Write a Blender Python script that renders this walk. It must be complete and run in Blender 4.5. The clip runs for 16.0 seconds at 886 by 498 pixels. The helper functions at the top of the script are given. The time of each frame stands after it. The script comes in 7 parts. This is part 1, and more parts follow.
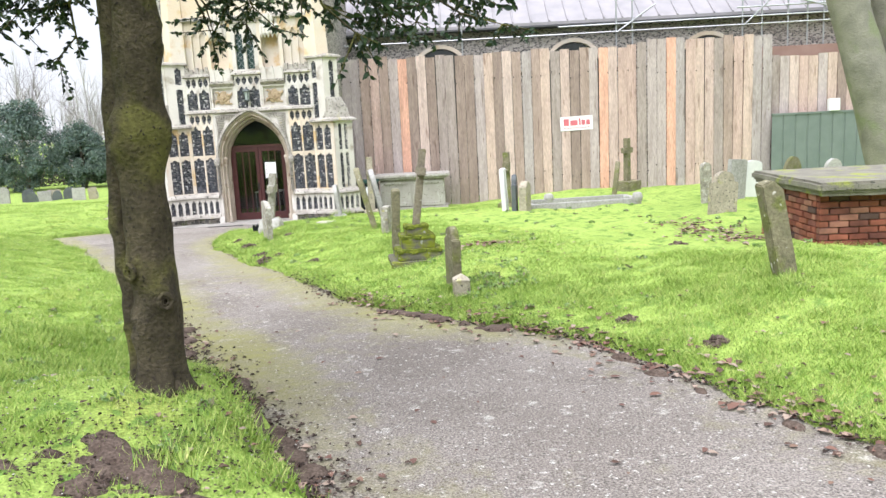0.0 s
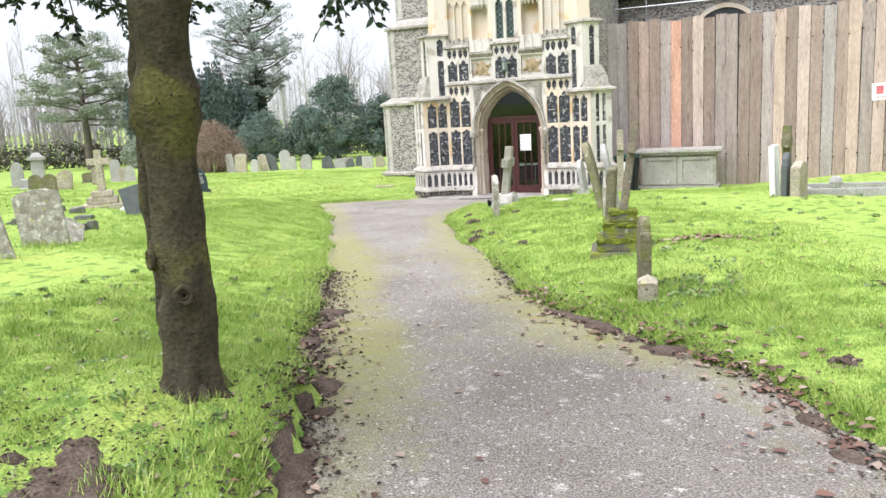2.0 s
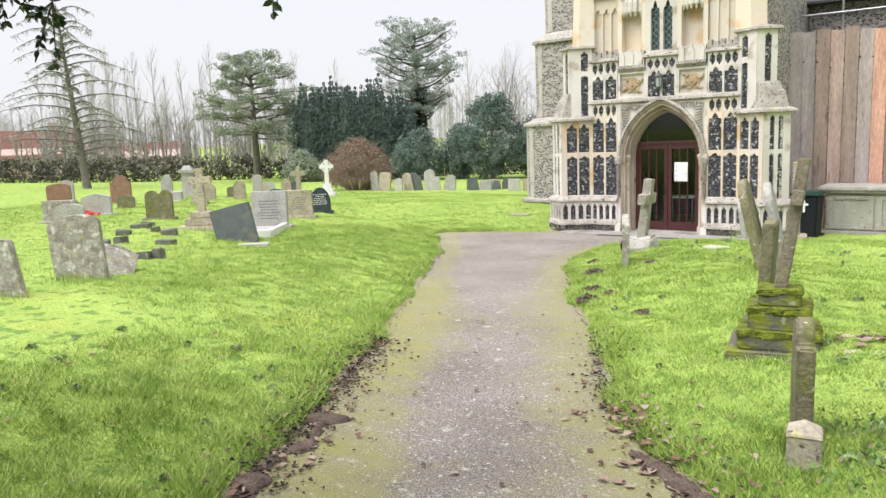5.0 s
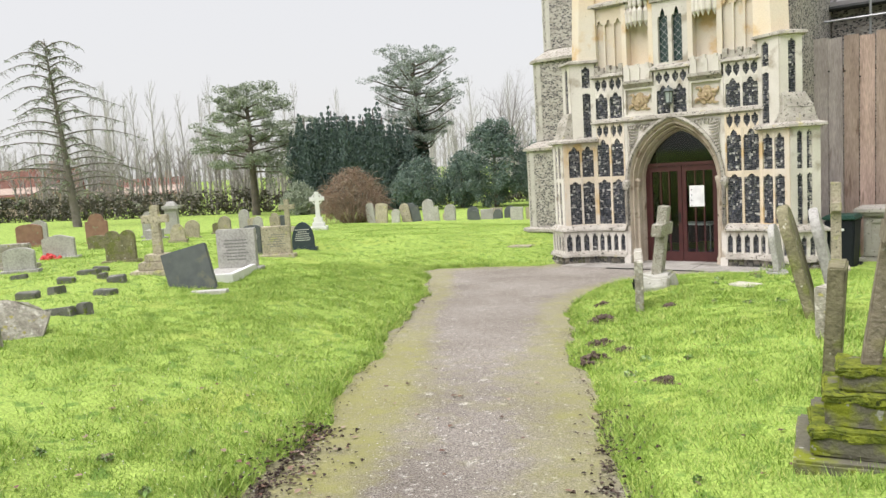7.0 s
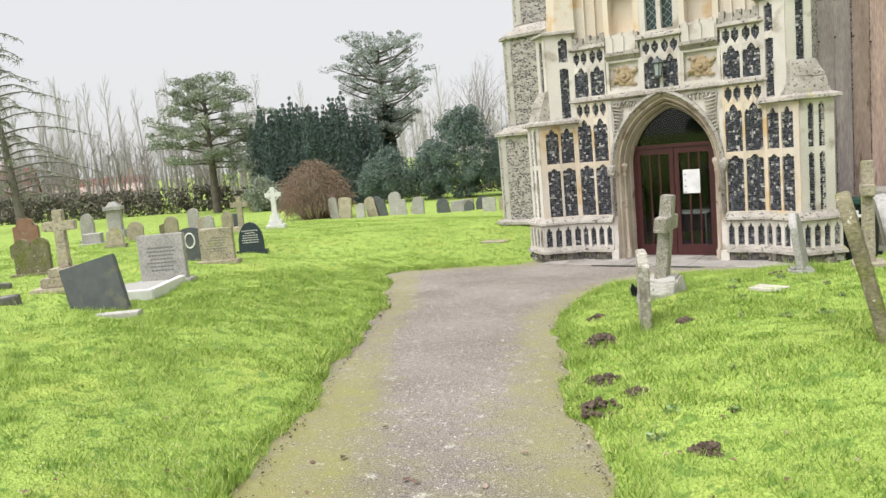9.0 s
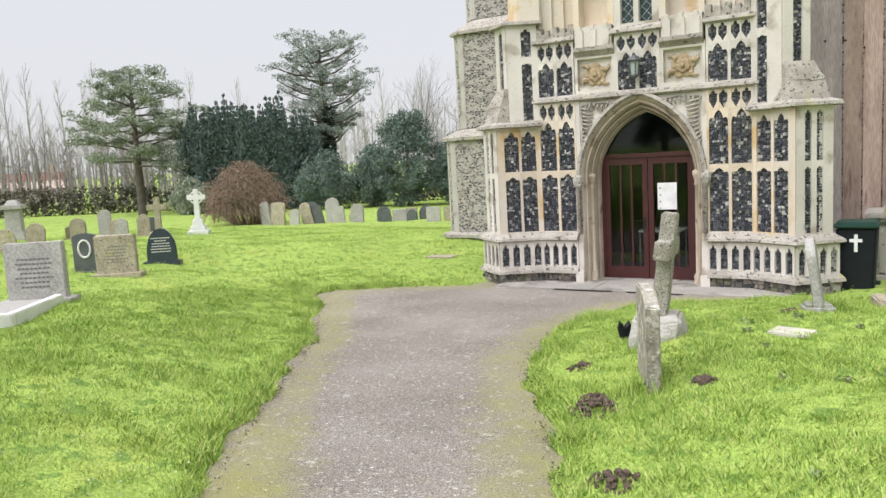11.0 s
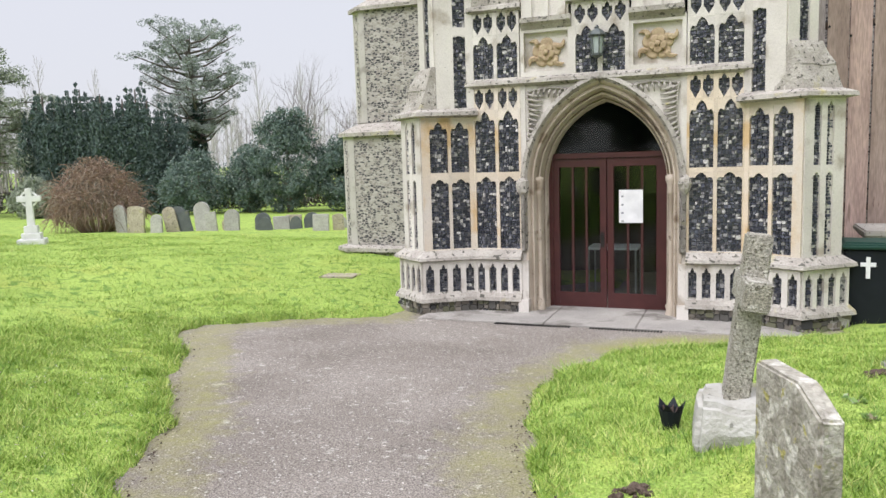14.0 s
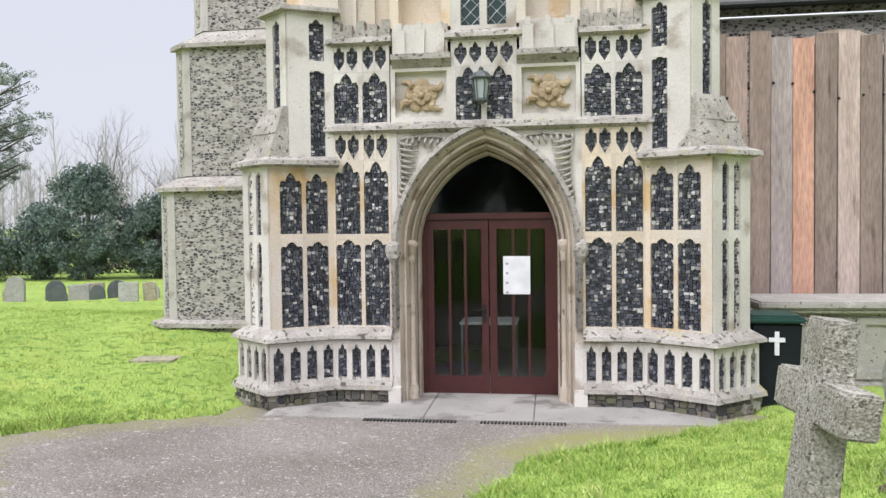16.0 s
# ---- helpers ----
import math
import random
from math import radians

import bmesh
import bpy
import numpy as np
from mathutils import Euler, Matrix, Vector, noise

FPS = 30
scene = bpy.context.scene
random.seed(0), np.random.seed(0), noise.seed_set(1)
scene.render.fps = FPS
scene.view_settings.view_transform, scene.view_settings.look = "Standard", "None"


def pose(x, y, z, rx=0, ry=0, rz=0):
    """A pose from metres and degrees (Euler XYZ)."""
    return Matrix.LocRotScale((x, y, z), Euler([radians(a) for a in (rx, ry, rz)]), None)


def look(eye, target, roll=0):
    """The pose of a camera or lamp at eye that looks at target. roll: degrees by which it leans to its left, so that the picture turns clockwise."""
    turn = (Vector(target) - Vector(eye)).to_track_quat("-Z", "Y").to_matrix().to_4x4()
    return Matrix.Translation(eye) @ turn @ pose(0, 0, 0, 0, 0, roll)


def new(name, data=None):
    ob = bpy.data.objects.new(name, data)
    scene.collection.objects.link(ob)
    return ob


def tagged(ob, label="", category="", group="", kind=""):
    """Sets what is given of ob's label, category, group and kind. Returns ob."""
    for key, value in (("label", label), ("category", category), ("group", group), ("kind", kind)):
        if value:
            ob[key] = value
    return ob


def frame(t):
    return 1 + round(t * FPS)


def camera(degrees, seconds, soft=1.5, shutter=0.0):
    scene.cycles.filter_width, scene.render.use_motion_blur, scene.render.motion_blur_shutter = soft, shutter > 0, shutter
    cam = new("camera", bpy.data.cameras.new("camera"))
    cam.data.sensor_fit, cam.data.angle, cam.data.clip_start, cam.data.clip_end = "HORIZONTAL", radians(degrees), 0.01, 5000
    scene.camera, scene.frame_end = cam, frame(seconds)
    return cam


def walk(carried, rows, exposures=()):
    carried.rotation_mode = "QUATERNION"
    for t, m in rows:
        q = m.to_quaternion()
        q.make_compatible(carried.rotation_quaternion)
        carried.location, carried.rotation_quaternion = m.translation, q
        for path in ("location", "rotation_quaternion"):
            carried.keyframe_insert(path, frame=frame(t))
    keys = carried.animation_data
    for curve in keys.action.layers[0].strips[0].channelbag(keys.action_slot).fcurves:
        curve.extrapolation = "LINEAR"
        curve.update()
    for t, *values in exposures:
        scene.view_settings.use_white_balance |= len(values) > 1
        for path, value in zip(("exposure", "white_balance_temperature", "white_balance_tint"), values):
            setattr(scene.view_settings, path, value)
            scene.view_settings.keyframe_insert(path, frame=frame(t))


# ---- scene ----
cam = camera(60.4, 16.0)
METRES, EYE, TILT, LEAN, TURN = 14.9, 1.65, 1.3, 0.4, 0.0
ROWS = [
    (0.0, 0.0, 0.0, 0.0, -0.48, -10.81, 2.5),
    (0.5, 0.0223, 0.0154, -0.0052, 5.44, -10.76, 2.56),
    (1.0, 0.0415, 0.0356, -0.0073, 10.81, -11.75, 2.63),
    (1.5, 0.0553, 0.0621, -0.0077, 15.57, -12.36, 2.88),
    (2.0, 0.0694, 0.0888, -0.0078, 21.88, -11.74, 3.36),
    (2.5, 0.0749, 0.1166, -0.0087, 26.18, -11.18, 3.92),
    (3.0, 0.0748, 0.1465, -0.0076, 28.39, -10.85, 4.52),
    (3.5, 0.0766, 0.1769, -0.0091, 31.29, -10.62, 4.16),
    (6.0, 0.0348, 0.3156, -0.012, 35.36, -8.2, 2.49),
    (6.5, 0.0249, 0.3454, -0.0145, 35.6, -7.21, 3.16),
    (7.0, 0.0092, 0.3738, -0.0179, 35.18, -7.55, 3.99),
    (7.5, -0.0077, 0.4028, -0.019, 34.0, -8.38, 4.74),
    (8.0, -0.0238, 0.433, -0.0208, 33.84, -8.23, 5.4),
    (10.5, -0.1116, 0.5708, -0.0319, 30.23, -8.61, 3.96),
    (11.0, -0.1312, 0.598, -0.0335, 28.64, -8.15, 3.39),
    (11.5, -0.1529, 0.6247, -0.0335, 26.14, -7.76, 3.37),
    (12.0, -0.17, 0.6531, -0.0368, 24.18, -7.17, 3.18),
    (12.5, -0.1901, 0.6775, -0.0396, 23.07, -7.2, 3.07),
    (13.0, -0.2111, 0.7028, -0.0408, 22.02, -7.55, 2.66),
    (13.5, -0.2289, 0.7304, -0.0437, 20.95, -7.83, 2.21),
    (14.0, -0.2499, 0.7553, -0.0466, 19.47, -8.04, 1.78),
    (14.5, -0.2677, 0.7813, -0.0486, 16.63, -7.06, 1.27),
    (15.0, -0.2825, 0.8085, -0.049, 13.61, -5.53, 0.23),
    (15.5, -0.3009, 0.8342, -0.051, 9.18, -3.98, 0.43),
    (16.0, -0.3147, 0.8589, -0.0547, 5.96, -3.27, 0.45),
]
walk(cam, [(t, pose(0, 0, EYE, TILT, LEAN, TURN) @ pose(METRES * x, METRES * y, METRES * z, 90 + pitch, roll, yaw)) for t, x, y, z, yaw, pitch, roll in ROWS], [(0.0, 1.0, 5900, 14), (3.5, 0.97, 6000, 14), (6.0, 0.70, 6300, 13), (8.0, 0.66, 6350, 12), (10.5, 0.60, 6200, 13), (13.5, 0.58, 6050, 15), (16.0, 0.56, 5900, 16)])

# ---- light ----
world = bpy.data.worlds.new("overcast_sky")
scene.world = world
world.use_nodes = True
wn, wl = world.node_tree.nodes, world.node_tree.links
sky = wn.new("ShaderNodeTexSky")
sky.sky_type, sky.sun_disc = "NISHITA", False
sky.sun_elevation, sky.sun_rotation = radians(50), radians(200)
sky.dust_density, sky.air_density = 4.0, 1.0
cloud = wn.new("ShaderNodeMix")
cloud.data_type = "RGBA"
cloud.inputs[0].default_value = 0.90
cloud.inputs[7].default_value = (4.62, 4.58, 4.45, 1)
wl.new(sky.outputs[0], cloud.inputs[6])
wl.new(cloud.outputs[2], wn["Background"].inputs["Color"])
wn["Background"].inputs["Strength"].default_value = 0.12

sun = new("sun", bpy.data.lights.new("sun", "SUN"))
sun.data.energy, sun.data.angle, sun.data.color = 3.3, radians(75), (1.0, 0.97, 0.93)
sun.matrix_world = look((0, 0, 30), (6, 14, 0))


# ---- materials ----
def mat(name, c1, c2, scale=4.0, rough=0.85, bump=0.3, bscale=60.0, c3=None, s3=9.0, t3=0.58, c4=None, s4=30.0, t4=0.62, vary=0.0, island=0.0, metal=0.0, spec=0.3, stretch=None, fine=None):
    """Two tones by large noise, optional stains (c3) and specks (c4), tone by object or by loose piece, fine relief."""
    m = bpy.data.materials.new(name)
    m.use_nodes = True
    n, l = m.node_tree.nodes, m.node_tree.links
    b = n["Principled BSDF"]
    b.inputs["Roughness"].default_value, b.inputs["Metallic"].default_value = rough, metal
    b.inputs["Specular IOR Level"].default_value = spec
    geo = n.new("ShaderNodeNewGeometry")
    pos = geo.outputs["Position"]
    if stretch:
        mp = n.new("ShaderNodeMapping")
        mp.inputs["Scale"].default_value = stretch
        l.new(pos, mp.inputs["Vector"])
        pos = mp.outputs[0]

    def noisy(s, detail=6.0):
        t = n.new("ShaderNodeTexNoise")
        t.inputs["Scale"].default_value, t.inputs["Detail"].default_value = s, detail
        l.new(pos, t.inputs["Vector"])
        return t.outputs["Fac"]

    def mix(fac, a, c):
        x = n.new("ShaderNodeMix")
        x.data_type = "RGBA"
        l.new(fac, x.inputs[0])
        for sock, v in ((x.inputs[6], a), (x.inputs[7], c)):
            if isinstance(v, tuple):
                sock.default_value = (*v, 1)
            else:
                l.new(v, sock)
        return x.outputs[2]

    def ramp(fac, lo, hi):
        r = n.new("ShaderNodeMapRange")
        r.inputs[1].default_value, r.inputs[2].default_value = lo, hi
        l.new(fac, r.inputs[0])
        return r.outputs[0]

    col = mix(ramp(noisy(scale), 0.32, 0.68), c1, c2)
    if c3:
        col = mix(ramp(noisy(s3), t3, t3 + 0.1), col, c3)
    if c4:
        col = mix(ramp(noisy(s4, 3.0), t4, t4 + 0.06), col, c4)
    if fine:
        g3 = ramp(noisy(fine[0], 2.0), 0.3, 0.7)
        mr = n.new("ShaderNodeMapRange")
        mr.inputs[3].default_value, mr.inputs[4].default_value = 1 - fine[1], 1 + fine[1]
        l.new(g3, mr.inputs[0])
        hs = n.new("ShaderNodeHueSaturation")
        l.new(mr.outputs[0], hs.inputs["Value"])
        l.new(col, hs.inputs["Color"])
        col = hs.outputs[0]
    for amount, source in ((vary, "o"), (island, "i")):
        if amount:
            r = n.new("ShaderNodeObjectInfo").outputs["Random"] if source == "o" else geo.outputs["Random Per Island"]
            hsv = n.new("ShaderNodeHueSaturation")
            mr = n.new("ShaderNodeMapRange")
            mr.inputs[3].default_value, mr.inputs[4].default_value = 1 - amount, 1 + amount
            l.new(r, mr.inputs[0])
            l.new(mr.outputs[0], hsv.inputs["Value"])
            l.new(col, hsv.inputs["Color"])
            col = hsv.outputs[0]
    l.new(col, b.inputs["Base Color"])
    if bump:
        bp = n.new("ShaderNodeBump")
        bp.inputs["Strength"].default_value, bp.inputs["Distance"].default_value = bump, 0.02
        l.new(noisy(bscale, 8.0), bp.inputs["Height"])
        l.new(bp.outputs[0], b.inputs["Normal"])
    return m


def flat_mat(name, c, rough=0.5, metal=0.0, spec=0.5):
    return mat(name, c, tuple(v * 0.82 for v in c), 7.0, rough, 0.08, 90.0, metal=metal, spec=spec)


def scatter_mat(name, tones, rough=0.6, per="i", shade=(0.8, 0.8, 0.8), scale=14.0):
    """A ramp of tones picked by loose piece or by object."""
    m = mat(name, (1, 1, 1), shade, scale, rough, 0.25, 50.0)
    n, l = m.node_tree.nodes, m.node_tree.links
    b = n["Principled BSDF"]
    base = b.inputs["Base Color"].links[0].from_socket
    src = n.new("ShaderNodeNewGeometry").outputs["Random Per Island"] if per == "i" else n.new("ShaderNodeObjectInfo").outputs["Random"]
    cr = n.new("ShaderNodeValToRGB")
    cr.color_ramp.interpolation = "CONSTANT"
    e = cr.color_ramp.elements
    for i, c in enumerate(tones):
        k = e[i] if i < 2 else e.new(i / len(tones))
        k.position, k.color = i / len(tones), (*c, 1)
    l.new(src, cr.inputs[0])
    x = n.new("ShaderNodeMix")
    x.data_type, x.blend_type = "RGBA", "MULTIPLY"
    x.inputs[0].default_value = 1
    l.new(cr.outputs[0], x.inputs[6])
    l.new(base, x.inputs[7])
    l.new(x.outputs[2], b.inputs["Base Color"])
    return m


M = {}
M["grass"] = mat("lawn_soil", (0.23, 0.325, 0.07), (0.305, 0.405, 0.095), 1.3, 0.9, 0.9, 26.0, c3=(0.30, 0.37, 0.085), s3=0.9, t3=0.56, c4=(0.14, 0.23, 0.05), s4=6.0, t4=0.56, spec=0.1, fine=(60.0, 0.35))
M["blade"] = scatter_mat("grass_blade", [(0.31, 0.44, 0.085), (0.38, 0.515, 0.105), (0.46, 0.55, 0.15), (0.19, 0.31, 0.06), (0.55, 0.57, 0.21), (0.25, 0.38, 0.07)], 0.55, shade=(0.58, 0.68, 0.42), scale=2.6)
M["path"] = mat("worn_tarmac", (0.215, 0.190, 0.165), (0.295, 0.266, 0.236), 0.9, 0.92, 1.0, 95.0, c3=(0.46, 0.435, 0.39), s3=6.5, t3=0.635, c4=(0.50, 0.475, 0.435), s4=30.0, t4=0.62, spec=0.2, fine=(85.0, 0.6))
M["soil"] = mat("dark_soil", (0.075, 0.055, 0.043), (0.13, 0.10, 0.08), 8.0, 0.95, 1.0, 30.0, spec=0.1, fine=(70.0, 0.4))


def mossy(m, colour, attribute, breakup=4.0):
    """Lays moss over a material where a mesh attribute says it grows, broken up by noise."""
    n, l = m.node_tree.nodes, m.node_tree.links
    b = n["Principled BSDF"]
    base = b.inputs["Base Color"].links[0].from_socket
    at = n.new("ShaderNodeAttribute")
    at.attribute_name = attribute
    nz = n.new("ShaderNodeTexNoise")
    nz.inputs["Scale"].default_value, nz.inputs["Detail"].default_value, nz.inputs["Roughness"].default_value = breakup, 10.0, 0.72
    l.new(n.new("ShaderNodeNewGeometry").outputs["Position"], nz.inputs["Vector"])
    add = n.new("ShaderNodeMath")
    l.new(at.outputs["Fac"], add.inputs[0])
    l.new(nz.outputs["Fac"], add.inputs[1])
    mr = n.new("ShaderNodeMapRange")
    mr.inputs[1].default_value, mr.inputs[2].default_value, mr.inputs[4].default_value = 0.70, 1.20, 0.85
    l.new(add.outputs[0], mr.inputs[0])
    x = n.new("ShaderNodeMix")
    x.data_type = "RGBA"
    l.new(mr.outputs[0], x.inputs[0])
    l.new(base, x.inputs[6])
    x.inputs[7].default_value = (*colour, 1)
    l.new(x.outputs[2], b.inputs["Base Color"])


mossy(M["path"], (0.30, 0.295, 0.10), "moss")
M["lime"] = mat("pale_limestone", (0.65, 0.615, 0.565), (0.53, 0.495, 0.45), 1.3, 0.9, 0.3, 30.0, c3=(0.37, 0.325, 0.27), s3=2.6, t3=0.56, c4=(0.34, 0.31, 0.27), s4=26.0, t4=0.69, spec=0.15, vary=0.09, fine=(60.0, 0.07))
M["cream"] = mat("cream_limestone", (0.63, 0.52, 0.385), (0.62, 0.57, 0.505), 1.1, 0.9, 0.3, 30.0, c3=(0.55, 0.395, 0.22), s3=1.7, t3=0.55, c4=(0.36, 0.31, 0.25), s4=26.0, t4=0.70, spec=0.15, vary=0.10, fine=(60.0, 0.07))
M["ledge"] = mat("weathered_ledge", (0.46, 0.43, 0.385), (0.31, 0.285, 0.25), 4.0, 0.95, 0.8, 40.0, c3=(0.43, 0.385, 0.19), s3=3.0, t3=0.63, c4=(0.11, 0.105, 0.09), s4=20.0, t4=0.59, spec=0.1, fine=(40.0, 0.15))
M["ochre"] = mat("ochre_carved_stone", (0.50, 0.40, 0.26), (0.35, 0.26, 0.16), 8.0, 0.9, 0.4, 50.0)
M["flint"] = scatter_mat("knapped_flint", [(0.05, 0.056, 0.072), (0.085, 0.092, 0.115), (0.16, 0.165, 0.19), (0.065, 0.068, 0.08), (0.34, 0.335, 0.33), (0.12, 0.125, 0.145), (0.07, 0.077, 0.095), (0.055, 0.06, 0.08), (0.62, 0.60, 0.57), (0.21, 0.205, 0.205), (0.045, 0.048, 0.06), (0.10, 0.105, 0.125)], 0.3, shade=(0.5, 0.5, 0.52), scale=46.0)
M["base_flint"] = scatter_mat("weathered_base_flint", [(0.10, 0.095, 0.085), (0.20, 0.18, 0.15), (0.06, 0.06, 0.06), (0.30, 0.27, 0.22), (0.14, 0.14, 0.09)], 0.8)
M["mortar"] = mat("grey_mortar", (0.27, 0.26, 0.25), (0.42, 0.40, 0.375), 20.0, 0.95, 0.6, 60.0)
# near-black colour stands in for the shade of an unlit interior
M["dark"] = flat_mat("painted_interior_shade", (0.03, 0.032, 0.03), 0.8)
M["frame"] = mat("maroon_painted_wood", (0.068, 0.018, 0.017), (0.05, 0.013, 0.013), 6.0, 0.4, 0.1, 90.0, spec=0.5)
M["black"] = flat_mat("black_plastic", (0.012, 0.015, 0.019), 0.6, spec=0.2)
M["green"] = flat_mat("dark_green_plastic", (0.022, 0.065, 0.05), 0.55, spec=0.3)
M["white"] = flat_mat("white_paper", (0.85, 0.85, 0.86), 0.7)
M["iron"] = flat_mat("dark_iron", (0.03, 0.032, 0.03), 0.5, 0.6)
M["verdigris"] = mat("verdigris_lantern", (0.13, 0.145, 0.14), (0.08, 0.09, 0.09), 20.0, 0.6, 0.3, 50.0, metal=0.3)
M["roof"] = mat("lead_roof", (0.33, 0.31, 0.32), (0.26, 0.25, 0.26), 2.0, 0.6, 0.2, 20.0)
M["steel"] = flat_mat("galvanised_steel", (0.45, 0.46, 0.47), 0.4, 0.7)
M["greensheet"] = mat("green_steel_sheet", (0.17, 0.205, 0.185), (0.14, 0.175, 0.155), 3.0, 0.5, 0.1, 40.0)


def rubble_mat(name, s=13.0):
    """Flint rubble wall too far to pick apart: dark and pale nodules in pale mortar."""
    m = mat(name, (0.47, 0.44, 0.40), (0.37, 0.345, 0.31), 3.0, 0.9, 0.3, 50.0)
    n, l = m.node_tree.nodes, m.node_tree.links
    b = n["Principled BSDF"]
    base = b.inputs["Base Color"].links[0].from_socket
    geo = n.new("ShaderNodeNewGeometry")
    mp = n.new("ShaderNodeMapping")
    mp.inputs["Scale"].default_value = (1, 1, 1.9)
    l.new(geo.outputs["Position"], mp.inputs["Vector"])
    v = n.new("ShaderNodeTexVoronoi")
    v.inputs["Scale"].default_value = s
    l.new(mp.outputs[0], v.inputs["Vector"])
    cr = n.new("ShaderNodeValToRGB")
    cr.color_ramp.interpolation = "CONSTANT"
    e = cr.color_ramp.elements
    for i, c in enumerate([(0.08, 0.08, 0.085), (0.42, 0.39, 0.35), (0.15, 0.14, 0.135), (0.30, 0.27, 0.24), (0.055, 0.055, 0.06), (0.48, 0.45, 0.41)]):
        k = e[i] if i < 2 else e.new(i / 6)
        k.position, k.color = i / 6, (*c, 1)
    sep = n.new("ShaderNodeSeparateColor")
    l.new(v.outputs["Color"], sep.inputs[0])
    l.new(sep.outputs[0], cr.inputs[0])
    v2 = n.new("ShaderNodeTexVoronoi")
    v2.feature = "DISTANCE_TO_EDGE"
    v2.inputs["Scale"].default_value = s
    l.new(mp.outputs[0], v2.inputs["Vector"])
    mr = n.new("ShaderNodeMapRange")
    mr.inputs[1].default_value, mr.inputs[2].default_value = 0.06, 0.14
    l.new(v2.outputs["Distance"], mr.inputs[0])
    x = n.new("ShaderNodeMix")
    x.data_type = "RGBA"
    l.new(mr.outputs[0], x.inputs[0])
    l.new(base, x.inputs[6])
    l.new(cr.outputs[0], x.inputs[7])
    l.new(x.outputs[2], b.inputs["Base Color"])
    bp = n.new("ShaderNodeBump")
    bp.inputs["Strength"].default_value, bp.inputs["Distance"].default_value = 0.6, 0.05
    l.new(mr.outputs[0], bp.inputs["Height"])
    l.new(bp.outputs[0], b.inputs["Normal"])
    return m


M["rubble"] = rubble_mat("flint_rubble_wall")


def glass_mat(name, tint):
    m = bpy.data.materials.new(name)
    m.use_nodes = True
    b = m.node_tree.nodes["Principled BSDF"]
    b.inputs["Base Color"].default_value = (*tint, 1)
    b.inputs["Transmission Weight"].default_value, b.inputs["Roughness"].default_value, b.inputs["IOR"].default_value = 1.0, 0.02, 1.36
    return m


M["glass"] = glass_mat("door_glass", (0.62, 0.72, 0.68))


# ---- mesh helpers ----
def part(name, bm, material, parent=None, label="", smooth=False):
    """Links a bmesh as one mesh object, under a thing or a part where parent is given."""
    me = bpy.data.meshes.new(name)
    bm.to_mesh(me)
    bm.free()
    me.materials.append(material)
    if smooth:
        for p in me.polygons:
            p.use_smooth = True
    ob = new(name, me)
    if parent is not None:
        ob.parent = parent
    return tagged(ob, label)


def thing(name, m, label, category, group="", kind=""):
    ob = new(name)
    ob.matrix_world = m
    return tagged(ob, label, category, group, kind)


def box(bm, x0, x1, y0, y1, z0, z1, m=None, bevel=0.0):
    vs = [bm.verts.new(Vector(p) if m is None else m @ Vector(p)) for p in
          ((x0, y0, z0), (x1, y0, z0), (x1, y1, z0), (x0, y1, z0), (x0, y0, z1), (x1, y0, z1), (x1, y1, z1), (x0, y1, z1))]
    fs = [bm.faces.new([vs[i] for i in q]) for q in ((3, 2, 1, 0), (4, 5, 6, 7), (0, 1, 5, 4), (1, 2, 6, 5), (2, 3, 7, 6), (3, 0, 4, 7))]
    if bevel:
        bmesh.ops.bevel(bm, geom=list({e for f in fs for e in f.edges}), offset=bevel, segments=2, affect="EDGES")
    return vs


def tube(bm, pts, radii, sides=8, cap=True):
    """A tapered tube along points."""
    rings = []
    prev = None
    for i, p in enumerate(pts):
        p = Vector(p)
        d = (Vector(pts[min(i + 1, len(pts) - 1)]) - Vector(pts[max(i - 1, 0)])).normalized()
        a = d.orthogonal().normalized() if prev is None else (prev - d * prev.dot(d)).normalized()
        prev = a
        b = d.cross(a)
        rings.append([bm.verts.new(p + (a * math.cos(2 * math.pi * k / sides) + b * math.sin(2 * math.pi * k / sides)) * radii[i]) for k in range(sides)])
    for r0, r1 in zip(rings, rings[1:]):
        for k in range(sides):
            bm.faces.new((r0[k], r0[(k + 1) % sides], r1[(k + 1) % sides], r1[k]))
    if cap:
        bm.faces.new(rings[0][::-1])
        bm.faces.new(rings[-1])
    return rings


def outline(bm, pts, y0, y1, m=None):
    """Extrudes a closed outline of (x, z) from y0 to y1."""
    f = [bm.verts.new((x, y0, z)) for x, z in pts]
    b = [bm.verts.new((x, y1, z)) for x, z in pts]
    bm.faces.new(f)
    bm.faces.new(b[::-1])
    for i in range(len(pts)):
        j = (i + 1) % len(pts)
        bm.faces.new((f[j], f[i], b[i], b[j]))
    if m is not None:
        bmesh.ops.transform(bm, matrix=m, verts=f + b)
    bmesh.ops.recalc_face_normals(bm, faces=bm.faces)
    return f + b


def lathe(bm, prof, sides=12, m=None):
    rings = [[bm.verts.new((r * math.cos(2 * math.pi * k / sides), r * math.sin(2 * math.pi * k / sides), z)) for k in range(sides)] for r, z in prof]
    for r0, r1 in zip(rings, rings[1:]):
        for k in range(sides):
            bm.faces.new((r0[k], r0[(k + 1) % sides], r1[(k + 1) % sides], r1[k]))
    bm.faces.new(rings[0][::-1])
    bm.faces.new(rings[-1])
    if m is not None:
        bmesh.ops.transform(bm, matrix=m, verts=[v for r in rings for v in r])


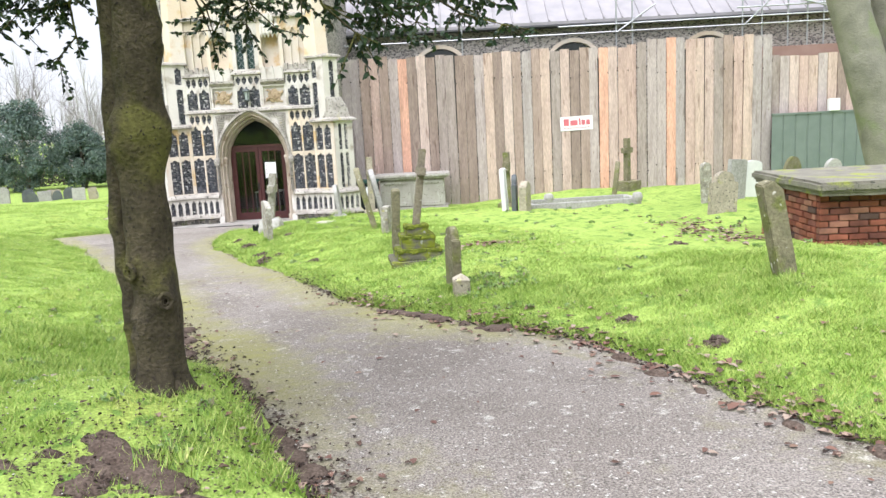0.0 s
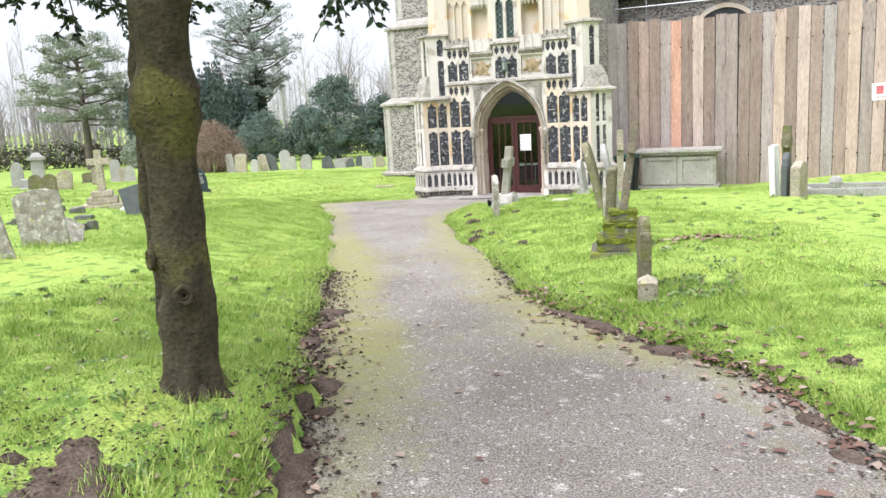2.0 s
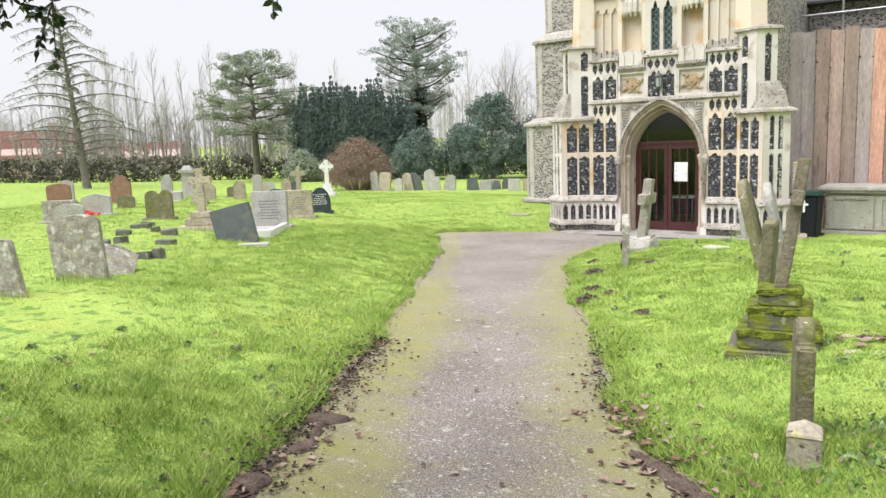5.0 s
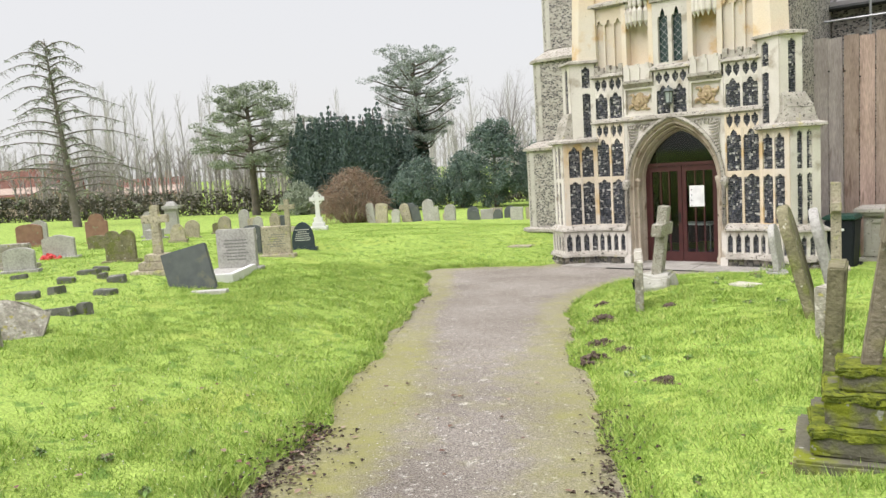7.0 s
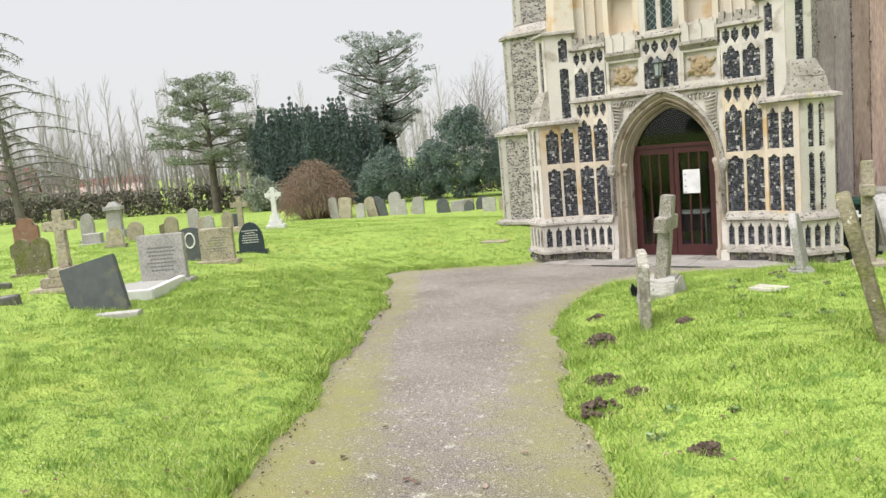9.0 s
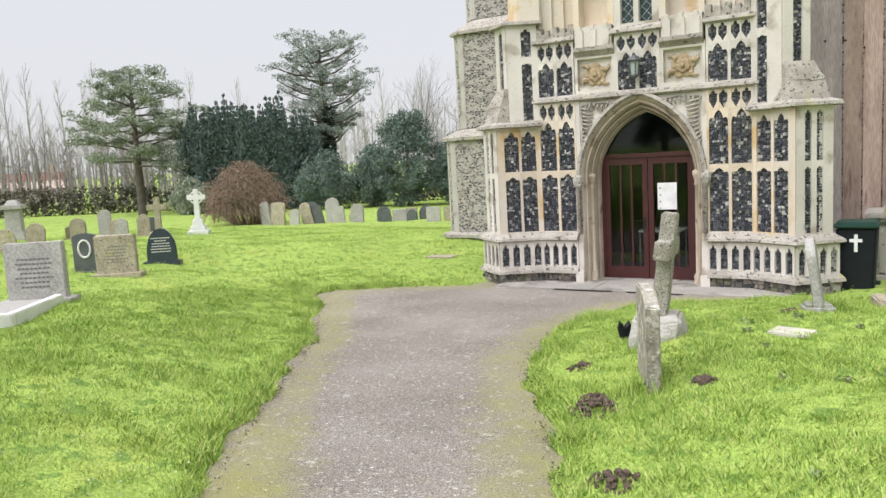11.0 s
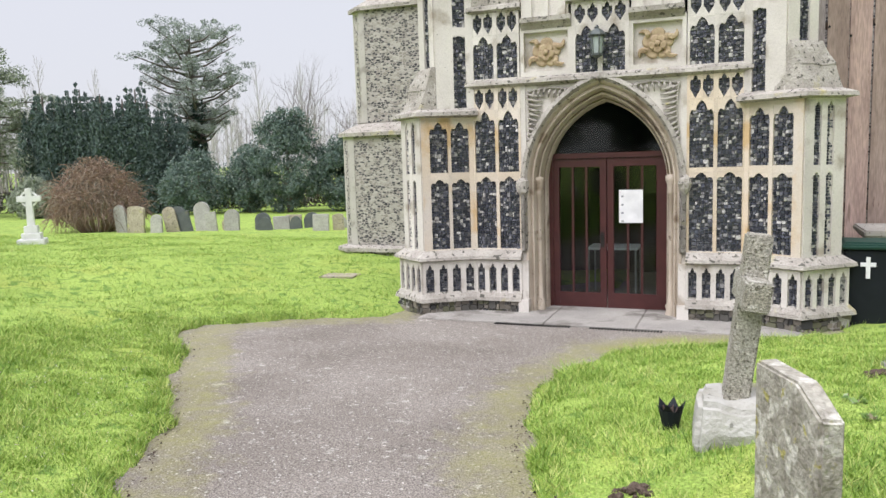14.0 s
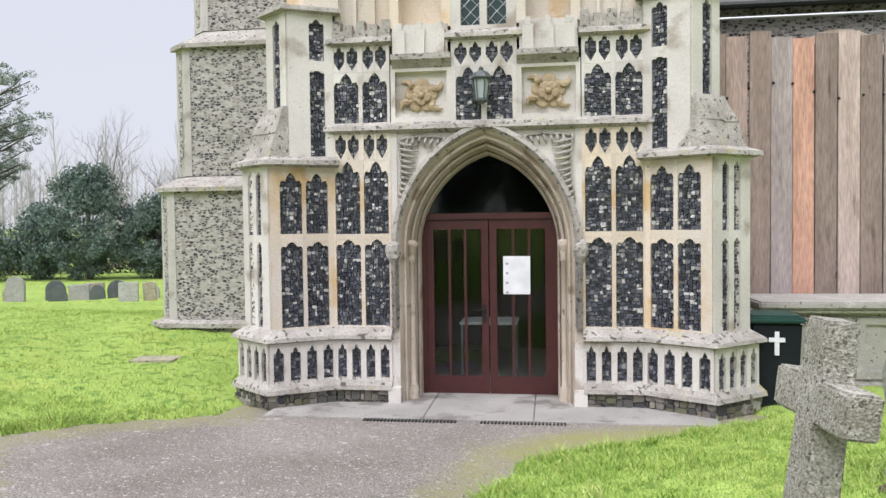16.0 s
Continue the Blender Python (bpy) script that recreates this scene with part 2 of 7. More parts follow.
def roughen(bm, amount, scale=6.0, seed=0.0):
    for v in bm.verts:
        v.co += Vector(noise.noise_vector(v.co * scale + Vector((seed, seed * 1.7, 3.1)))) * amount


# ---- ground ----
SLOPE = -0.0415
EDGE_L = [(0.6, -12), (0.1, -3), (-0.1, 1.2), (-0.35, 2.6), (-0.69, 3.5), (-1.3, 4.7), (-2.5, 6.8), (-3.9, 9.5), (-5.7, 12.6), (-7.5, 15.7), (-8.9, 17.6), (-9.8, 18.8), (-9.9, 19.3), (-8.8, 20.15), (-7.9, 20.5)]
EDGE_R = [(-2.3, 20.75), (-2.8, 20.3), (-3.6, 19.75), (-4.75, 19.0), (-5.02, 18.2), (-5.1, 17.3), (-5.0, 16.3), (-4.85, 15.6), (-4.1, 14.1), (-3.2, 12.3), (-2.2, 10.75), (-1.2, 8.7), (-0.2, 7.5), (1.0, 6.5), (1.95, 4.45), (2.7, 2.6), (3.0, -1), (3.0, -12)]
POLY = np.array(EDGE_L + [(-7.9, 22.5), (-2.3, 22.5)] + EDGE_R)


def path_distance(x, y):
    """Signed distance to the path's edge, negative on the path."""
    x, y = np.asarray(x, float), np.asarray(y, float)
    best = np.full(x.shape, 1e9)
    inside = np.zeros(x.shape, bool)
    for (ax, ay), (bx, by) in zip(POLY, np.roll(POLY, -1, 0)):
        dx, dy = bx - ax, by - ay
        k = np.clip(((x - ax) * dx + (y - ay) * dy) / (dx * dx + dy * dy), 0, 1)
        best = np.minimum(best, np.hypot(x - ax - k * dx, y - ay - k * dy))
        if dy:
            inside ^= ((ay > y) != (by > y)) & (x < dx * (y - ay) / dy + ax)
    return np.where(inside, -best, best)


def smooth(a, b, v):
    k = np.clip((v - a) / (b - a), 0, 1)
    return k * k * (3 - 2 * k)


def base_z(x, y):
    x, y = np.asarray(x, float), np.asarray(y, float)
    yy = np.where(y > 45, 45 + (y - 45) * 0.15, y)
    yy = np.where(yy < -12, -12, yy)
    return SLOPE * np.minimum(yy, 60)


def lawn_z(x, y, d=None):
    """Height of the lawns: level with the path at its edge, then a low bank."""
    x, y = np.asarray(x, float), np.asarray(y, float)
    d = path_distance(x, y) if d is None else d
    right = x > np.maximum(4.2 - 0.62 * y, -5.1)
    low_end = 0.15 + 0.85 * smooth(23, 15, y)
    rise = np.where(right, 0.30 * smooth(0.0, 2.0, d) * low_end, 0.30 * smooth(0.05, 2.2, d) * (0.5 + 0.5 * smooth(21, 16, y) + 0.5 * smooth(2.5, 5.5, d) * smooth(16, 21, y)) + 0.13 * smooth(2, 6, d) * smooth(8, 14, y))
    rise = rise + 0.26 * smooth(15, 23, y) * smooth(-0.5, 5.5, x)
    bumps = 0.05 * np.sin(x * 1.1 + 0.7 * np.sin(y * 0.9)) * np.sin(y * 1.3 + 0.4) * smooth(0.2, 2.0, d) + 0.02 * np.sin(x * 3.7 + y * 2.1) * np.sin(y * 4.3 - x) * smooth(0.2, 1, d) + 0.013 * np.sin(x * 9 + 2 * np.sin(y * 6)) * np.sin(y * 8 + 1.6 * np.sin(x * 5)) * smooth(0.1, 0.5, d)
    mound = 0.27 * np.exp(-((x + 1.82) ** 2 + (y - 4.45) ** 2) / 0.9)
    return base_z(x, y) + rise + bumps + mound


def ground_z(x, y):
    return float(lawn_z(np.array([x]), np.array([y]))[0])


def grid_object(name, xs, ys, zf, material, label, category, keep=None):
    X, Y = np.meshgrid(xs, ys)
    Z = zf(X, Y)
    w, h = len(xs), len(ys)
    ok = np.ones((h, w), bool) if keep is None else keep(X, Y)
    faces = [(j * w + i, j * w + i + 1, (j + 1) * w + i + 1, (j + 1) * w + i) for j in range(h - 1) for i in range(w - 1) if ok[j, i] or ok[j, i + 1] or ok[j + 1, i] or ok[j + 1, i + 1]]
    used = sorted({i for f in faces for i in f})
    re = {o: k for k, o in enumerate(used)}
    co = np.stack([X.ravel(), Y.ravel(), Z.ravel()], 1)[used]
    me = bpy.data.meshes.new(name)
    me.from_pydata(co.tolist(), [], [[re[i] for i in f] for f in faces])
    me.materials.append(material)
    for p in me.polygons:
        p.use_smooth = True
    return tagged(new(name, me), label, category, kind="structure")


def ragged(x, y):
    return 0.03 * np.sin(x * 9 + 2 * np.sin(y * 5)) + 0.025 * np.sin(y * 13 + x * 6) + 0.05 * np.sin(y * 2.3 - x * 1.2)


def sheet_z(X, Y):
    d = path_distance(X, Y) + ragged(X, Y)
    z = lawn_z(X, Y, np.maximum(d, 0))
    return np.where(d < 0, base_z(X, Y) - 0.05, z + 0.055 * smooth(0, 0.22, d) - 0.03 * (1 - smooth(0, 0.05, d)))


def spread(a, b, fine0, fine1, step, grow=1.25):
    mid = list(np.arange(fine0, fine1 + step / 2, step))
    lo, hi, s = [], [], step
    v = fine0
    while v > a:
        s *= grow
        v -= s
        lo.append(v)
    v, s = fine1, step
    while v < b:
        s *= grow
        v += s
        hi.append(v)
    return np.array(lo[::-1] + mid + hi)


ground = grid_object("ground", spread(-2500, 2500, -13, 6, 0.07), spread(-2500, 2500, 1.5, 22.5, 0.07), sheet_z, M["grass"], "mossy bright green churchyard lawn sloping to the church", "ground")
path = grid_object("path", np.arange(-10.6, 3.8, 0.12), np.arange(-12, 22.6, 0.12), lambda X, Y: base_z(X, Y) + 0.004 * np.sin(X * 5) * np.sin(Y * 4), M["path"], "worn grey tarmac path with mossy edges", "path",
                   keep=lambda X, Y: path_distance(X, Y) < 0.3)


def moss_growth(x, y):
    """How much moss the tarmac carries: along both edges, wider on the outer side of the bend, and in worn patches."""
    d = -path_distance(x, y)
    outer = x < -0.62 * y + 2.6
    edge = np.where(outer, 0.46 * np.exp(-((d - 0.25) / 0.62) ** 2), 0.44 * np.exp(-((d - 0.1) / 0.5) ** 2))
    fade = 0.45 + 0.55 * smooth(3.5, 7.5, y)
    worn = 0.16 * np.sin(x * 0.9 + 1.2 * np.sin(y * 0.5)) * np.sin(y * 0.7 + 0.5) * smooth(17.5, 13, y)
    porch_side = 0.45 * np.exp(-((x + 3.6) ** 2 / 1.6 + (y - 19.6) ** 2 / 0.35))
    return np.clip(edge * fade + worn + porch_side + 0.09 * smooth(18, 10, y), 0, 0.6)


co = np.zeros(len(path.data.vertices) * 3)
path.data.vertices.foreach_get("co", co)
co = co.reshape(-1, 3)
path.data.attributes.new("moss", "FLOAT", "POINT").data.foreach_set("value", moss_growth(co[:, 0], co[:, 1]))


def patch_noise(x, y, s, seed):
    return np.sin(x * s + 1.7 * np.sin(y * s * 0.8 + seed)) * np.sin(y * s * 1.1 + 1.3 * np.sin(x * s * 0.7 - seed)) + 0.5 * np.sin(x * s * 2.7 + seed) * np.sin(y * s * 3.1)


def soil_patch(x0, x1, y0, y1, strength, thin, label, step=0.025):
    """Bare soil that swells out of the ground where its strength passes a limit and sinks away at its rim."""
    return grid_object("soil_patch", np.arange(x0, x1, step), np.arange(y0, y1, step),
                       lambda X, Y: np.maximum(sheet_z(X, Y), base_z(X, Y)) - 0.022 + 0.055 * smooth(thin - 0.1, thin + 0.25, strength(X, Y)) + 0.007 * patch_noise(X, Y, 17, 0.3), M["soil"], label, "soil", lambda X, Y: strength(X, Y) > thin - 0.08)


def holly_soil(x, y):
    return np.exp(-((x + 1.6) ** 2 / 0.9 + (y - 3.3) ** 2 / 0.8)) + 0.22 * patch_noise(x, y, 4.0, 1.0) + 0.12 * patch_noise(x, y, 15.0, 2.0)


def edge_soil(x, y, seed, wide):
    d = path_distance(x, y) + ragged(x, y)
    return np.where((d > -wide) & (d < 0.07), 0.75 - np.abs(d + wide * 0.3) / wide, -1) + 0.35 * patch_noise(x, y, 6.5, seed)


soil_patch(-3.0, -0.3, 2.0, 4.6, lambda X, Y: np.where(path_distance(X, Y) > 0.02, holly_soil(X, Y), -1), 0.80, "bare dark soil in the grass under the tree")
soil_patch(-4.4, 0.2, 2.0, 10.0, lambda X, Y: np.where((X < -0.45 * Y + 2.1) & (Y < 7.6), edge_soil(X, Y, 2.0, 0.26), -1), 0.55, "dark damp soil along the path edge")
soil_patch(-2.4, 3.2, 1.8, 11.0, lambda X, Y: np.where((X > -0.45 * Y + 2.1) & (Y < 8.0), edge_soil(X, Y, 4.0, 0.26), -1), 0.56, "dark damp soil along the path edge")

# ---- church porch ----
FLOOR = -0.88
PORCH = pose(-5.1, 21.2, FLOOR, 0, 0, -2)
porch = thing("church_porch", PORCH, "medieval two-storey church porch of pale limestone and flint flushwork panels", "church porch")
CORNER, OUTER = (2.33, 0.38), (2.76, 0.03)


def face(p0, p1):
    """Matrix of a wall face from p0 to p1, seen from outside left to right: x along, y inwards, z up. Points are (across, out)."""
    a, b = Vector((p0[0], -p0[1], 0)), Vector((p1[0], -p1[1], 0))
    s = (b - a).normalized()
    inn = Vector((-s.y, s.x, 0))
    m = Matrix.Identity(4)
    m.col[0], m.col[1], m.col[2], m.col[3] = (*s, 0), (*inn, 0), (0, 0, 1, 0), (*a, 1)
    return m, (b - a).length


def thing_part(name, m, parent, label):
    """A part that only holds finer pieces."""
    ob = new(name)
    ob.parent = parent
    ob.matrix_local = m
    return tagged(ob, label)


def trefoil(k):
    """Height, 0 to 1, of a cusped arch over k, 0 to 1."""
    k = abs(2 * k - 1)
    if k > 0.5:
        return 0.06 + 0.36 * math.sqrt(max(0, 1 - ((k - 0.75) / 0.25) ** 2))
    return 0.36 + 0.64 * (1 - (k / 0.5) ** 1.25) ** 0.62


def arch_head(bm, m, s0, s1, zs, zt, depth, steps=16):
    """The solid stone over a cusped panel head: from the cusped line up to zt."""
    rows = []
    for i in range(steps + 1):
        s = s0 + (s1 - s0) * i / steps
        z = zs + (zt - zs) * 0.94 * trefoil(i / steps)
        rows.append([bm.verts.new(m @ Vector(p)) for p in ((s, -depth, z), (s, -depth, zt), (s, 0.02, z))])
    for a, b in zip(rows, rows[1:]):
        bm.faces.new((a[0], b[0], b[1], a[1]))
        bm.faces.new((a[0], a[2], b[2], b[0]))


def flints(bm, m, s0, s1, z0, z1, size=0.054, y=0.012):
    """Knapped flints of uneven size fitted together, each with its own outline, edge and slope."""
    cells = [(s0, s1, z0, z1)]
    while cells:
        a, b, c, d = cells.pop()
        w, h = b - a, d - c
        lim = size * random.uniform(0.8, 1.45)
        if w > lim and w >= h * random.uniform(0.8, 1.25):
            k = a + w * random.uniform(0.28, 0.72)
            cells += [(a, k, c, d), (k, b, c, d)]
            continue
        if h > lim * 0.9:
            k = c + h * random.uniform(0.36, 0.64)
            cells += [(a, b, c, k), (a, b, k, d)]
            continue
        g = 0.0026
        a, b, c, d = a + g, b - g, c + g, d - g
        if b - a < 0.006 or d - c < 0.006:
            continue
        cx, cz = (a + b) / 2, (c + d) / 2
        ku, kz = [random.uniform(0.04, 0.34) for _ in range(4)], [random.uniform(0.04, 0.34) for _ in range(4)]
        w, h = b - a, d - c
        q = [(a + w * ku[0], c), (b - w * ku[1], c), (b, c + h * kz[1]), (b, d - h * kz[2]), (b - w * ku[2], d), (a + w * ku[3], d), (a, d - h * kz[3]), (a, c + h * kz[0])]
        o, t1, t2 = random.uniform(-0.007, 0.006), random.uniform(-0.25, 0.25), random.uniform(-0.25, 0.25)
        back = [bm.verts.new(m @ Vector((u, y + 0.018, z))) for u, z in q]
        front = [bm.verts.new(m @ Vector((cx + (u - cx) * 0.93, y - 0.010 + o + t1 * (u - cx) + t2 * (z - cz), cz + (z - cz) * 0.93))) for u, z in q]
        bm.faces.new(front)
        for i in range(8):
            bm.faces.new((back[i], back[(i + 1) % 8], front[(i + 1) % 8], front[i]))


def panelled(p0, p1, z0, z1, cols, tiers, stone, proud=0.022, parent=None, back=0.25):
    """A face of stone bars round sunk flint panels. cols: (s0, s1); tiers: (z0, z1, head) with head the height of the cusped top."""
    parent = parent or porch
    m, L = face(p0, p1)
    core = bmesh.new()
    box(core, 0, L, 0.03, back, z0, z1, m)
    part("wall", core, M["mortar"], parent)
    edges = [0.0] + [v for c in cols for v in c] + [L]
    for a, b in zip(edges[::2], edges[1::2]):
        if b - a > 0.003:
            bm = bmesh.new()
            box(bm, a, b, -proud, 0.035, z0, z1, m)
            part("mullion", bm, stone, parent)
    for a, b in cols:
        levels = [z0] + [v for t in tiers for v in t[:2]] + [z1]
        for lo, hi in zip(levels[::2], levels[1::2]):
            if hi - lo > 0.003:
                bm = bmesh.new()
                box(bm, a, b, -proud + 0.002, 0.035, lo, hi, m)
                part("transom", bm, stone, parent)
        for lo, hi, head, *foot in tiers:
            if foot:
                bm = bmesh.new()
                mid3 = (a + b) / 2
                for q in ((a, a, mid3), (b, b, mid3)):
                    pts3 = [(q[0], lo - 0.004), (q[2], lo - 0.004), (q[1], lo + foot[0])]
                    f3 = [bm.verts.new(m @ Vector((u, -proud + 0.004, z))) for u, z in pts3]
                    b3 = [bm.verts.new(m @ Vector((u, 0.02, z))) for u, z in pts3]
                    bm.faces.new(f3)
                    for i in range(3):
                        bm.faces.new((f3[i], f3[(i + 1) % 3], b3[(i + 1) % 3], b3[i]))
                bmesh.ops.recalc_face_normals(bm, faces=bm.faces)
                part("tracery_foot", bm, stone, parent)
            if head:
                bm = bmesh.new()
                arch_head(bm, m, a, b, hi - head, hi + 0.004, proud - 0.004)
                part("cusped_head", bm, stone, parent)
            f = bmesh.new()
            flints(f, m, a, b, lo, hi)
            tagged(part("flint_panel", f, M["flint"], parent), kind="stuff")


def mitred(pts, out):
    """Offsets an open plan line of (across, out) points outwards, to the viewer's side."""
    res = []
    for i, p in enumerate(pts):
        ds = []
        for a, b in ((i - 1, i), (i, i + 1)):
            if 0 <= a and b < len(pts):
                v = Vector((pts[b][0] - pts[a][0], pts[b][1] - pts[a][1])).normalized()
                ds.append(Vector((-v.y, v.x)))
        n = ds[0] if len(ds) == 1 else (ds[0] + ds[1]) / (1 + ds[0].dot(ds[1]))
        res.append((p[0] + n.x * out, p[1] + n.y * out))
    return res


def mould(name, pts, prof, material, parent=None):
    """A moulding of profile (out, z) along a plan line, ends closed."""
    bm = bmesh.new()
    lines = [[bm.verts.new((u, -d, z)) for u, d in mitred(pts, o)] for o, z in prof]
    for a, b in zip(lines, lines[1:]):
        for i in range(len(pts) - 1):
            bm.faces.new((a[i], a[i + 1], b[i + 1], b[i]))
    bm.faces.new([l[0] for l in lines])
    bm.faces.new([l[-1] for l in lines][::-1])
    bmesh.ops.recalc_face_normals(bm, faces=bm.faces)
    return part(name, bm, material, parent or porch)


def flip(pts, side):
    """The plan line of one half, mirrored for the other and turned to run left to right."""
    return pts if side > 0 else [(-u, d) for u, d in pts][::-1]


for side in (1, -1):
    wall = flip([(1.05, 0), (1.72, 0)], side)
    cant = flip([(1.72, 0), CORNER], side)
    end = flip([CORNER, OUTER], side)
    back = flip([OUTER, (2.3, -0.55)], side)
    line = flip([(1.05, 0), (1.72, 0), CORNER, OUTER, (2.35, -0.5)], side)
    stone_c = M["cream"]
    wc = [(0.03, 0.31), (0.355, 0.64)] if side > 0 else [(0.03, 0.315), (0.36, 0.64)]
    low = [(0.89, 1.87, 0.10), (1.93, 2.75, 0.20)]
    small = [q for a, b in wc for q in ((a + 0.006, (a + b) / 2 - 0.012), ((a + b) / 2 + 0.012, b - 0.006))]
    # wall beside the arch, below and above the string course
    panelled(*wall, 0.86, 2.76, wc, low, stone_c)
    panelled(*wall, 2.76, 3.06, small, [(2.77, 3.045, 0.09, 0.11)], stone_c)
    panelled(*wall, 3.14, 3.74, wc, [(3.17, 3.73, 0.17)], M["lime"])
    panelled(*wall, 3.74, 4.06, small, [(3.755, 4.03, 0.10, 0.10)], M["lime"])
    # the canted buttress: inner side and end, two stages
    c1 = [(0.06, 0.315), (0.36, 0.605)] if side > 0 else [(0.11, 0.355), (0.40, 0.65)]
    panelled(*cant, 0.86, 2.72, c1, [(0.90, 1.85, 0.08), (1.94, 2.62, 0.15)], stone_c)
    panelled(*end, 0.86, 2.72, [(0.12, 0.22), (0.30, 0.40)], [(0.90, 1.85, 0.05), (1.93, 2.64, 0.07)], M["lime"])
    upc = flip([(1.70, 0), (2.14, 0.26)], side)
    upe = flip([(2.14, 0.26), (2.46, 0.0)], side)
    upb = flip([(2.46, 0.0), (2.2, -0.6)], side)
    panelled(*upc, 2.7, 4.42, [(0.10, 0.27)] if side > 0 else [(0.24, 0.41)], [(2.75, 3.75, 0.03), (3.86, 4.32, 0.08)], M["lime"])
    panelled(*upe, 2.7, 4.42, [(0.15, 0.29)], [(3.2, 4.32, 0.08)], M["lime"])
    for line3, z0, z1 in ((back, 0.0, 2.72), (upb, 2.7, 4.42)):
        bm = bmesh.new()
        m3, L3 = face(*line3)
        box(bm, 0, L3, 0, 0.2, z0, z1, m3)
        part("buttress_side", bm, M["lime"], porch)
    # plinth with small lights, base course
    pl = mitred(line, 0.06)
    seg = list(zip(pl, pl[1:]))
    for a, b in seg:
        n3 = face(a, b)[1]
        k = max(1, round(n3 / 0.17)) if n3 < 0.75 else 4
        if n3 > 0.5 and n3 < 0.62 and abs(a[0]) > 2 and abs(b[0]) > 2:
            k = 2
        pitch = n3 / k
        panelled(a, b, 0.24, 0.74, [(pitch * i + pitch * 0.19, pitch * i + pitch * 0.81) for i in range(k)], [(0.30, 0.70, 0.10)], M["lime"], proud=0.028)
    bl = mitred(line, 0.10)
    for a, b in zip(bl, bl[1:]):
        m3, n3 = face(a, b)
        bm = bmesh.new()
        box(bm, 0, n3, 0.03, 0.3, -0.15, 0.2, m3)
        part("base_wall", bm, M["mortar"], porch)
        bm = bmesh.new()
        flints(bm, m3, 0.0, n3, -0.1, 0.2, 0.12, 0.01)
        tagged(part("flint_course", bm, M["base_flint"], porch), kind="stuff")
    mould("base_ledge", line, [(0.0, 0.33), (0.07, 0.32), (0.13, 0.24), (0.14, 0.19), (0.0, 0.18)], M["ledge"])
    mould("sill_ledge", line, [(0.0, 0.90), (0.05, 0.86), (0.13, 0.80), (0.14, 0.76), (0.08, 0.74), (0.06, 0.71), (0.0, 0.70)], M["ledge"])
    mould("buttress_lip", flip([(1.66, 0.02), CORNER, OUTER, (2.35, -0.5)], side), [(-0.12, 2.84), (0.10, 2.75), (0.11, 2.70), (0.02, 2.68), (-0.1, 2.67)], M["ledge"])
    # sloping weatherings of the buttress, two steps of worn stone
    for name, r0, r1, z0, z1 in (("weathering", 1.0, 0.62, 2.76, 3.08), ("weathering", 0.68, 0.2, 3.06, 3.34)):
        bm = bmesh.new()
        lo, hi = [], []
        base3 = [(2.02, 0.22), CORNER, OUTER, (2.42, -0.35)]
        top3 = [(1.98, 0.16), (2.14, 0.27), (2.46, 0.0), (2.28, -0.3)]
        for (a, b), (c, d) in zip(base3, top3):
            lo.append(bm.verts.new((side * (c + (a - c) * r0), -(d + (b - d) * r0), z0)))
            hi.append(bm.verts.new((side * (c + (a - c) * r1), -(d + (b - d) * r1), z1)))
        for i in range(3):
            bm.faces.new((lo[i], lo[i + 1], hi[i + 1], hi[i]))
        bm.faces.new(hi)
        bm.faces.new(lo[::-1])
        bmesh.ops.recalc_face_normals(bm, faces=bm.faces)
        bmesh.ops.subdivide_edges(bm, edges=bm.edges, cuts=4, use_grid_fill=True)
        roughen(bm, 0.02, 5)
        part(name, bm, M["ledge"], porch, "lichened sloping stone weathering")
    mould("string_course", flip([(-0.02, 0.0), (1.80, 0.0)], side), [(0.0, 3.17), (0.07, 3.13), (0.085, 3.08), (0.03, 3.05), (0.0, 3.04)], M["ledge"])
    mould("cornice", flip([(1.02, 0.0), (1.76, 0.0)], side), [(0.0, 4.13), (0.07, 4.10), (0.085, 4.05), (0.02, 4.02), (0.0, 4.01)], M["ledge"])
    mould("upper_lip", flip([(1.62, 0.0), (2.16, 0.28), (2.5, 0.0), (2.25, -0.5)], side), [(-0.2, 4.50), (0.06, 4.44), (0.07, 4.39), (-0.02, 4.37)], M["ledge"])
    # upper stage of the buttress
    bm = bmesh.new()
    pts3 = [(1.62, -0.4), (1.62, 0.04), (1.98, 0.16), (2.25, -0.05), (2.1, -0.5)]
    lo = [bm.verts.new((side * u, -d, 4.4)) for u, d in pts3]
    hi = [bm.verts.new((side * (u if i in (0, 1) else u - 0.12), -d + (0 if i in (0, 1) else 0.04), 7.4)) for i, (u, d) in enumerate(pts3)]
    for i in range(5):
        bm.faces.new((lo[i], lo[(i + 1) % 5], hi[(i + 1) % 5], hi[i]))
    bm.faces.new(hi)
    bmesh.ops.recalc_face_normals(bm, faces=bm.faces)
    part("upper_buttress", bm, M["cream"], porch)
    # battlemented relief over the cornice and tall blind panels
    bm = bmesh.new()
    w0 = 1.04
    for i in range(5):
        box(bm, side * (w0 + 0.14 * i), side * (w0 + 0.14 * i + 0.09), -0.035, 0.1, 4.1, 4.30 - 0.04 * (i % 2))
    box(bm, side * w0, side * 1.72, -0.02, 0.1, 4.1, 4.2)
    roughen(bm, 0.012, 9)
    part("crenellated_band", bm, M["ledge"], porch)
    m4, L4 = face(*flip([(1.02, -0.04), (1.66, -0.04)], side))
    bm = bmesh.new()
    box(bm, 0, L4, 0.035, 0.3, 4.12, 5.5, m4)
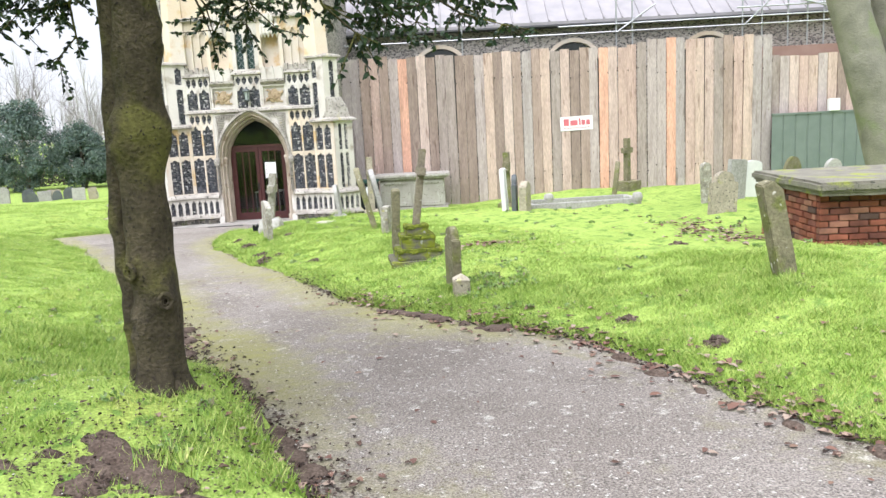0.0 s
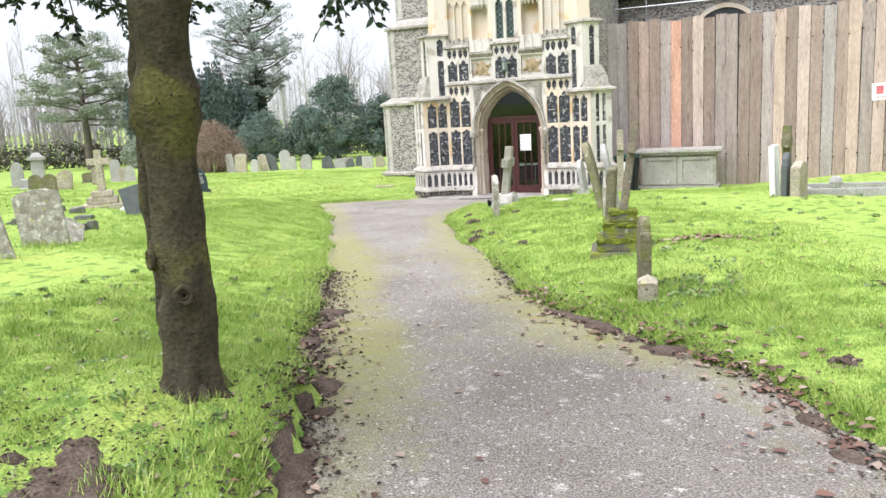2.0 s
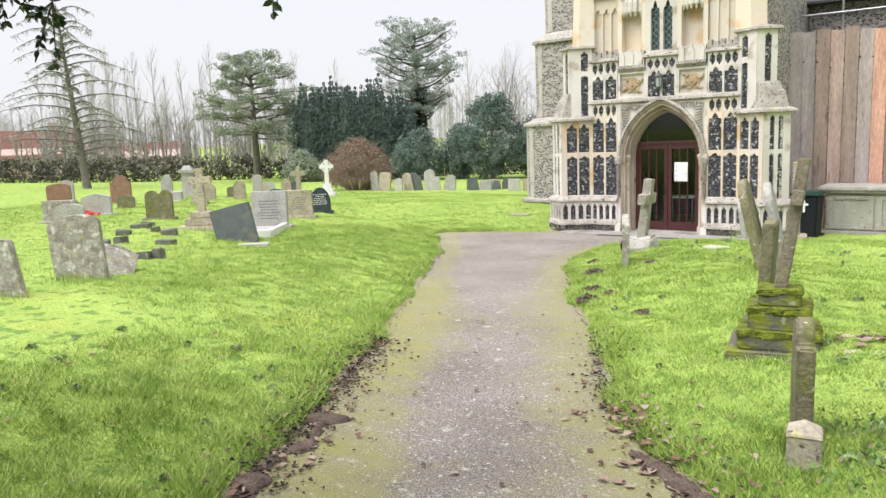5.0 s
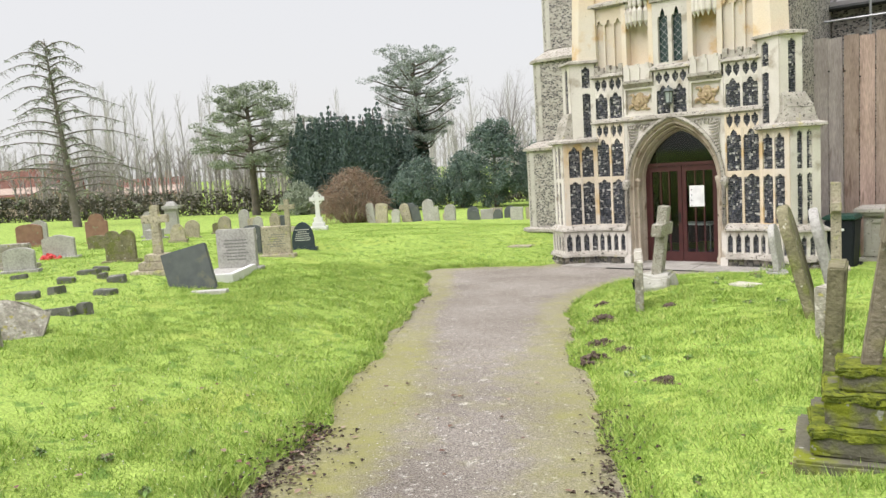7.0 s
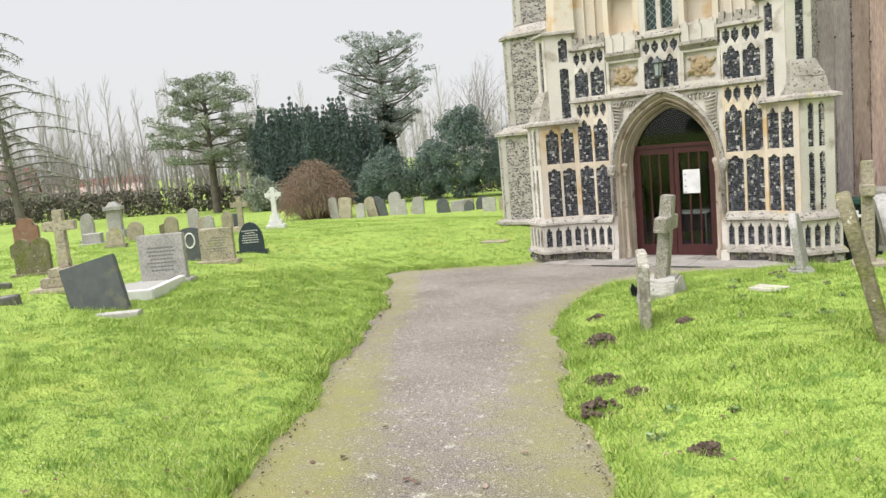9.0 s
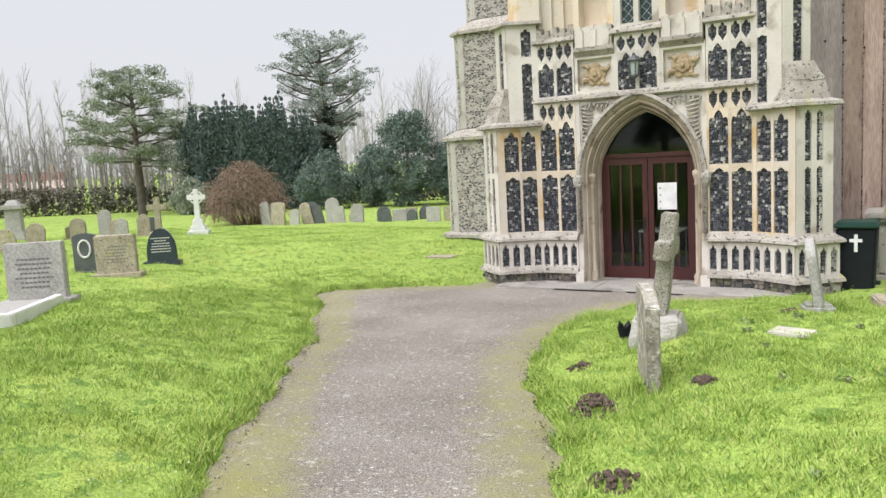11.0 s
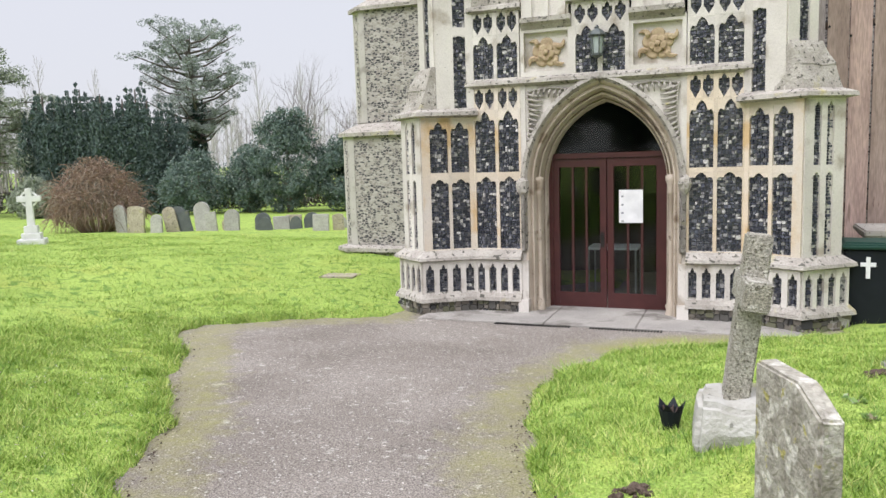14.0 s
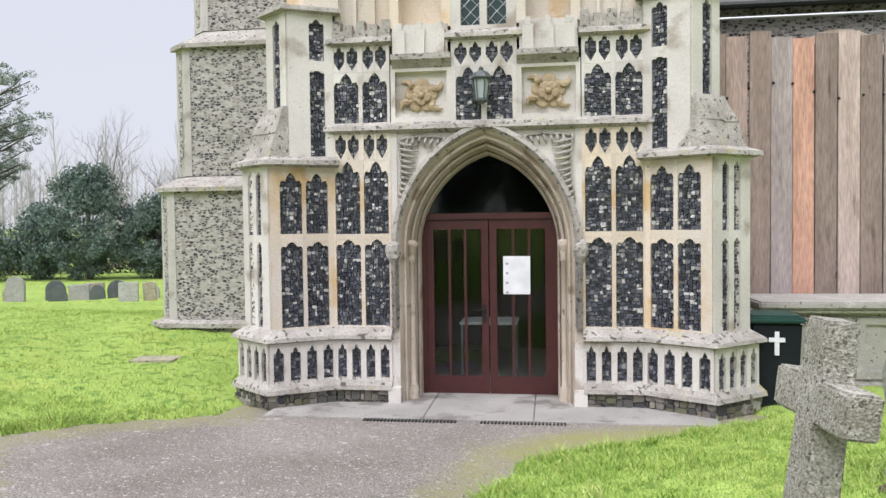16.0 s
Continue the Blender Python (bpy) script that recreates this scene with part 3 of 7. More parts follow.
    for i in range(4):
        box(bm, L4 / 3 * i - 0.02, L4 / 3 * i + 0.02, -0.02, 0.04, 4.12, 5.5, m4)
    for i in range(3):
        arch_head(bm, m4, L4 / 3 * i + 0.02, L4 / 3 * (i + 1) - 0.02, 5.1, 5.26, 0.02)
        box(bm, L4 / 3 * i, L4 / 3 * (i + 1), -0.018, 0.04, 5.26, 5.5, m4)
    part("blind_panel", bm, M["cream"], porch)
    # niche with canopy, bracket and carved rose
    m5, L5 = face(*flip([(0.36, 0), (1.04, 0)], side))
    bm = bmesh.new()
    box(bm, 0, L5, 0.06, 0.3, 3.16, 3.80, m5)
    for a, b, c, d in ((0, 0.05, 3.16, 3.80), (L5 - 0.05, L5, 3.16, 3.80), (0.05, L5 - 0.05, 3.16, 3.22), (0.05, L5 - 0.05, 3.72, 3.80)):
        box(bm, a, b, -0.012, 0.06, c, d, m5)
    part("rose_panel", bm, M["lime"], porch)
    cx, cz = L5 / 2, 3.46
    rose = thing_part("carved_rose", m5 @ Matrix.Translation((cx, 0.055, cz)), porch, "weathered ochre carved stone rose with leaves")
    for r, rim, out3, turn3, name in ((0.125, 0.088, -0.005, 90, "petal"), (0.07, 0.055, -0.035, 54, "inner_petal")):
        for i in range(5):
            a = radians(turn3 + 72 * i)
            bm = bmesh.new()
            bmesh.ops.create_uvsphere(bm, u_segments=12, v_segments=8, radius=1, matrix=Matrix.Translation((r * math.cos(a), out3, r * math.sin(a))) @ Matrix.Rotation(-a, 4, "Y") @ Matrix.Diagonal((rim * 0.8, 0.034, rim, 1)))
            for v in bm.verts:
                k = math.hypot(v.co.x - r * math.cos(a), v.co.z - r * math.sin(a)) / rim
                v.co.y += 0.03 * max(0, 1 - k * 1.4)
            part(name, bm, M["ochre"], rose, smooth=True)
    bm = bmesh.new()
    bmesh.ops.create_uvsphere(bm, u_segments=10, v_segments=8, radius=1, matrix=Matrix.LocRotScale((0, -0.06, 0), None, (0.036, 0.03, 0.036)))
    part("boss", bm, M["ochre"], rose, smooth=True)
    for i in range(4):
        a = radians((38, 142, 218, 322)[i])
        bm = bmesh.new()
        tube(bm, [(r * math.cos(a + 0.25 * math.sin(r * 22)), 0.0 - 0.03 * math.sin(r * 9), r * math.sin(a + 0.25 * math.sin(r * 22)) * 0.85) for r in (0.15, 0.18, 0.21, 0.24, 0.27, 0.29)], [0.02, 0.040, 0.034, 0.030, 0.02, 0.006], 6)
        part("leaf", bm, M["ochre"], rose)
    mould("niche_bracket", flip([(0.36, 0.0), (1.02, 0.0)], side), [(0.0, 3.92), (0.10, 3.90), (0.10, 3.84), (0.05, 3.80), (0.0, 3.74)], M["ledge"])
    bm = bmesh.new()
    box(bm, 0.03, L5 - 0.03, -0.05, 0.3, 3.88, 4.22, m5)
    for i in range(3):
        s = 0.06 + i * (L5 - 0.24) / 2
        box(bm, s, s + 0.12, -0.085, 0.0, 3.9, 4.16, m5)
        box(bm, s + 0.03, s + 0.09, -0.085, 0.0, 4.16, 4.24, m5)
    roughen(bm, 0.012, 8)
    part("niche_base", bm, M["lime"], porch)
    bm = bmesh.new()
    box(bm, 0, 0.1, -0.015, 0.3, 4.2, 5.6, m5)
    box(bm, L5 - 0.1, L5, -0.015, 0.3, 4.2, 5.6, m5)
    box(bm, 0.1, L5 - 0.1, 0.22, 0.3, 4.2, 5.6, m5)
    part("niche", bm, M["cream"], porch)
    bm = bmesh.new()
    for i in range(5):
        s = 0.14 + i * (L5 - 0.28) / 4
        lathe(bm, [(0.005, 4.98), (0.03, 5.05), (0.06, 5.1), (0.065, 5.3), (0.03, 5.38), (0.05, 5.44), (0.05, 5.6)], 8, m5 @ Matrix.Translation((s, 0.02 - 0.1 * math.sin(i / 4 * math.pi), 0)))
    part("niche_canopy", bm, M["lime"], porch, "carved stone canopy with hanging points")
    # spandrel beside the arch with carved leaves
    def arch_pt(w, h, a, zs=1.76):
        c = (h * h - w * w) / (2 * w)
        top = math.atan2(h, c)
        return (w + c) * math.cos(a * top) - c, zs + (w + c) * math.sin(a * top)
    bm = bmesh.new()
    rows3 = []
    for i in range(21):
        u, z = arch_pt(1.0, 1.34, i / 20)
        rows3.append([bm.verts.new((side * q[0], q[1], q[2])) for q in ((max(u, 0.0), 0.0, z), (1.06 if i < 10 else 1.06 * (20 - i) / 10 if i < 20 else 0.0, 0.0, 3.06 if i >= 10 else 1.76 + 1.30 * i / 10))])
    for a, b in zip(rows3, rows3[1:]):
        f = [a[0], a[1], b[1], b[0]]
        if len({tuple(v.co) for v in f}) == 4:
            bm.faces.new(f)
    box(bm, side * 0.98, side * 1.06, -0.015, 0.05, -0.1, 3.06)
    box(bm, side * 0.95, side * 1.09, -0.13, 0.1, -0.1, 0.22)
    box(bm, side * 0.96, side * 1.085, -0.07, 0.1, 0.22, 0.74)
    bmesh.ops.recalc_face_normals(bm, faces=bm.faces)
    part("spandrel", bm, M["lime"], porch)
    bm = bmesh.new()
    for k in range(11):
        a = k / 10
        bx, bz = 0.97 - 0.03 * math.sin(a * 3), 2.32 + 0.62 * a
        ln = 0.07 + 0.17 * a
        tube(bm, [(side * (bx - ln * q), -0.015 - 0.04 * math.sin(q * 3.1), bz - 0.10 * q + 0.06 * q * q) for q in (0, 0.33, 0.66, 1)], [0.010, 0.020, 0.016, 0.005], 6)
    for k in range(7):
        bx = 0.85 - 0.07 * k
        tube(bm, [(side * (bx + 0.03 * q), -0.015 - 0.035 * math.sin(q * 3.1), 2.99 - (0.16 - 0.016 * k) * q + 0.02 * math.sin(k)) for q in (0, 0.33, 0.66, 1)], [0.010, 0.020, 0.015, 0.005], 6)
    tube(bm, [(side * (0.96 - 0.03 * math.sin(q * 3)), -0.02, 2.30 + 0.68 * q) for q in np.linspace(0, 1, 9)], [0.014] * 9, 6)
    tube(bm, [(side * (0.93 - 0.50 * q), -0.02, 2.97 + 0.03 * math.sin(q * 3)) for q in np.linspace(0, 1, 9)], [0.014] * 9, 6)
    part("carved_leaf", bm, M["ledge"], porch, "carved leaf scrolls in the spandrel", smooth=True)


def arch_curve(w, h, d, zs=1.76, zb=0.0, steps=14):
    c = (h * h - w * w) / (2 * w)
    top = math.atan2(h, c)
    half = [(w, zb), (w, zs * 0.5), (w, zs)] + [((w + c) * math.cos(top * i / steps) - c, zs + (w + c) * math.sin(top * i / steps)) for i in range(1, steps + 1)]
    pts = [(u, z) for u, z in half] + [(-u, z) for u, z in half[-2::-1]]
    return [(u, -d, z) for u, z in pts]


def loft(bm, curves):
    lines = [[bm.verts.new(p) for p in c] for c in curves]
    for a, b in zip(lines, lines[1:]):
        for i in range(len(a) - 1):
            bm.faces.new((a[i], a[i + 1], b[i + 1], b[i]))
    bmesh.ops.recalc_face_normals(bm, faces=bm.faces)


bm = bmesh.new()
loft(bm, [arch_curve(*k) for k in ((1.0, 1.34, -0.02), (0.995, 1.335, 0.03), (0.965, 1.30, 0.03), (0.95, 1.28, 0.0), (0.935, 1.26, -0.05), (0.915, 1.235, -0.03), (0.90, 1.215, -0.03), (0.89, 1.20, -0.08),
                                  (0.875, 1.18, -0.17), (0.855, 1.155, -0.13), (0.84, 1.135, -0.14), (0.83, 1.12, -0.22), (0.82, 1.105, -0.30), (0.805, 1.085, -0.27), (0.79, 1.07, -0.30), (0.782, 1.055, -0.47))])
M["arch"] = mat("weathered_arch_stone", (0.54, 0.475, 0.39), (0.40, 0.335, 0.26), 2.4, 0.9, 0.5, 34.0, c3=(0.24, 0.185, 0.13), s3=3.4, t3=0.57, c4=(0.15, 0.12, 0.09), s4=22.0, t4=0.66)
part("arch_moulding", bm, M["arch"], porch, "moulded pointed stone arch", smooth=False)
bm = bmesh.new()
loft(bm, [arch_curve(w, h, d, 1.76, 1.72) for w, h, d in ((1.05, 1.40, 0.0), (1.05, 1.40, 0.07), (1.0, 1.345, 0.085), (0.97, 1.31, 0.04), (0.97, 1.31, 0.0))])
part("hood_mould", bm, M["ledge"], porch, "weathered hood moulding over the arch")
for s in (-1, 1):
    bm = bmesh.new()
    lathe(bm, [(0.06, 0.0), (0.075, 0.06), (0.055, 0.1), (0.07, 0.16), (0.035, 0.22), (0.033, 1.6), (0.05, 1.62), (0.038, 1.66), (0.055, 1.74), (0.07, 1.78), (0.07, 1.83), (0.04, 1.85)], 10, Matrix.Translation((s * 0.855, 0.155, 0)))
    part("shaft", bm, M["arch"], porch, "slender stone shaft with moulded capital", smooth=True)
    bm = bmesh.new()
    lathe(bm, [(0.03, 1.60), (0.075, 1.66), (0.09, 1.74), (0.08, 1.80), (0.04, 1.84)], 8, Matrix.Translation((s * 1.03, -0.04, 0)))
    roughen(bm, 0.02, 12)
    part("label_stop", bm, M["ledge"], porch)

# centre of the upper storey
m6, L6 = face((-0.36, 0), (0.36, 0))
panelled((-0.36, 0), (0.36, 0), 3.14, 3.76, [(0.05, 0.33), (0.39, 0.67)], [(3.17, 3.75, 0.17)], M["lime"])
panelled((-0.36, 0), (0.36, 0), 3.76, 4.06, [(0.04, 0.175), (0.205, 0.335), (0.385, 0.515), (0.545, 0.68)], [(3.775, 4.02, 0.10, 0.10)], M["lime"])
mould("window_sill", [(-0.42, 0.0), (0.42, 0.0)], [(0.0, 4.16), (0.08, 4.11), (0.09, 4.06), (0.0, 4.03)], M["ledge"])
bm = bmesh.new()
for a, b in ((-0.36, -0.25), (-0.04, 0.04), (0.25, 0.36)):
    box(bm, a, b, -0.01, 0.3, 4.1, 5.35)
for a in (0.11, 0.40):
    arch_head(bm, m6, a, a + 0.21, 5.02, 5.3, 0.01)
box(bm, -0.36, 0.36, -0.012, 0.3, 5.3, 5.6)
box(bm, -0.36, 0.36, -0.005, 0.3, 4.1, 4.2)
part("window_frame", bm, M["lime"], porch)
mould("window_hood", [(-0.4, 0.0), (0.4, 0.0)], [(0.0, 5.5), (0.06, 5.47), (0.06, 5.42), (0.0, 5.4)], M["ledge"])
for a in (-0.25, 0.04):
    bm = bmesh.new()
    box(bm, a, a + 0.21, 0.08, 0.09, 4.18, 5.32)
    pane = part("window_pane", bm, flat_mat("leaded_glass", (0.03, 0.06, 0.055), 0.12), porch, "dark leaded window pane")
    bm = bmesh.new()
    for k in range(9):
        for sgn in (1, -1):
            z = 4.1 + 0.15 * k
            tube(bm, [(a if sgn > 0 else a + 0.21, 0.075, z), (a + 0.21 if sgn > 0 else a, 0.075, z + 0.22)], [0.004, 0.004], 4)
    part("leading", bm, M["steel"], pane)
# upper walls and body
bm = bmesh.new()
box(bm, -1.75, 1.75, 0.0, 0.3, 5.5, 7.5)
part("upper_wall", bm, M["cream"], porch)
mould("upper_string", [(-1.8, 0.0), (1.8, 0.0)], [(0.0, 5.62), (0.08, 5.58), (0.09, 5.52), (0.0, 5.48)], M["ledge"])
bm = bmesh.new()
for s in (-1, 1):
    box(bm, s * 1.9, s * 2.2, 0.3, 4.3, 0, 7.5)
box(bm, -2.2, 2.2, 4.0, 4.3, 0, 7.5)
part("side_wall", bm, M["rubble"], porch)
# ceiling, end wall and inner walls carry the unlit-room shade in their colour
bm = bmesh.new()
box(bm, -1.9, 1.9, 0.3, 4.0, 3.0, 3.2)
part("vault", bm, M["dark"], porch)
bm = bmesh.new()
box(bm, -2.2, 2.2, 0.0, 4.3, 7.5, 7.6)
part("porch_roof", bm, M["roof"], porch)
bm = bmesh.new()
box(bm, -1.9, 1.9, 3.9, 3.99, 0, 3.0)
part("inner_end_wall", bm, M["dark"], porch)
bm = bmesh.new()
box(bm, -1.05, 1.05, 0.475, 4.0, -0.2, 0.02)
part("porch_floor", bm, M["path"], porch)
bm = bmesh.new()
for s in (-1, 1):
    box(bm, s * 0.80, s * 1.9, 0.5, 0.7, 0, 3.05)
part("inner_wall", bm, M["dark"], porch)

# glazed double door
door = thing("church_door", PORCH @ pose(0, 0.46, 0.0) @ Matrix.Diagonal((1.075, 1, 1, 1)), "closed maroon glazed double doors with arched fanlight", "door")
bm = bmesh.new()
box(bm, -0.76, 0.76, -0.05, 0.04, 2.08, 2.15)
box(bm, -0.73, -0.68, -0.04, 0.04, 0.0, 2.08)
box(bm, 0.68, 0.73, -0.04, 0.04, 0.0, 2.08)
box(bm, -0.73, 0.73, -0.07, 0.06, 0.0, 0.035)
part("door_frame", bm, M["frame"], door)
bm = bmesh.new()
arc = [(u, z) for u, y, z in arch_curve(0.8, 1.08, 0) if z > 1.76]
outline(bm, [(0.8, 2.1)] + [q for q in arc if q[1] > 2.1] + [(-0.8, 2.1)], 0.0, 0.012)
fan = part("fanlight", bm, M["glass"], door, "dark arched glass fanlight")
fan.visible_shadow = False
for s in (-1, 1):
    bm = bmesh.new()
    x0, x1 = (0.006, 0.68) if s > 0 else (-0.68, -0.006)
    lo, hi, rail, foot = 0.04, 2.075, 0.11, 0.17
    box(bm, x0, x0 + 0.078, -0.025, 0.025, lo, hi)
    box(bm, x1 - 0.078, x1, -0.025, 0.025, lo, hi)
    box(bm, x0, x1, -0.024, 0.024, lo, lo + foot + 0.04)
    box(bm, x0, x1, -0.024, 0.024, hi - rail, hi)
    for k in (1, 2):
        c = x0 + 0.08 + (x1 - x0 - 0.16) * k / 3
        box(bm, c - 0.013, c + 0.013, -0.022, 0.022, lo, hi)
    leaf = part("door_leaf", bm, M["frame"], door)
    for k in range(3):
        c = x0 + 0.08 + (x1 - x0 - 0.16) * k / 3
        bm = bmesh.new()
        box(bm, c + 0.008, c + 0.165, -0.004, 0.004, lo + foot, hi - rail)
        g = part("pane", bm, M["glass"], leaf)
        g.visible_shadow = False
bm = bmesh.new()
box(bm, -0.075, -0.035, -0.035, -0.024, 0.88, 1.08)
tube(bm, [(-0.055, -0.03, 1.03), (-0.055, -0.075, 1.03), (-0.17, -0.08, 1.025)], [0.009, 0.009, 0.008], 8)
part("door_handle", bm, M["iron"], door, "black lever handle")
notice = thing("paper_notice", PORCH @ pose(0.32, 0.415, 1.43), "white sheet of paper taped to the door glass", "notice")
bm = bmesh.new()
box(bm, -0.155, 0.155, 0.0, 0.003, -0.22, 0.22)
part("sheet", bm, M["white"], notice)
bm = bmesh.new()
for k in range(4):
    box(bm, -0.125, -0.095, -0.003, -0.0005, 0.12 - 0.11 * k, 0.145 - 0.11 * k)
tagged(part("mark", bm, flat_mat("grey_print", (0.35, 0.35, 0.38), 0.7), notice), kind="stuff")

lantern = thing("porch_lantern", PORCH @ pose(-0.02, -0.12, 3.42) @ Matrix.Diagonal((0.82, 0.82, 0.82, 1)), "verdigris metal lantern fixed over the arch", "lantern")
bm = bmesh.new()
lathe(bm, [(0.13, 0.20), (0.145, 0.22), (0.09, 0.29), (0.03, 0.32), (0.035, 0.34), (0.01, 0.37)], 6)
part("cap", bm, M["verdigris"], lantern)
bm = bmesh.new()
for k in range(6):
    a = k * math.pi / 3
    tube(bm, [(0.085 * math.cos(a), 0.085 * math.sin(a), -0.06), (0.115 * math.cos(a), 0.115 * math.sin(a), 0.22)], [0.01, 0.01], 5)
lathe(bm, [(0.03, -0.12), (0.09, -0.08), (0.09, -0.05)], 6)
part("cage", bm, M["verdigris"], lantern)
bm = bmesh.new()
lathe(bm, [(0.07, -0.05), (0.1, 0.22)], 6)
part("lamp_glass", bm, flat_mat("frosted_glass", (0.42, 0.47, 0.46), 0.25), lantern)
bm = bmesh.new()
box(bm, -0.015, 0.015, 0.08, 0.14, 0.0, 0.3)
box(bm, -0.04, 0.04, 0.12, 0.14, -0.2, 0.3)
part("bracket", bm, M["iron"], lantern)

# threshold slabs and drain in front of the door
M["concrete"] = mat("stained_grey_concrete", (0.27, 0.255, 0.235), (0.36, 0.34, 0.31), 2.0, 0.92, 0.6, 60.0, c3=(0.19, 0.175, 0.155), s3=3.0, t3=0.56, c4=(0.48, 0.46, 0.42), s4=30.0, t4=0.68, fine=(90.0, 0.3))
slab = new("threshold_slab", None)
slab.matrix_world = PORCH
tagged(slab, "grey concrete threshold slabs before the porch", "pavement", kind="structure")
for a, b in ((-2.3, -0.606), (-0.60, 0.524), (0.53, 2.35)):
    bm = bmesh.new()
    box(bm, a, b, -0.78, 0.47, -0.22, 0.046, None, 0.008)
    part("slab", bm, M["concrete"], slab)
for a, b in ((-1.2, -0.25), (0.0, 0.85)):
    bm = bmesh.new()
    k = a
    while k < b:
        box(bm, k, k + 0.018, -0.87, -0.80, -0.03, 0.05)
        k += 0.036
    part("drain_grate", bm, M["iron"], slab)

table = thing("folding_table", PORCH @ pose(-0.12, 1.7, 0.02), "small white table standing inside the porch", "table")
bm = bmesh.new()
box(bm, -0.35, 0.4, -0.3, 0.3, 0.70, 0.73, None, 0.006)
part("tabletop", bm, M["white"], table)
for x, y in ((-0.32, -0.27), (0.37, -0.27), (-0.32, 0.27), (0.37, 0.27)):
    bm = bmesh.new()
    tube(bm, [(x, y, 0), (x, y, 0.70)], [0.014, 0.014], 8)
    part("leg", bm, M["steel"], table)

# ---- tower and nave ----
def tower_part(name, prof, z0, z1, material, parent):
    bm = bmesh.new()
    lo = [bm.verts.new((x, y, z0)) for x, y in prof]
    hi = [bm.verts.new((x, y, z1)) for x, y in prof]
    for i in range(len(prof)):
        j = (i + 1) % len(prof)
        bm.faces.new((lo[i], lo[j], hi[j], hi[i]))
    bm.faces.new(hi)
    bm.faces.new(lo[::-1])
    bmesh.ops.recalc_face_normals(bm, faces=bm.faces)
    return part(name, bm, material, parent)


M["tower_stone"] = mat("grey_tower_dressing", (0.50, 0.475, 0.44), (0.40, 0.375, 0.34), 1.5, 0.9, 0.4, 30.0, c3=(0.30, 0.28, 0.25), s3=3.0, t3=0.58, c4=(0.24, 0.22, 0.19), s4=18.0, t4=0.64)
tower = thing("church_tower", pose(-11.25, 25.85, -0.86, 0, 0, -2) @ Matrix.Diagonal((0.78, 0.78, 0.78, 1)), "tall flint rubble church tower with stepped stone-dressed buttress", "church tower")
stages = [(0.0, 0.35, 0.10), (0.35, 3.45, 0.0), (3.75, 6.75, -0.30), (7.15, 16.0, -0.62)]
for z0, z1, g in stages:
    x0 = -g
    tower_part("tower_wall", [(x0 + 0.49, -g), (7.5, -g), (7.5, 6), (x0 + 0.49, 6)], z0, z1, M["rubble"], tower)
    tower_part("quoin", [(x0 + 0.35, -g - 0.012), (x0 + 0.50, -g - 0.012), (x0 + 0.50, 2.0), (x0 + 0.35, 2.0)], z0, z1, M["tower_stone"], tower)
    tower_part("buttress_end", [(x0, 0.32 - g), (x0 + 0.36, -g - 0.008), (x0 + 0.36, 2.5), (x0, 2.5)], z0, z1, M["tower_stone"], tower)
    bm = bmesh.new()
    mm = face((x0, g - 0.32), (x0 + 0.36, g + 0.008))[0]
    box(bm, 0.14, 0.34, -0.012, 0.01, z0 + 0.15, z1 - 0.15, mm)
    part("flint_strip", bm, M["rubble"], tower)
for z, za, g in ((3.42, 3.80, 0.0), (6.72, 7.2, -0.30), (0.33, 0.45, 0.10)):
    bm = bmesh.new()
    o, i2 = 0.12, -0.42 if z > 1 else -0.08
    lo = [(-g - o, 0.32 - g - o * 0.4), (0.36 - g - o * 0.3, -g - o), (7.5, -g - o)]
    hi = [(-g - i2, 0.32 - g - i2), (0.36 - g - i2, -g - i2), (7.5, -g - i2)]
    rows3 = [[bm.verts.new((x, y, zz)) for x, y in q] for q, zz in ((hi, z - 0.02), (lo, z - 0.04), (lo, z + 0.06), (hi, za))]
    for a, b in zip(rows3, rows3[1:]):
        for k in range(2):
            bm.faces.new((a[k], a[k + 1], b[k + 1], b[k]))
    bmesh.ops.recalc_face_normals(bm, faces=bm.faces)
    part("offset_ledge", bm, M["ledge"], tower)

nave = thing("church_nave", pose(-5.1, 25.4, -0.9, 0, 0, -1), "flint church nave with arched windows and grey lead roof under repair", "church")
bm = bmesh.new()
box(bm, 0.8, 24.0, 0.0, 0.6, 0.0, 5.45)
part("nave_wall", bm, M["rubble"], nave)
bm = bmesh.new()
vs = [bm.verts.new(p) for p in ((0.6, -0.25, 5.5), (24, -0.25, 5.5), (24, 5.5, 9.6), (0.6, 5.5, 9.6), (0.6, -0.25, 5.36), (24, -0.25, 5.36))]
bm.faces.new(vs[:4])
bm.faces.new((vs[4], vs[5], vs[1], vs[0]))
part("roof", bm, M["roof"], nave, "grey lead-sheet roof")
bm = bmesh.new()
for k in range(40):
    x = 0.7 + k * 0.58
    tube(bm, [(x, -0.25, 5.52), (x, 5.5, 9.62)], [0.03, 0.03], 5)
part("roof_roll", bm, M["roof"], nave)
bm = bmesh.new()
tube(bm, [(0.6, -0.33, 5.34), (24, -0.33, 5.34)], [0.06, 0.06], 8)
part("gutter", bm, M["iron"], nave)
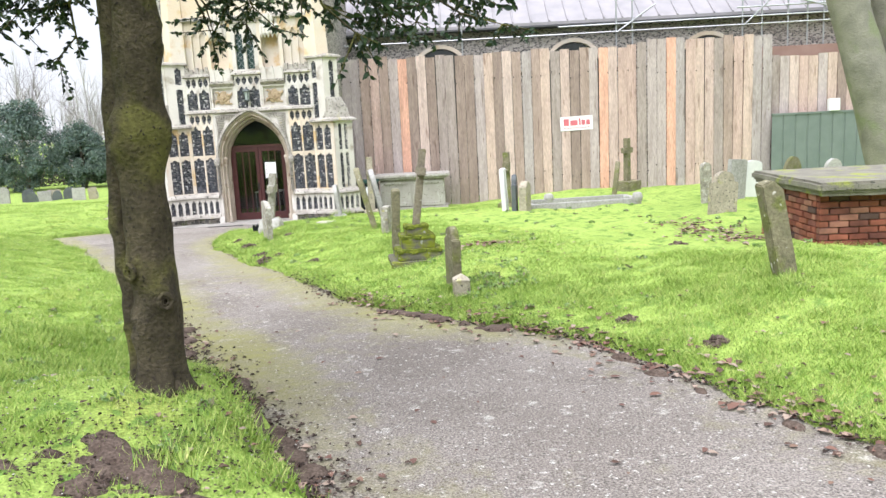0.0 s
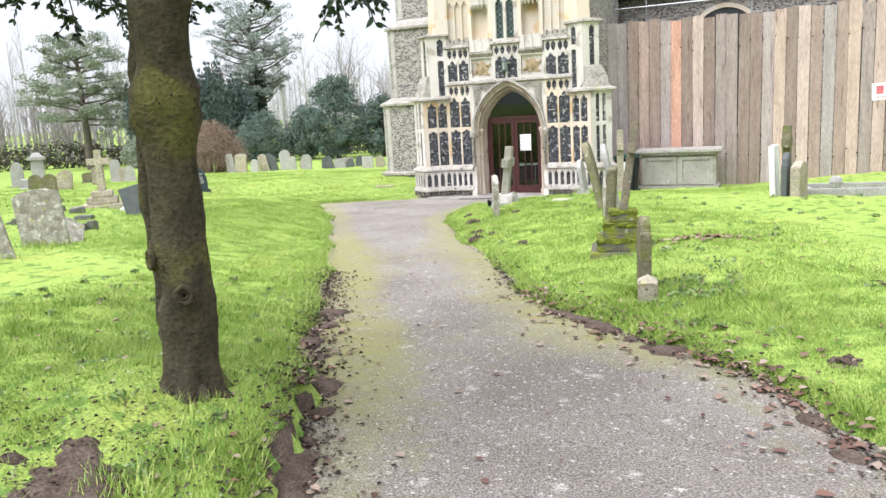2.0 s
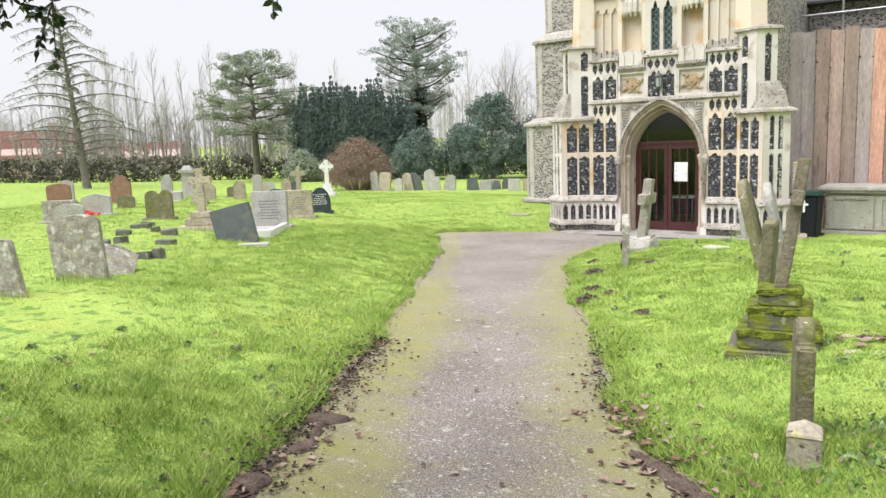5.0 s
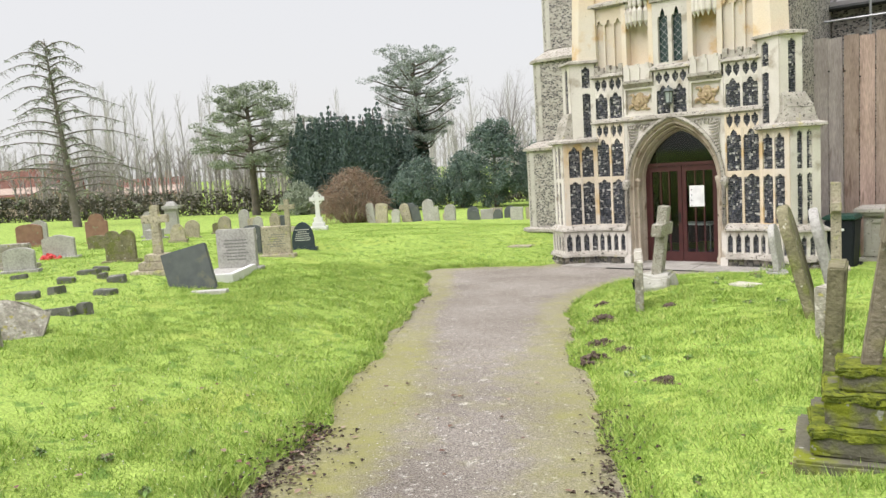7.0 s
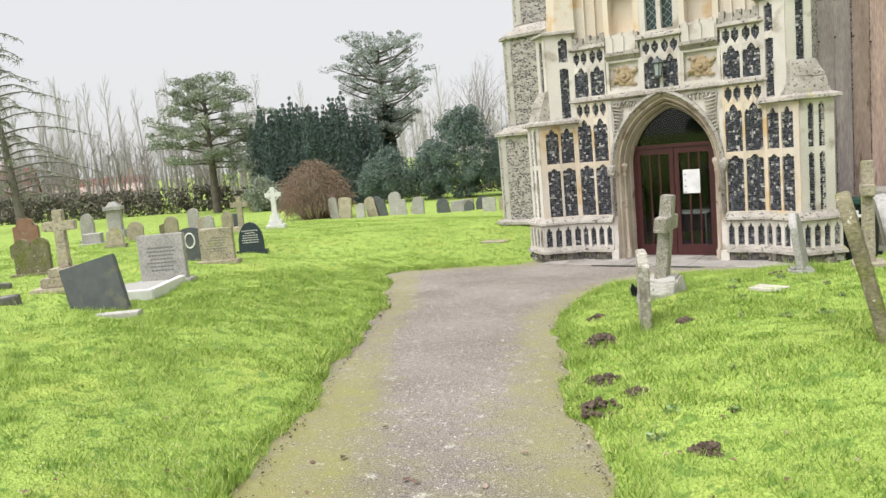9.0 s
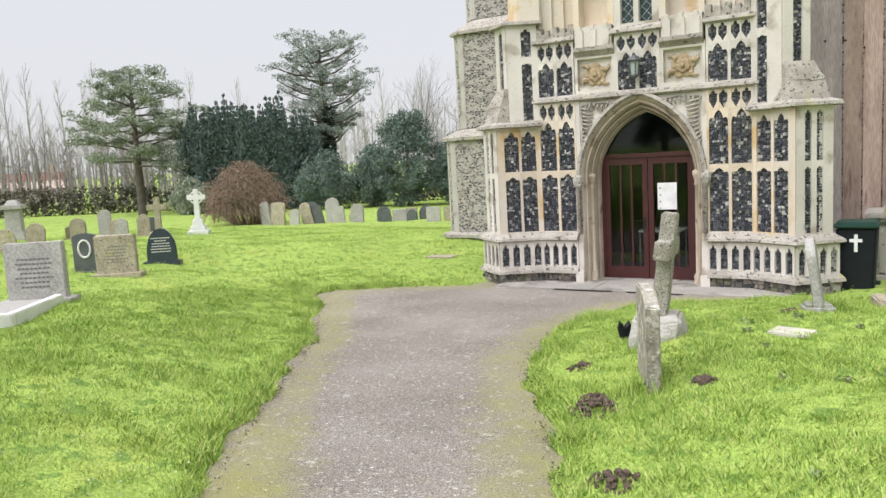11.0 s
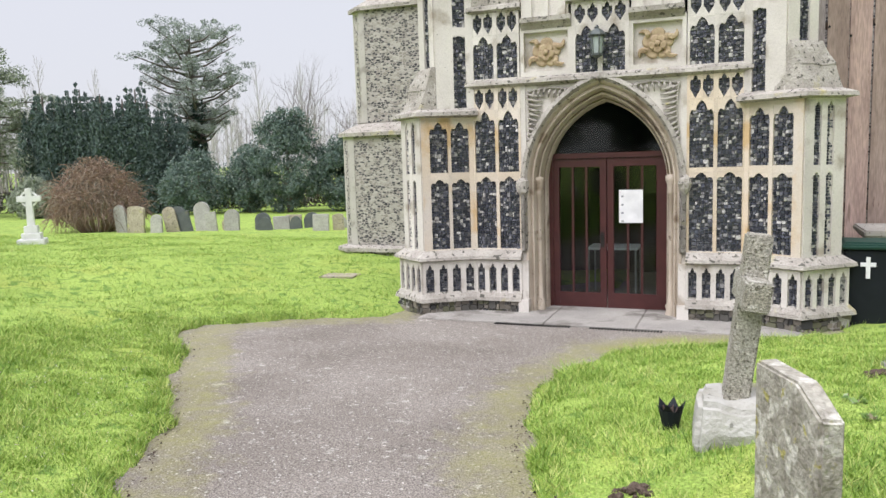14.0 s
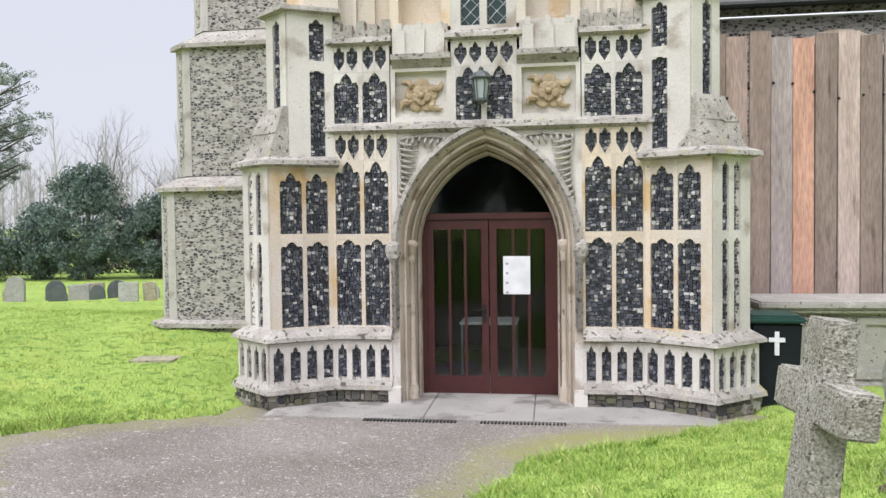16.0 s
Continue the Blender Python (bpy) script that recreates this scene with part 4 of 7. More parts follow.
for wx in (5.3, 9.6, 13.9):
    bm = bmesh.new()
    loft(bm, [[(wx + u, y, z) for u, y, z in arch_curve(w, h, d, 4.0, 1.5, 10)] for w, h, d in ((0.98, 0.98, 0.0), (0.98, 0.98, 0.06), (0.86, 0.86, 0.06), (0.80, 0.80, -0.15))])
    for k in (-0.27, 0.27):
        box(bm, wx + k - 0.04, wx + k + 0.04, 0.02, 0.1, 1.5, 4.5)
    for k in (-0.53, 0, 0.53):
        loft(bm, [[(wx + k + u, y, z) for u, y, z in arch_curve(w, 0.3, d, 4.05, 4.0, 6)] for w, d in ((0.27, -0.02), (0.21, -0.02))])
    win = part("window", bm, M["cream"], nave, "arched traceried stone window")
    bm = bmesh.new()
    outline(bm, [(wx + u, z) for u, y, z in arch_curve(0.9, 0.9, 0, 4.0, 1.5, 8)], -0.005, -0.002)
    part("pane", bm, flat_mat("dim_leaded_glass", (0.05, 0.055, 0.055), 0.2), win)
bm = bmesh.new()
box(bm, 14.8, 24, -1.2, -0.01, 0, 4.3)
part("brick_vestry", bm, mat("brown_brick_far", (0.24, 0.15, 0.12), (0.30, 0.20, 0.16), 2.0, 0.9, 0.4, 20.0), nave)

# scaffolding above the hoarding
scaffold = thing("scaffolding", pose(-5.1, 24.6, -0.9, 0, 0, -1), "galvanised steel tube scaffolding along the nave", "scaffolding")
for x in (3.2, 6.0, 10.8, 11.3, 14.7, 15.3, 16.1, 16.7, 17.2, 17.8, 18.5, 19.0, 19.4, 20.2):
    bm = bmesh.new()
    tube(bm, [(x, 0, 0), (x, 0, 7.5 if x > 10 else 5.6)], [0.026, 0.026], 8)
    part("standard", bm, M["steel"], scaffold)
for z, a, b in ((5.0, -0.5, 21), (5.25, 9, 21), (5.55, 14.5, 21), (5.9, 13.5, 21), (6.2, 14.5, 21), (6.5, 13.5, 21), (7.0, 14.5, 21)):
    bm = bmesh.new()
    tube(bm, [(a, -0.05, z), (b, -0.05, z + 0.05)], [0.026, 0.026], 8)
    part("ledger", bm, M["steel"], scaffold)
for x0, z0, x1, z1 in ((15.3, 6.0, 19.0, 5.0), (18.7, 7.5, 19.5, 4.0), (10.8, 5.0, 12.0, 5.8), (14.7, 5.0, 17.2, 7.3), (17.8, 7.3, 20.2, 5.2)):
    bm = bmesh.new()
    tube(bm, [(x0, -0.1, z0), (x1, -0.1, z1)], [0.026, 0.026], 8)
    part("brace", bm, M["steel"], scaffold)

# ---- hoarding of upright boards ----
M["board"] = mat("rough_sawn_board", (0.40, 0.335, 0.30), (0.52, 0.445, 0.40), 1.2, 0.85, 0.5, 30.0, c3=(0.27, 0.21, 0.18), s3=1.6, t3=0.62, c4=(0.20, 0.14, 0.11), s4=4.2, t4=0.70, stretch=(6.0, 6.0, 0.8), fine=(9.0, 0.2))


def board_tones(m):
    n, l = m.node_tree.nodes, m.node_tree.links
    b = n["Principled BSDF"]
    base = b.inputs["Base Color"].links[0].from_socket
    cr = n.new("ShaderNodeValToRGB")
    cr.color_ramp.interpolation = "CONSTANT"
    e = cr.color_ramp.elements
    tones = [(0.95, 0.95, 1.0), (1.10, 0.96, 0.92), (0.76, 0.75, 0.76), (1.15, 1.04, 0.98), (0.64, 0.58, 0.55), (1.45, 1.0, 0.82), (0.86, 0.89, 0.95), (1.12, 1.02, 1.0), (0.80, 0.72, 0.68), (1.20, 1.12, 1.10)]
    for i, c in enumerate(tones):
        k = e[i] if i < 2 else e.new(i / len(tones))
        k.position, k.color = i / len(tones), (*c, 1)
    l.new(n.new("ShaderNodeObjectInfo").outputs["Random"], cr.inputs[0])
    x = n.new("ShaderNodeMix")
    x.data_type, x.blend_type = "RGBA", "MULTIPLY"
    x.inputs[0].default_value = 1
    l.new(base, x.inputs[6])
    l.new(cr.outputs[0], x.inputs[7])
    l.new(x.outputs[2], b.inputs["Base Color"])


board_tones(M["board"])
fence = thing("wooden_hoarding", pose(-3.4, 23.42, 0, 0, 0, -0.8), "tall hoarding of upright weathered timber boards", "fence")
meshes = []
for k in range(5):
    bm = bmesh.new()
    box(bm, 0, 0.272, 0, 0.038, -0.3, 4.35, None, 0.004)
    for v in bm.verts:
        v.co.x += 0.006 * noise.noise((k * 7.3, v.co.x * 3, v.co.z))
        v.co.y += 0.006 * noise.noise((k * 3.3, 5 + v.co.x, v.co.z))
    me = bpy.data.meshes.new("board")
    bm.to_mesh(me)
    bm.free()
    me.materials.append(M["board"])
    meshes.append(me)
rnd = random.Random(11)
for k in range(47):
    x = k * 0.286
    step = 0.08 if x > 9.4 else 0.0
    b = new("board", meshes[rnd.randrange(5)])
    b.parent = fence
    b.matrix_local = pose(x + rnd.uniform(-0.005, 0.005), -step + rnd.uniform(-0.012, 0.012), -0.76 + rnd.uniform(-0.05, 0.06) + (0.12 if x > 9.4 else 0.0), rnd.uniform(-0.3, 0.3), rnd.uniform(-0.25, 0.25), 0)
bm = bmesh.new()
for z in (0.35, 2.9):
    box(bm, -0.1, 13.5, 0.06, 0.12, z, z + 0.1)
part("rail", bm, M["soil"], fence)
bm = bmesh.new()
for k in range(1, 47):
    for z in (-0.1, 2.85):
        bmesh.ops.create_uvsphere(bm, u_segments=6, v_segments=4, radius=0.02, matrix=Matrix.Translation((k * 0.286 + rnd.uniform(-0.03, 0.03), -0.01 - (0.08 if k * 0.286 > 9.4 else 0), z + rnd.uniform(-0.12, 0.12))))
tagged(part("bolt", bm, M["iron"], fence), kind="stuff")
far_fence = thing("site_boards", pose(10.05, 23.3, 0, 0, 0, -1), "lower run of weathered boards behind green sheeting", "fence")
for k in range(14):
    b = new("board", meshes[k % 5])
    b.parent = far_fence
    b.matrix_local = pose(k * 0.286, rnd.uniform(-0.01, 0.01), -1.28 + rnd.uniform(-0.04, 0.04))
sheet = thing("green_sheet_fence", pose(9.95, 22.9, 0, 0, 0, -2), "dark green corrugated steel sheet fence", "fence")
for k in range(16):
    x = k * 0.36
    bm = bmesh.new()
    outline(bm, [(0, 0), (0.30, 0), (0.315, 0.022), (0.345, 0.022), (0.36, 0), (0.36, 0.008), (0.35, 0.03), (0.31, 0.03), (0.296, 0.008), (0, 0.008)], -1.0, 1.32, Matrix.Translation((x, 0, 0)) @ Matrix(((1, 0, 0, 0), (0, 0, 1, 0), (0, 1, 0, 0), (0, 0, 0, 1))))
    bmesh.ops.recalc_face_normals(bm, faces=bm.faces)
    part("sheet", bm, M["greensheet"], sheet)
bm = bmesh.new()
box(bm, 0, 5.76, -0.02, 0.07, 1.32, 1.38)
part("capping", bm, M["greensheet"], sheet)
work_lamp = thing("site_notice_box", pose(11.75, 22.85, 1.38), "small white box standing on the green sheeting", "box")
bm = bmesh.new()
box(bm, -0.16, 0.16, -0.08, 0.08, 0, 0.36, None, 0.015)
part("case", bm, M["white"], work_lamp)

# contractor's sign
sign = thing("contractor_sign", pose(3.72, 23.30, 1.17, 0, -1.5, -0.8), "white rectangular sign with red lettering screwed to the boards", "sign")
bm = bmesh.new()
box(bm, 0, 0.98, 0, 0.012, 0, 0.42)
part("sign_board", bm, M["white"], sign)
M["red"] = flat_mat("red_print", (0.62, 0.16, 0.19), 0.6)


bm = bmesh.new()
for x, w, h in ((0.10, 0.16, 0.2), (0.30, 0.22, 0.15), (0.56, 0.05, 0.2), (0.64, 0.11, 0.15), (0.78, 0.11, 0.15)):
    box(bm, x, x + w, -0.004, 0, 0.15, 0.15 + h)
part("red_mark", bm, M["red"], sign)
bm = bmesh.new()
for k in range(9):
    box(bm, 0.1 + k * 0.088, 0.1 + k * 0.088 + 0.07, -0.003, 0, 0.06, 0.09)
part("small_print", bm, flat_mat("grey_red_print", (0.55, 0.35, 0.36), 0.6), sign)

# ---- stone chest tomb and bin by the hoarding ----
M["tomb"] = mat("grey_lichened_stone", (0.42, 0.40, 0.36), (0.33, 0.31, 0.28), 3.0, 0.9, 0.5, 40.0, c3=(0.50, 0.49, 0.45), s3=5.0, t3=0.58, c4=(0.12, 0.115, 0.10), s4=22.0, t4=0.63, spec=0.15)
chest = thing("chest_tomb", pose(-0.82, 22.55, -0.93, 0, 0, -1.5), "grey stone chest tomb with panelled sides and moulded slab", "tomb")
bm = bmesh.new()
box(bm, -1.02, 1.02, -0.45, 0.45, 0, 0.16, None, 0.015)
part("base", bm, M["tomb"], chest)
bm = bmesh.new()
box(bm, -0.94, 0.94, -0.37, 0.37, 0.16, 0.98)
part("body", bm, M["tomb"], chest)
for x in (-0.9, 0.02):
    bm = bmesh.new()
    box(bm, x, x + 0.86, -0.405, -0.37, 0.20, 0.30)
    box(bm, x, x + 0.86, -0.405, -0.37, 0.84, 0.92)
    box(bm, x, x + 0.1, -0.405, -0.37, 0.30, 0.84)
    box(bm, x + 0.76, x + 0.86, -0.405, -0.37, 0.30, 0.84)
    part("panel_frame", bm, M["tomb"], chest)
bm = bmesh.new()
box(bm, -1.05, 1.05, -0.48, 0.48, 0.98, 1.03, None, 0.01)
box(bm, -1.10, 1.10, -0.53, 0.53, 1.03, 1.12, None, 0.02)
part("slab", bm, M["tomb"], chest)

bin_ = thing("wheelie_bin", pose(-2.02, 21.4, ground_z(-1.98, 21.35) - 0.06, 0, 0, -4), "black wheelie bin with dark green lid and white cross", "bin")
bm = bmesh.new()
pts = [(-0.22, -0.24), (0.22, -0.24), (0.22, 0.24), (-0.22, 0.24)]
lo = [bm.verts.new((x, y, 0.0)) for x, y in pts]
hi = [bm.verts.new((x * 1.18, y * 1.2, 1.0)) for x, y in pts]
for i in range(4):
    bm.faces.new((lo[i], lo[(i + 1) % 4], hi[(i + 1) % 4], hi[i]))
bm.faces.new(hi)
bm.faces.new(lo[::-1])
bmesh.ops.bevel(bm, geom=list(bm.edges), offset=0.025, segments=2, affect="EDGES")
part("body", bm, M["black"], bin_)
bm = bmesh.new()
box(bm, -0.29, 0.29, -0.34, 0.30, 1.0, 1.06, None, 0.02)
box(bm, -0.25, 0.25, -0.28, 0.26, 1.05, 1.08, None, 0.012)
part("lid", bm, M["green"], bin_, "dark green lid")
bm = bmesh.new()
box(bm, -0.022, 0.022, -0.300, -0.270, 0.66, 0.91)
box(bm, -0.08, 0.08, -0.302, -0.272, 0.80, 0.845)
part("cross_mark", bm, M["white"], bin_, "white cross mark")
for s in (-1, 1):
    bm = bmesh.new()
    lathe(bm, [(0.03, -0.03), (0.1, -0.03), (0.1, 0.03), (0.03, 0.03)], 14, pose(s * 0.25, 0.25, 0.07, 0, 90, 0))
    part("wheel", bm, M["black"], bin_)

# ---- brick table tomb ----
brick_tomb = thing("brick_table_tomb", pose(4.36, 8.72, -0.21, 0, 0, -3), "red brick table tomb with mossy stone slab", "tomb")
bm = bmesh.new()
box(bm, 0.03, 2.17, 0.03, 1.75, -0.15, 0.80)
part("core", bm, mat("grey_joint_mortar", (0.22, 0.19, 0.165), (0.13, 0.115, 0.10), 9.0, 0.95, 0.5, 50.0), brick_tomb)
bm = bmesh.new()
box(bm, -0.04, 2.37, -0.15, 1.95, 0.80, 0.84)
box(bm, -0.09, 2.42, -0.20, 2.0, 0.84, 0.96, None, 0.03)
bmesh.ops.subdivide_edges(bm, edges=[e for e in bm.edges if e.calc_length() > 1], cuts=12)
roughen(bm, 0.012, 5)
part("slab", bm, mat("mossy_slab", (0.25, 0.235, 0.19), (0.17, 0.16, 0.13), 4.0, 0.95, 0.8, 40.0, c3=(0.27, 0.30, 0.07), s3=3.0, t3=0.54, c4=(0.10, 0.10, 0.08), s4=20.0, t4=0.62), brick_tomb, "moss-covered stone slab")
M["brick"] = scatter_mat("worn_red_brick", [(0.26, 0.085, 0.055), (0.33, 0.115, 0.07), (0.20, 0.075, 0.055), (0.34, 0.16, 0.11), (0.11, 0.065, 0.055), (0.28, 0.095, 0.06)], 0.9, per="o", shade=(0.45, 0.47, 0.47), scale=5.0)
bricks = {}
for w in (0.215, 0.105):
    for k in range(3):
        bm = bmesh.new()
        box(bm, 0, w, -0.004, 0.08, 0, 0.066, None, 0.006)
        roughen(bm, 0.004, 30, k + w)
        me = bpy.data.meshes.new("brick")
        bm.to_mesh(me)
        bm.free()
        me.materials.append(M["brick"])
        bricks[w, k] = me
for wall_m, length in ((pose(0, 0, 0), 2.2), (pose(0, 1.78, 0, 0, 0, -90), 1.78)):
    for row in range(12):
        x = -0.11 if row % 2 else 0.0
        while x < length - 0.1:
            w = 0.215
            a = max(x, 0.0)
            w = 0.105 if (a != x or x + 0.215 > length) else 0.215
            b = new("brick", bricks[w, rnd.randrange(3)])
            b.parent = brick_tomb
            b.matrix_local = wall_m @ pose(a, rnd.uniform(-0.012, 0.006), -0.11 + row * 0.076, 0, rnd.uniform(-0.7, 0.7), rnd.uniform(-1, 1))
            x += 0.227

# ---- gravestones ----
M["stone_grey"] = mat("grey_gravestone", (0.42, 0.41, 0.385), (0.33, 0.32, 0.30), 4.0, 0.85, 0.3, 60.0, c4=(0.25, 0.25, 0.24), s4=30.0, t4=0.68, vary=0.12, fine=(30.0, 0.22))
M["stone_tan"] = mat("tan_lichened_gravestone", (0.44, 0.39, 0.30), (0.32, 0.29, 0.22), 5.0, 0.92, 0.6, 40.0, c3=(0.40, 0.39, 0.18), s3=6.0, t3=0.58, c4=(0.12, 0.11, 0.09), s4=24.0, t4=0.62, vary=0.15, fine=(30.0, 0.22))
M["stone_green"] = mat("algae_covered_stone", (0.15, 0.14, 0.085), (0.23, 0.21, 0.13), 6.0, 0.95, 0.7, 40.0, c3=(0.16, 0.17, 0.06), s3=5.0, t3=0.52, c4=(0.50, 0.48, 0.42), s4=18.0, t4=0.66, vary=0.12, fine=(30.0, 0.22))
M["stone_red"] = mat("red_brown_gravestone", (0.22, 0.12, 0.09), (0.30, 0.18, 0.13), 5.0, 0.8, 0.4, 50.0, c3=(0.26, 0.25, 0.16), s3=6.0, t3=0.6, vary=0.1)
M["stone_slate"] = mat("dark_slate", (0.085, 0.095, 0.10), (0.12, 0.13, 0.13), 6.0, 0.6, 0.25, 60.0, c3=(0.15, 0.15, 0.12), s3=5.0, t3=0.6)
M["stone_black"] = mat("black_polished_granite", (0.045, 0.06, 0.075), (0.035, 0.045, 0.06), 30.0, 0.25, 0.05, 90.0, spec=0.5)
M["stone_white"] = mat("white_marble", (0.76, 0.76, 0.75), (0.66, 0.66, 0.65), 6.0, 0.6, 0.15, 60.0, c4=(0.42, 0.42, 0.40), s4=20.0, t4=0.72)
M["stone_lichen"] = mat("pale_lichen_rough_stone", (0.42, 0.40, 0.34), (0.24, 0.22, 0.18), 9.0, 0.95, 0.9, 45.0, c3=(0.55, 0.53, 0.47), s3=11.0, t3=0.55, c4=(0.36, 0.33, 0.12), s4=13.0, t4=0.63, fine=(30.0, 0.22))
M["kerb_dark"] = mat("mossy_dark_kerb", (0.11, 0.11, 0.10), (0.17, 0.17, 0.15), 6.0, 0.95, 0.7, 40.0, c3=(0.36, 0.35, 0.32), s3=9.0, t3=0.60, c4=(0.13, 0.16, 0.04), s4=14.0, t4=0.60)
M["moss"] = mat("bright_moss", (0.075, 0.10, 0.012), (0.22, 0.25, 0.025), 16.0, 0.95, 1.0, 60.0, c4=(0.05, 0.06, 0.015), s4=30.0, t4=0.58)
M["redflower"] = flat_mat("red_flowers", (0.55, 0.04, 0.04), 0.6)
M["letters"] = flat_mat("incised_letters", (0.20, 0.20, 0.19), 0.8)
M["pale_letters"] = flat_mat("pale_letters", (0.55, 0.55, 0.52), 0.6)


def stone_outline(kind, w, h):
    a = w / 2
    if kind == "round":
        return [(-a, 0), (a, 0), (a, h - a)] + [(a * math.cos(k * math.pi / 14), h - a + a * math.sin(k * math.pi / 14)) for k in range(1, 14)] + [(-a, h - a)]
    if kind == "bow":
        r = a * 0.35
        return [(-a, 0), (a, 0)] + [(a * math.cos(k * math.pi / 14), h - r + r * math.sin(k * math.pi / 14)) for k in range(0, 15)]
    if kind == "gothic":
        return [(-a, 0), (a, 0), (a, h - w * 0.8)] + [(a * (1 - (k / 6) ** 1.7), h - w * 0.8 + w * 0.8 * math.sin(k / 6 * math.pi / 2)) for k in range(1, 6)] + [(0, h)] + [(-a * (1 - (k / 6) ** 1.7), h - w * 0.8 + w * 0.8 * math.sin(k / 6 * math.pi / 2)) for k in range(5, 0, -1)] + [(-a, h - w * 0.8)]
    if kind == "shoulder":
        s = a * 0.3
        return [(-a, 0), (a, 0), (a, h - a * 0.75), (a - s, h - a * 0.7), (a - s * 1.1, h - a * 0.55)] + [((a - s * 1.1) * math.cos(k * math.pi / 10), h - a * 0.55 + a * 0.55 * math.sin(k * math.pi / 10)) for k in range(1, 10)] + [(-a + s * 1.1, h - a * 0.55), (-a + s, h - a * 0.7), (-a, h - a * 0.75)]
    if kind == "double":
        r = a / 2
        return [(-a, 0), (a, 0), (a, h - r)] + [(r + r * math.cos(k * math.pi / 8), h - r + r * math.sin(k * math.pi / 8)) for k in range(1, 8)] + [(0, h - r * 0.9)] + [(-r + r * math.cos(k * math.pi / 8), h - r + r * math.sin(k * math.pi / 8)) for k in range(1, 8)] + [(-a, h - r)]
    if kind == "peak":
        return [(-a, 0), (a, 0), (a, h * 0.86), (a * 0.2, h), (-a * 0.2, h), (-a, h * 0.86)]
    if kind == "slant":
        return [(-a, 0), (a, 0), (a, h * 0.88), (a * 0.3, h), (-a, h)]
    return [(-a, 0), (a, 0), (a, h), (-a, h)]


def headstone(x, y, w, h, kind, material, label, t=0.10, yaw=35, lean=0, back=0, rough=0.006, base=True, sink=0.12, lines=0, group="headstones", letter="letters", name="headstone"):
    """A headstone facing away along its yaw; lean: to its right as seen from the front; back: away from the viewer."""
    ob = thing(name, pose(x, y, ground_z(x, y) + 0.03, 0, 0, yaw), label, "gravestone", group)
    bm = bmesh.new()
    tilt = pose(0, 0, 0, -back, lean, 0)
    outline(bm, [(u, z if z > 0 else -sink) for u, z in stone_outline(kind, w, h)], -t / 2, t / 2)
    bmesh.ops.bevel(bm, geom=[e for e in bm.edges if len(e.link_faces) == 2 and e.calc_face_angle(0) > 0.9], offset=min(0.012, t * 0.15), segments=2, affect="EDGES")
    roughen(bm, rough, 7, x)
    bmesh.ops.transform(bm, matrix=tilt, verts=bm.verts)
    slab_ = part("slab", bm, material, ob)
    if lines:
        bm = bmesh.new()
        r3 = random.Random(int(x * 100))
        for k in range(lines):
            l3 = w * r3.uniform(0.2, 0.36)
            z = h * 0.72 - k * h * 0.075
            n3 = max(2, int(l3 * 2 / 0.05))
            for q in range(n3):
                s0 = -l3 + 2 * l3 * q / n3
                box(bm, s0, s0 + 2 * l3 / n3 * 0.8, -t / 2 - 0.003, -t / 2 + 0.004, z, z + h * 0.03)
        bmesh.ops.transform(bm, matrix=tilt, verts=bm.verts)
        tagged(part("inscription", bm, M[letter], slab_), kind="stuff")
    if base:
        bm = bmesh.new()
        box(bm, -w * 0.62, w * 0.62, -t * 1.3, t * 1.3, -0.15, 0.07, None, 0.012)
        part("footing", bm, material, ob)
    return ob


def cross_mesh(bm, h, span, w, t, arm_z, z0=0.0, m=None, round_ends=False):
    a, b = w / 2, span / 2
    pts = [(-a * 1.15, z0), (a * 1.15, z0), (a, arm_z - a), (b, arm_z - a), (b, arm_z + a), (a, arm_z + a), (a, h), (-a, h), (-a, arm_z + a), (-b, arm_z + a), (-b, arm_z - a), (-a, arm_z - a)]
    outline(bm, pts, -t / 2, t / 2, m)
    bmesh.ops.bevel(bm, geom=[e for e in bm.edges if len(e.link_faces) == 2 and e.calc_face_angle(0) > 0.9], offset=0.010, segments=2, affect="EDGES")


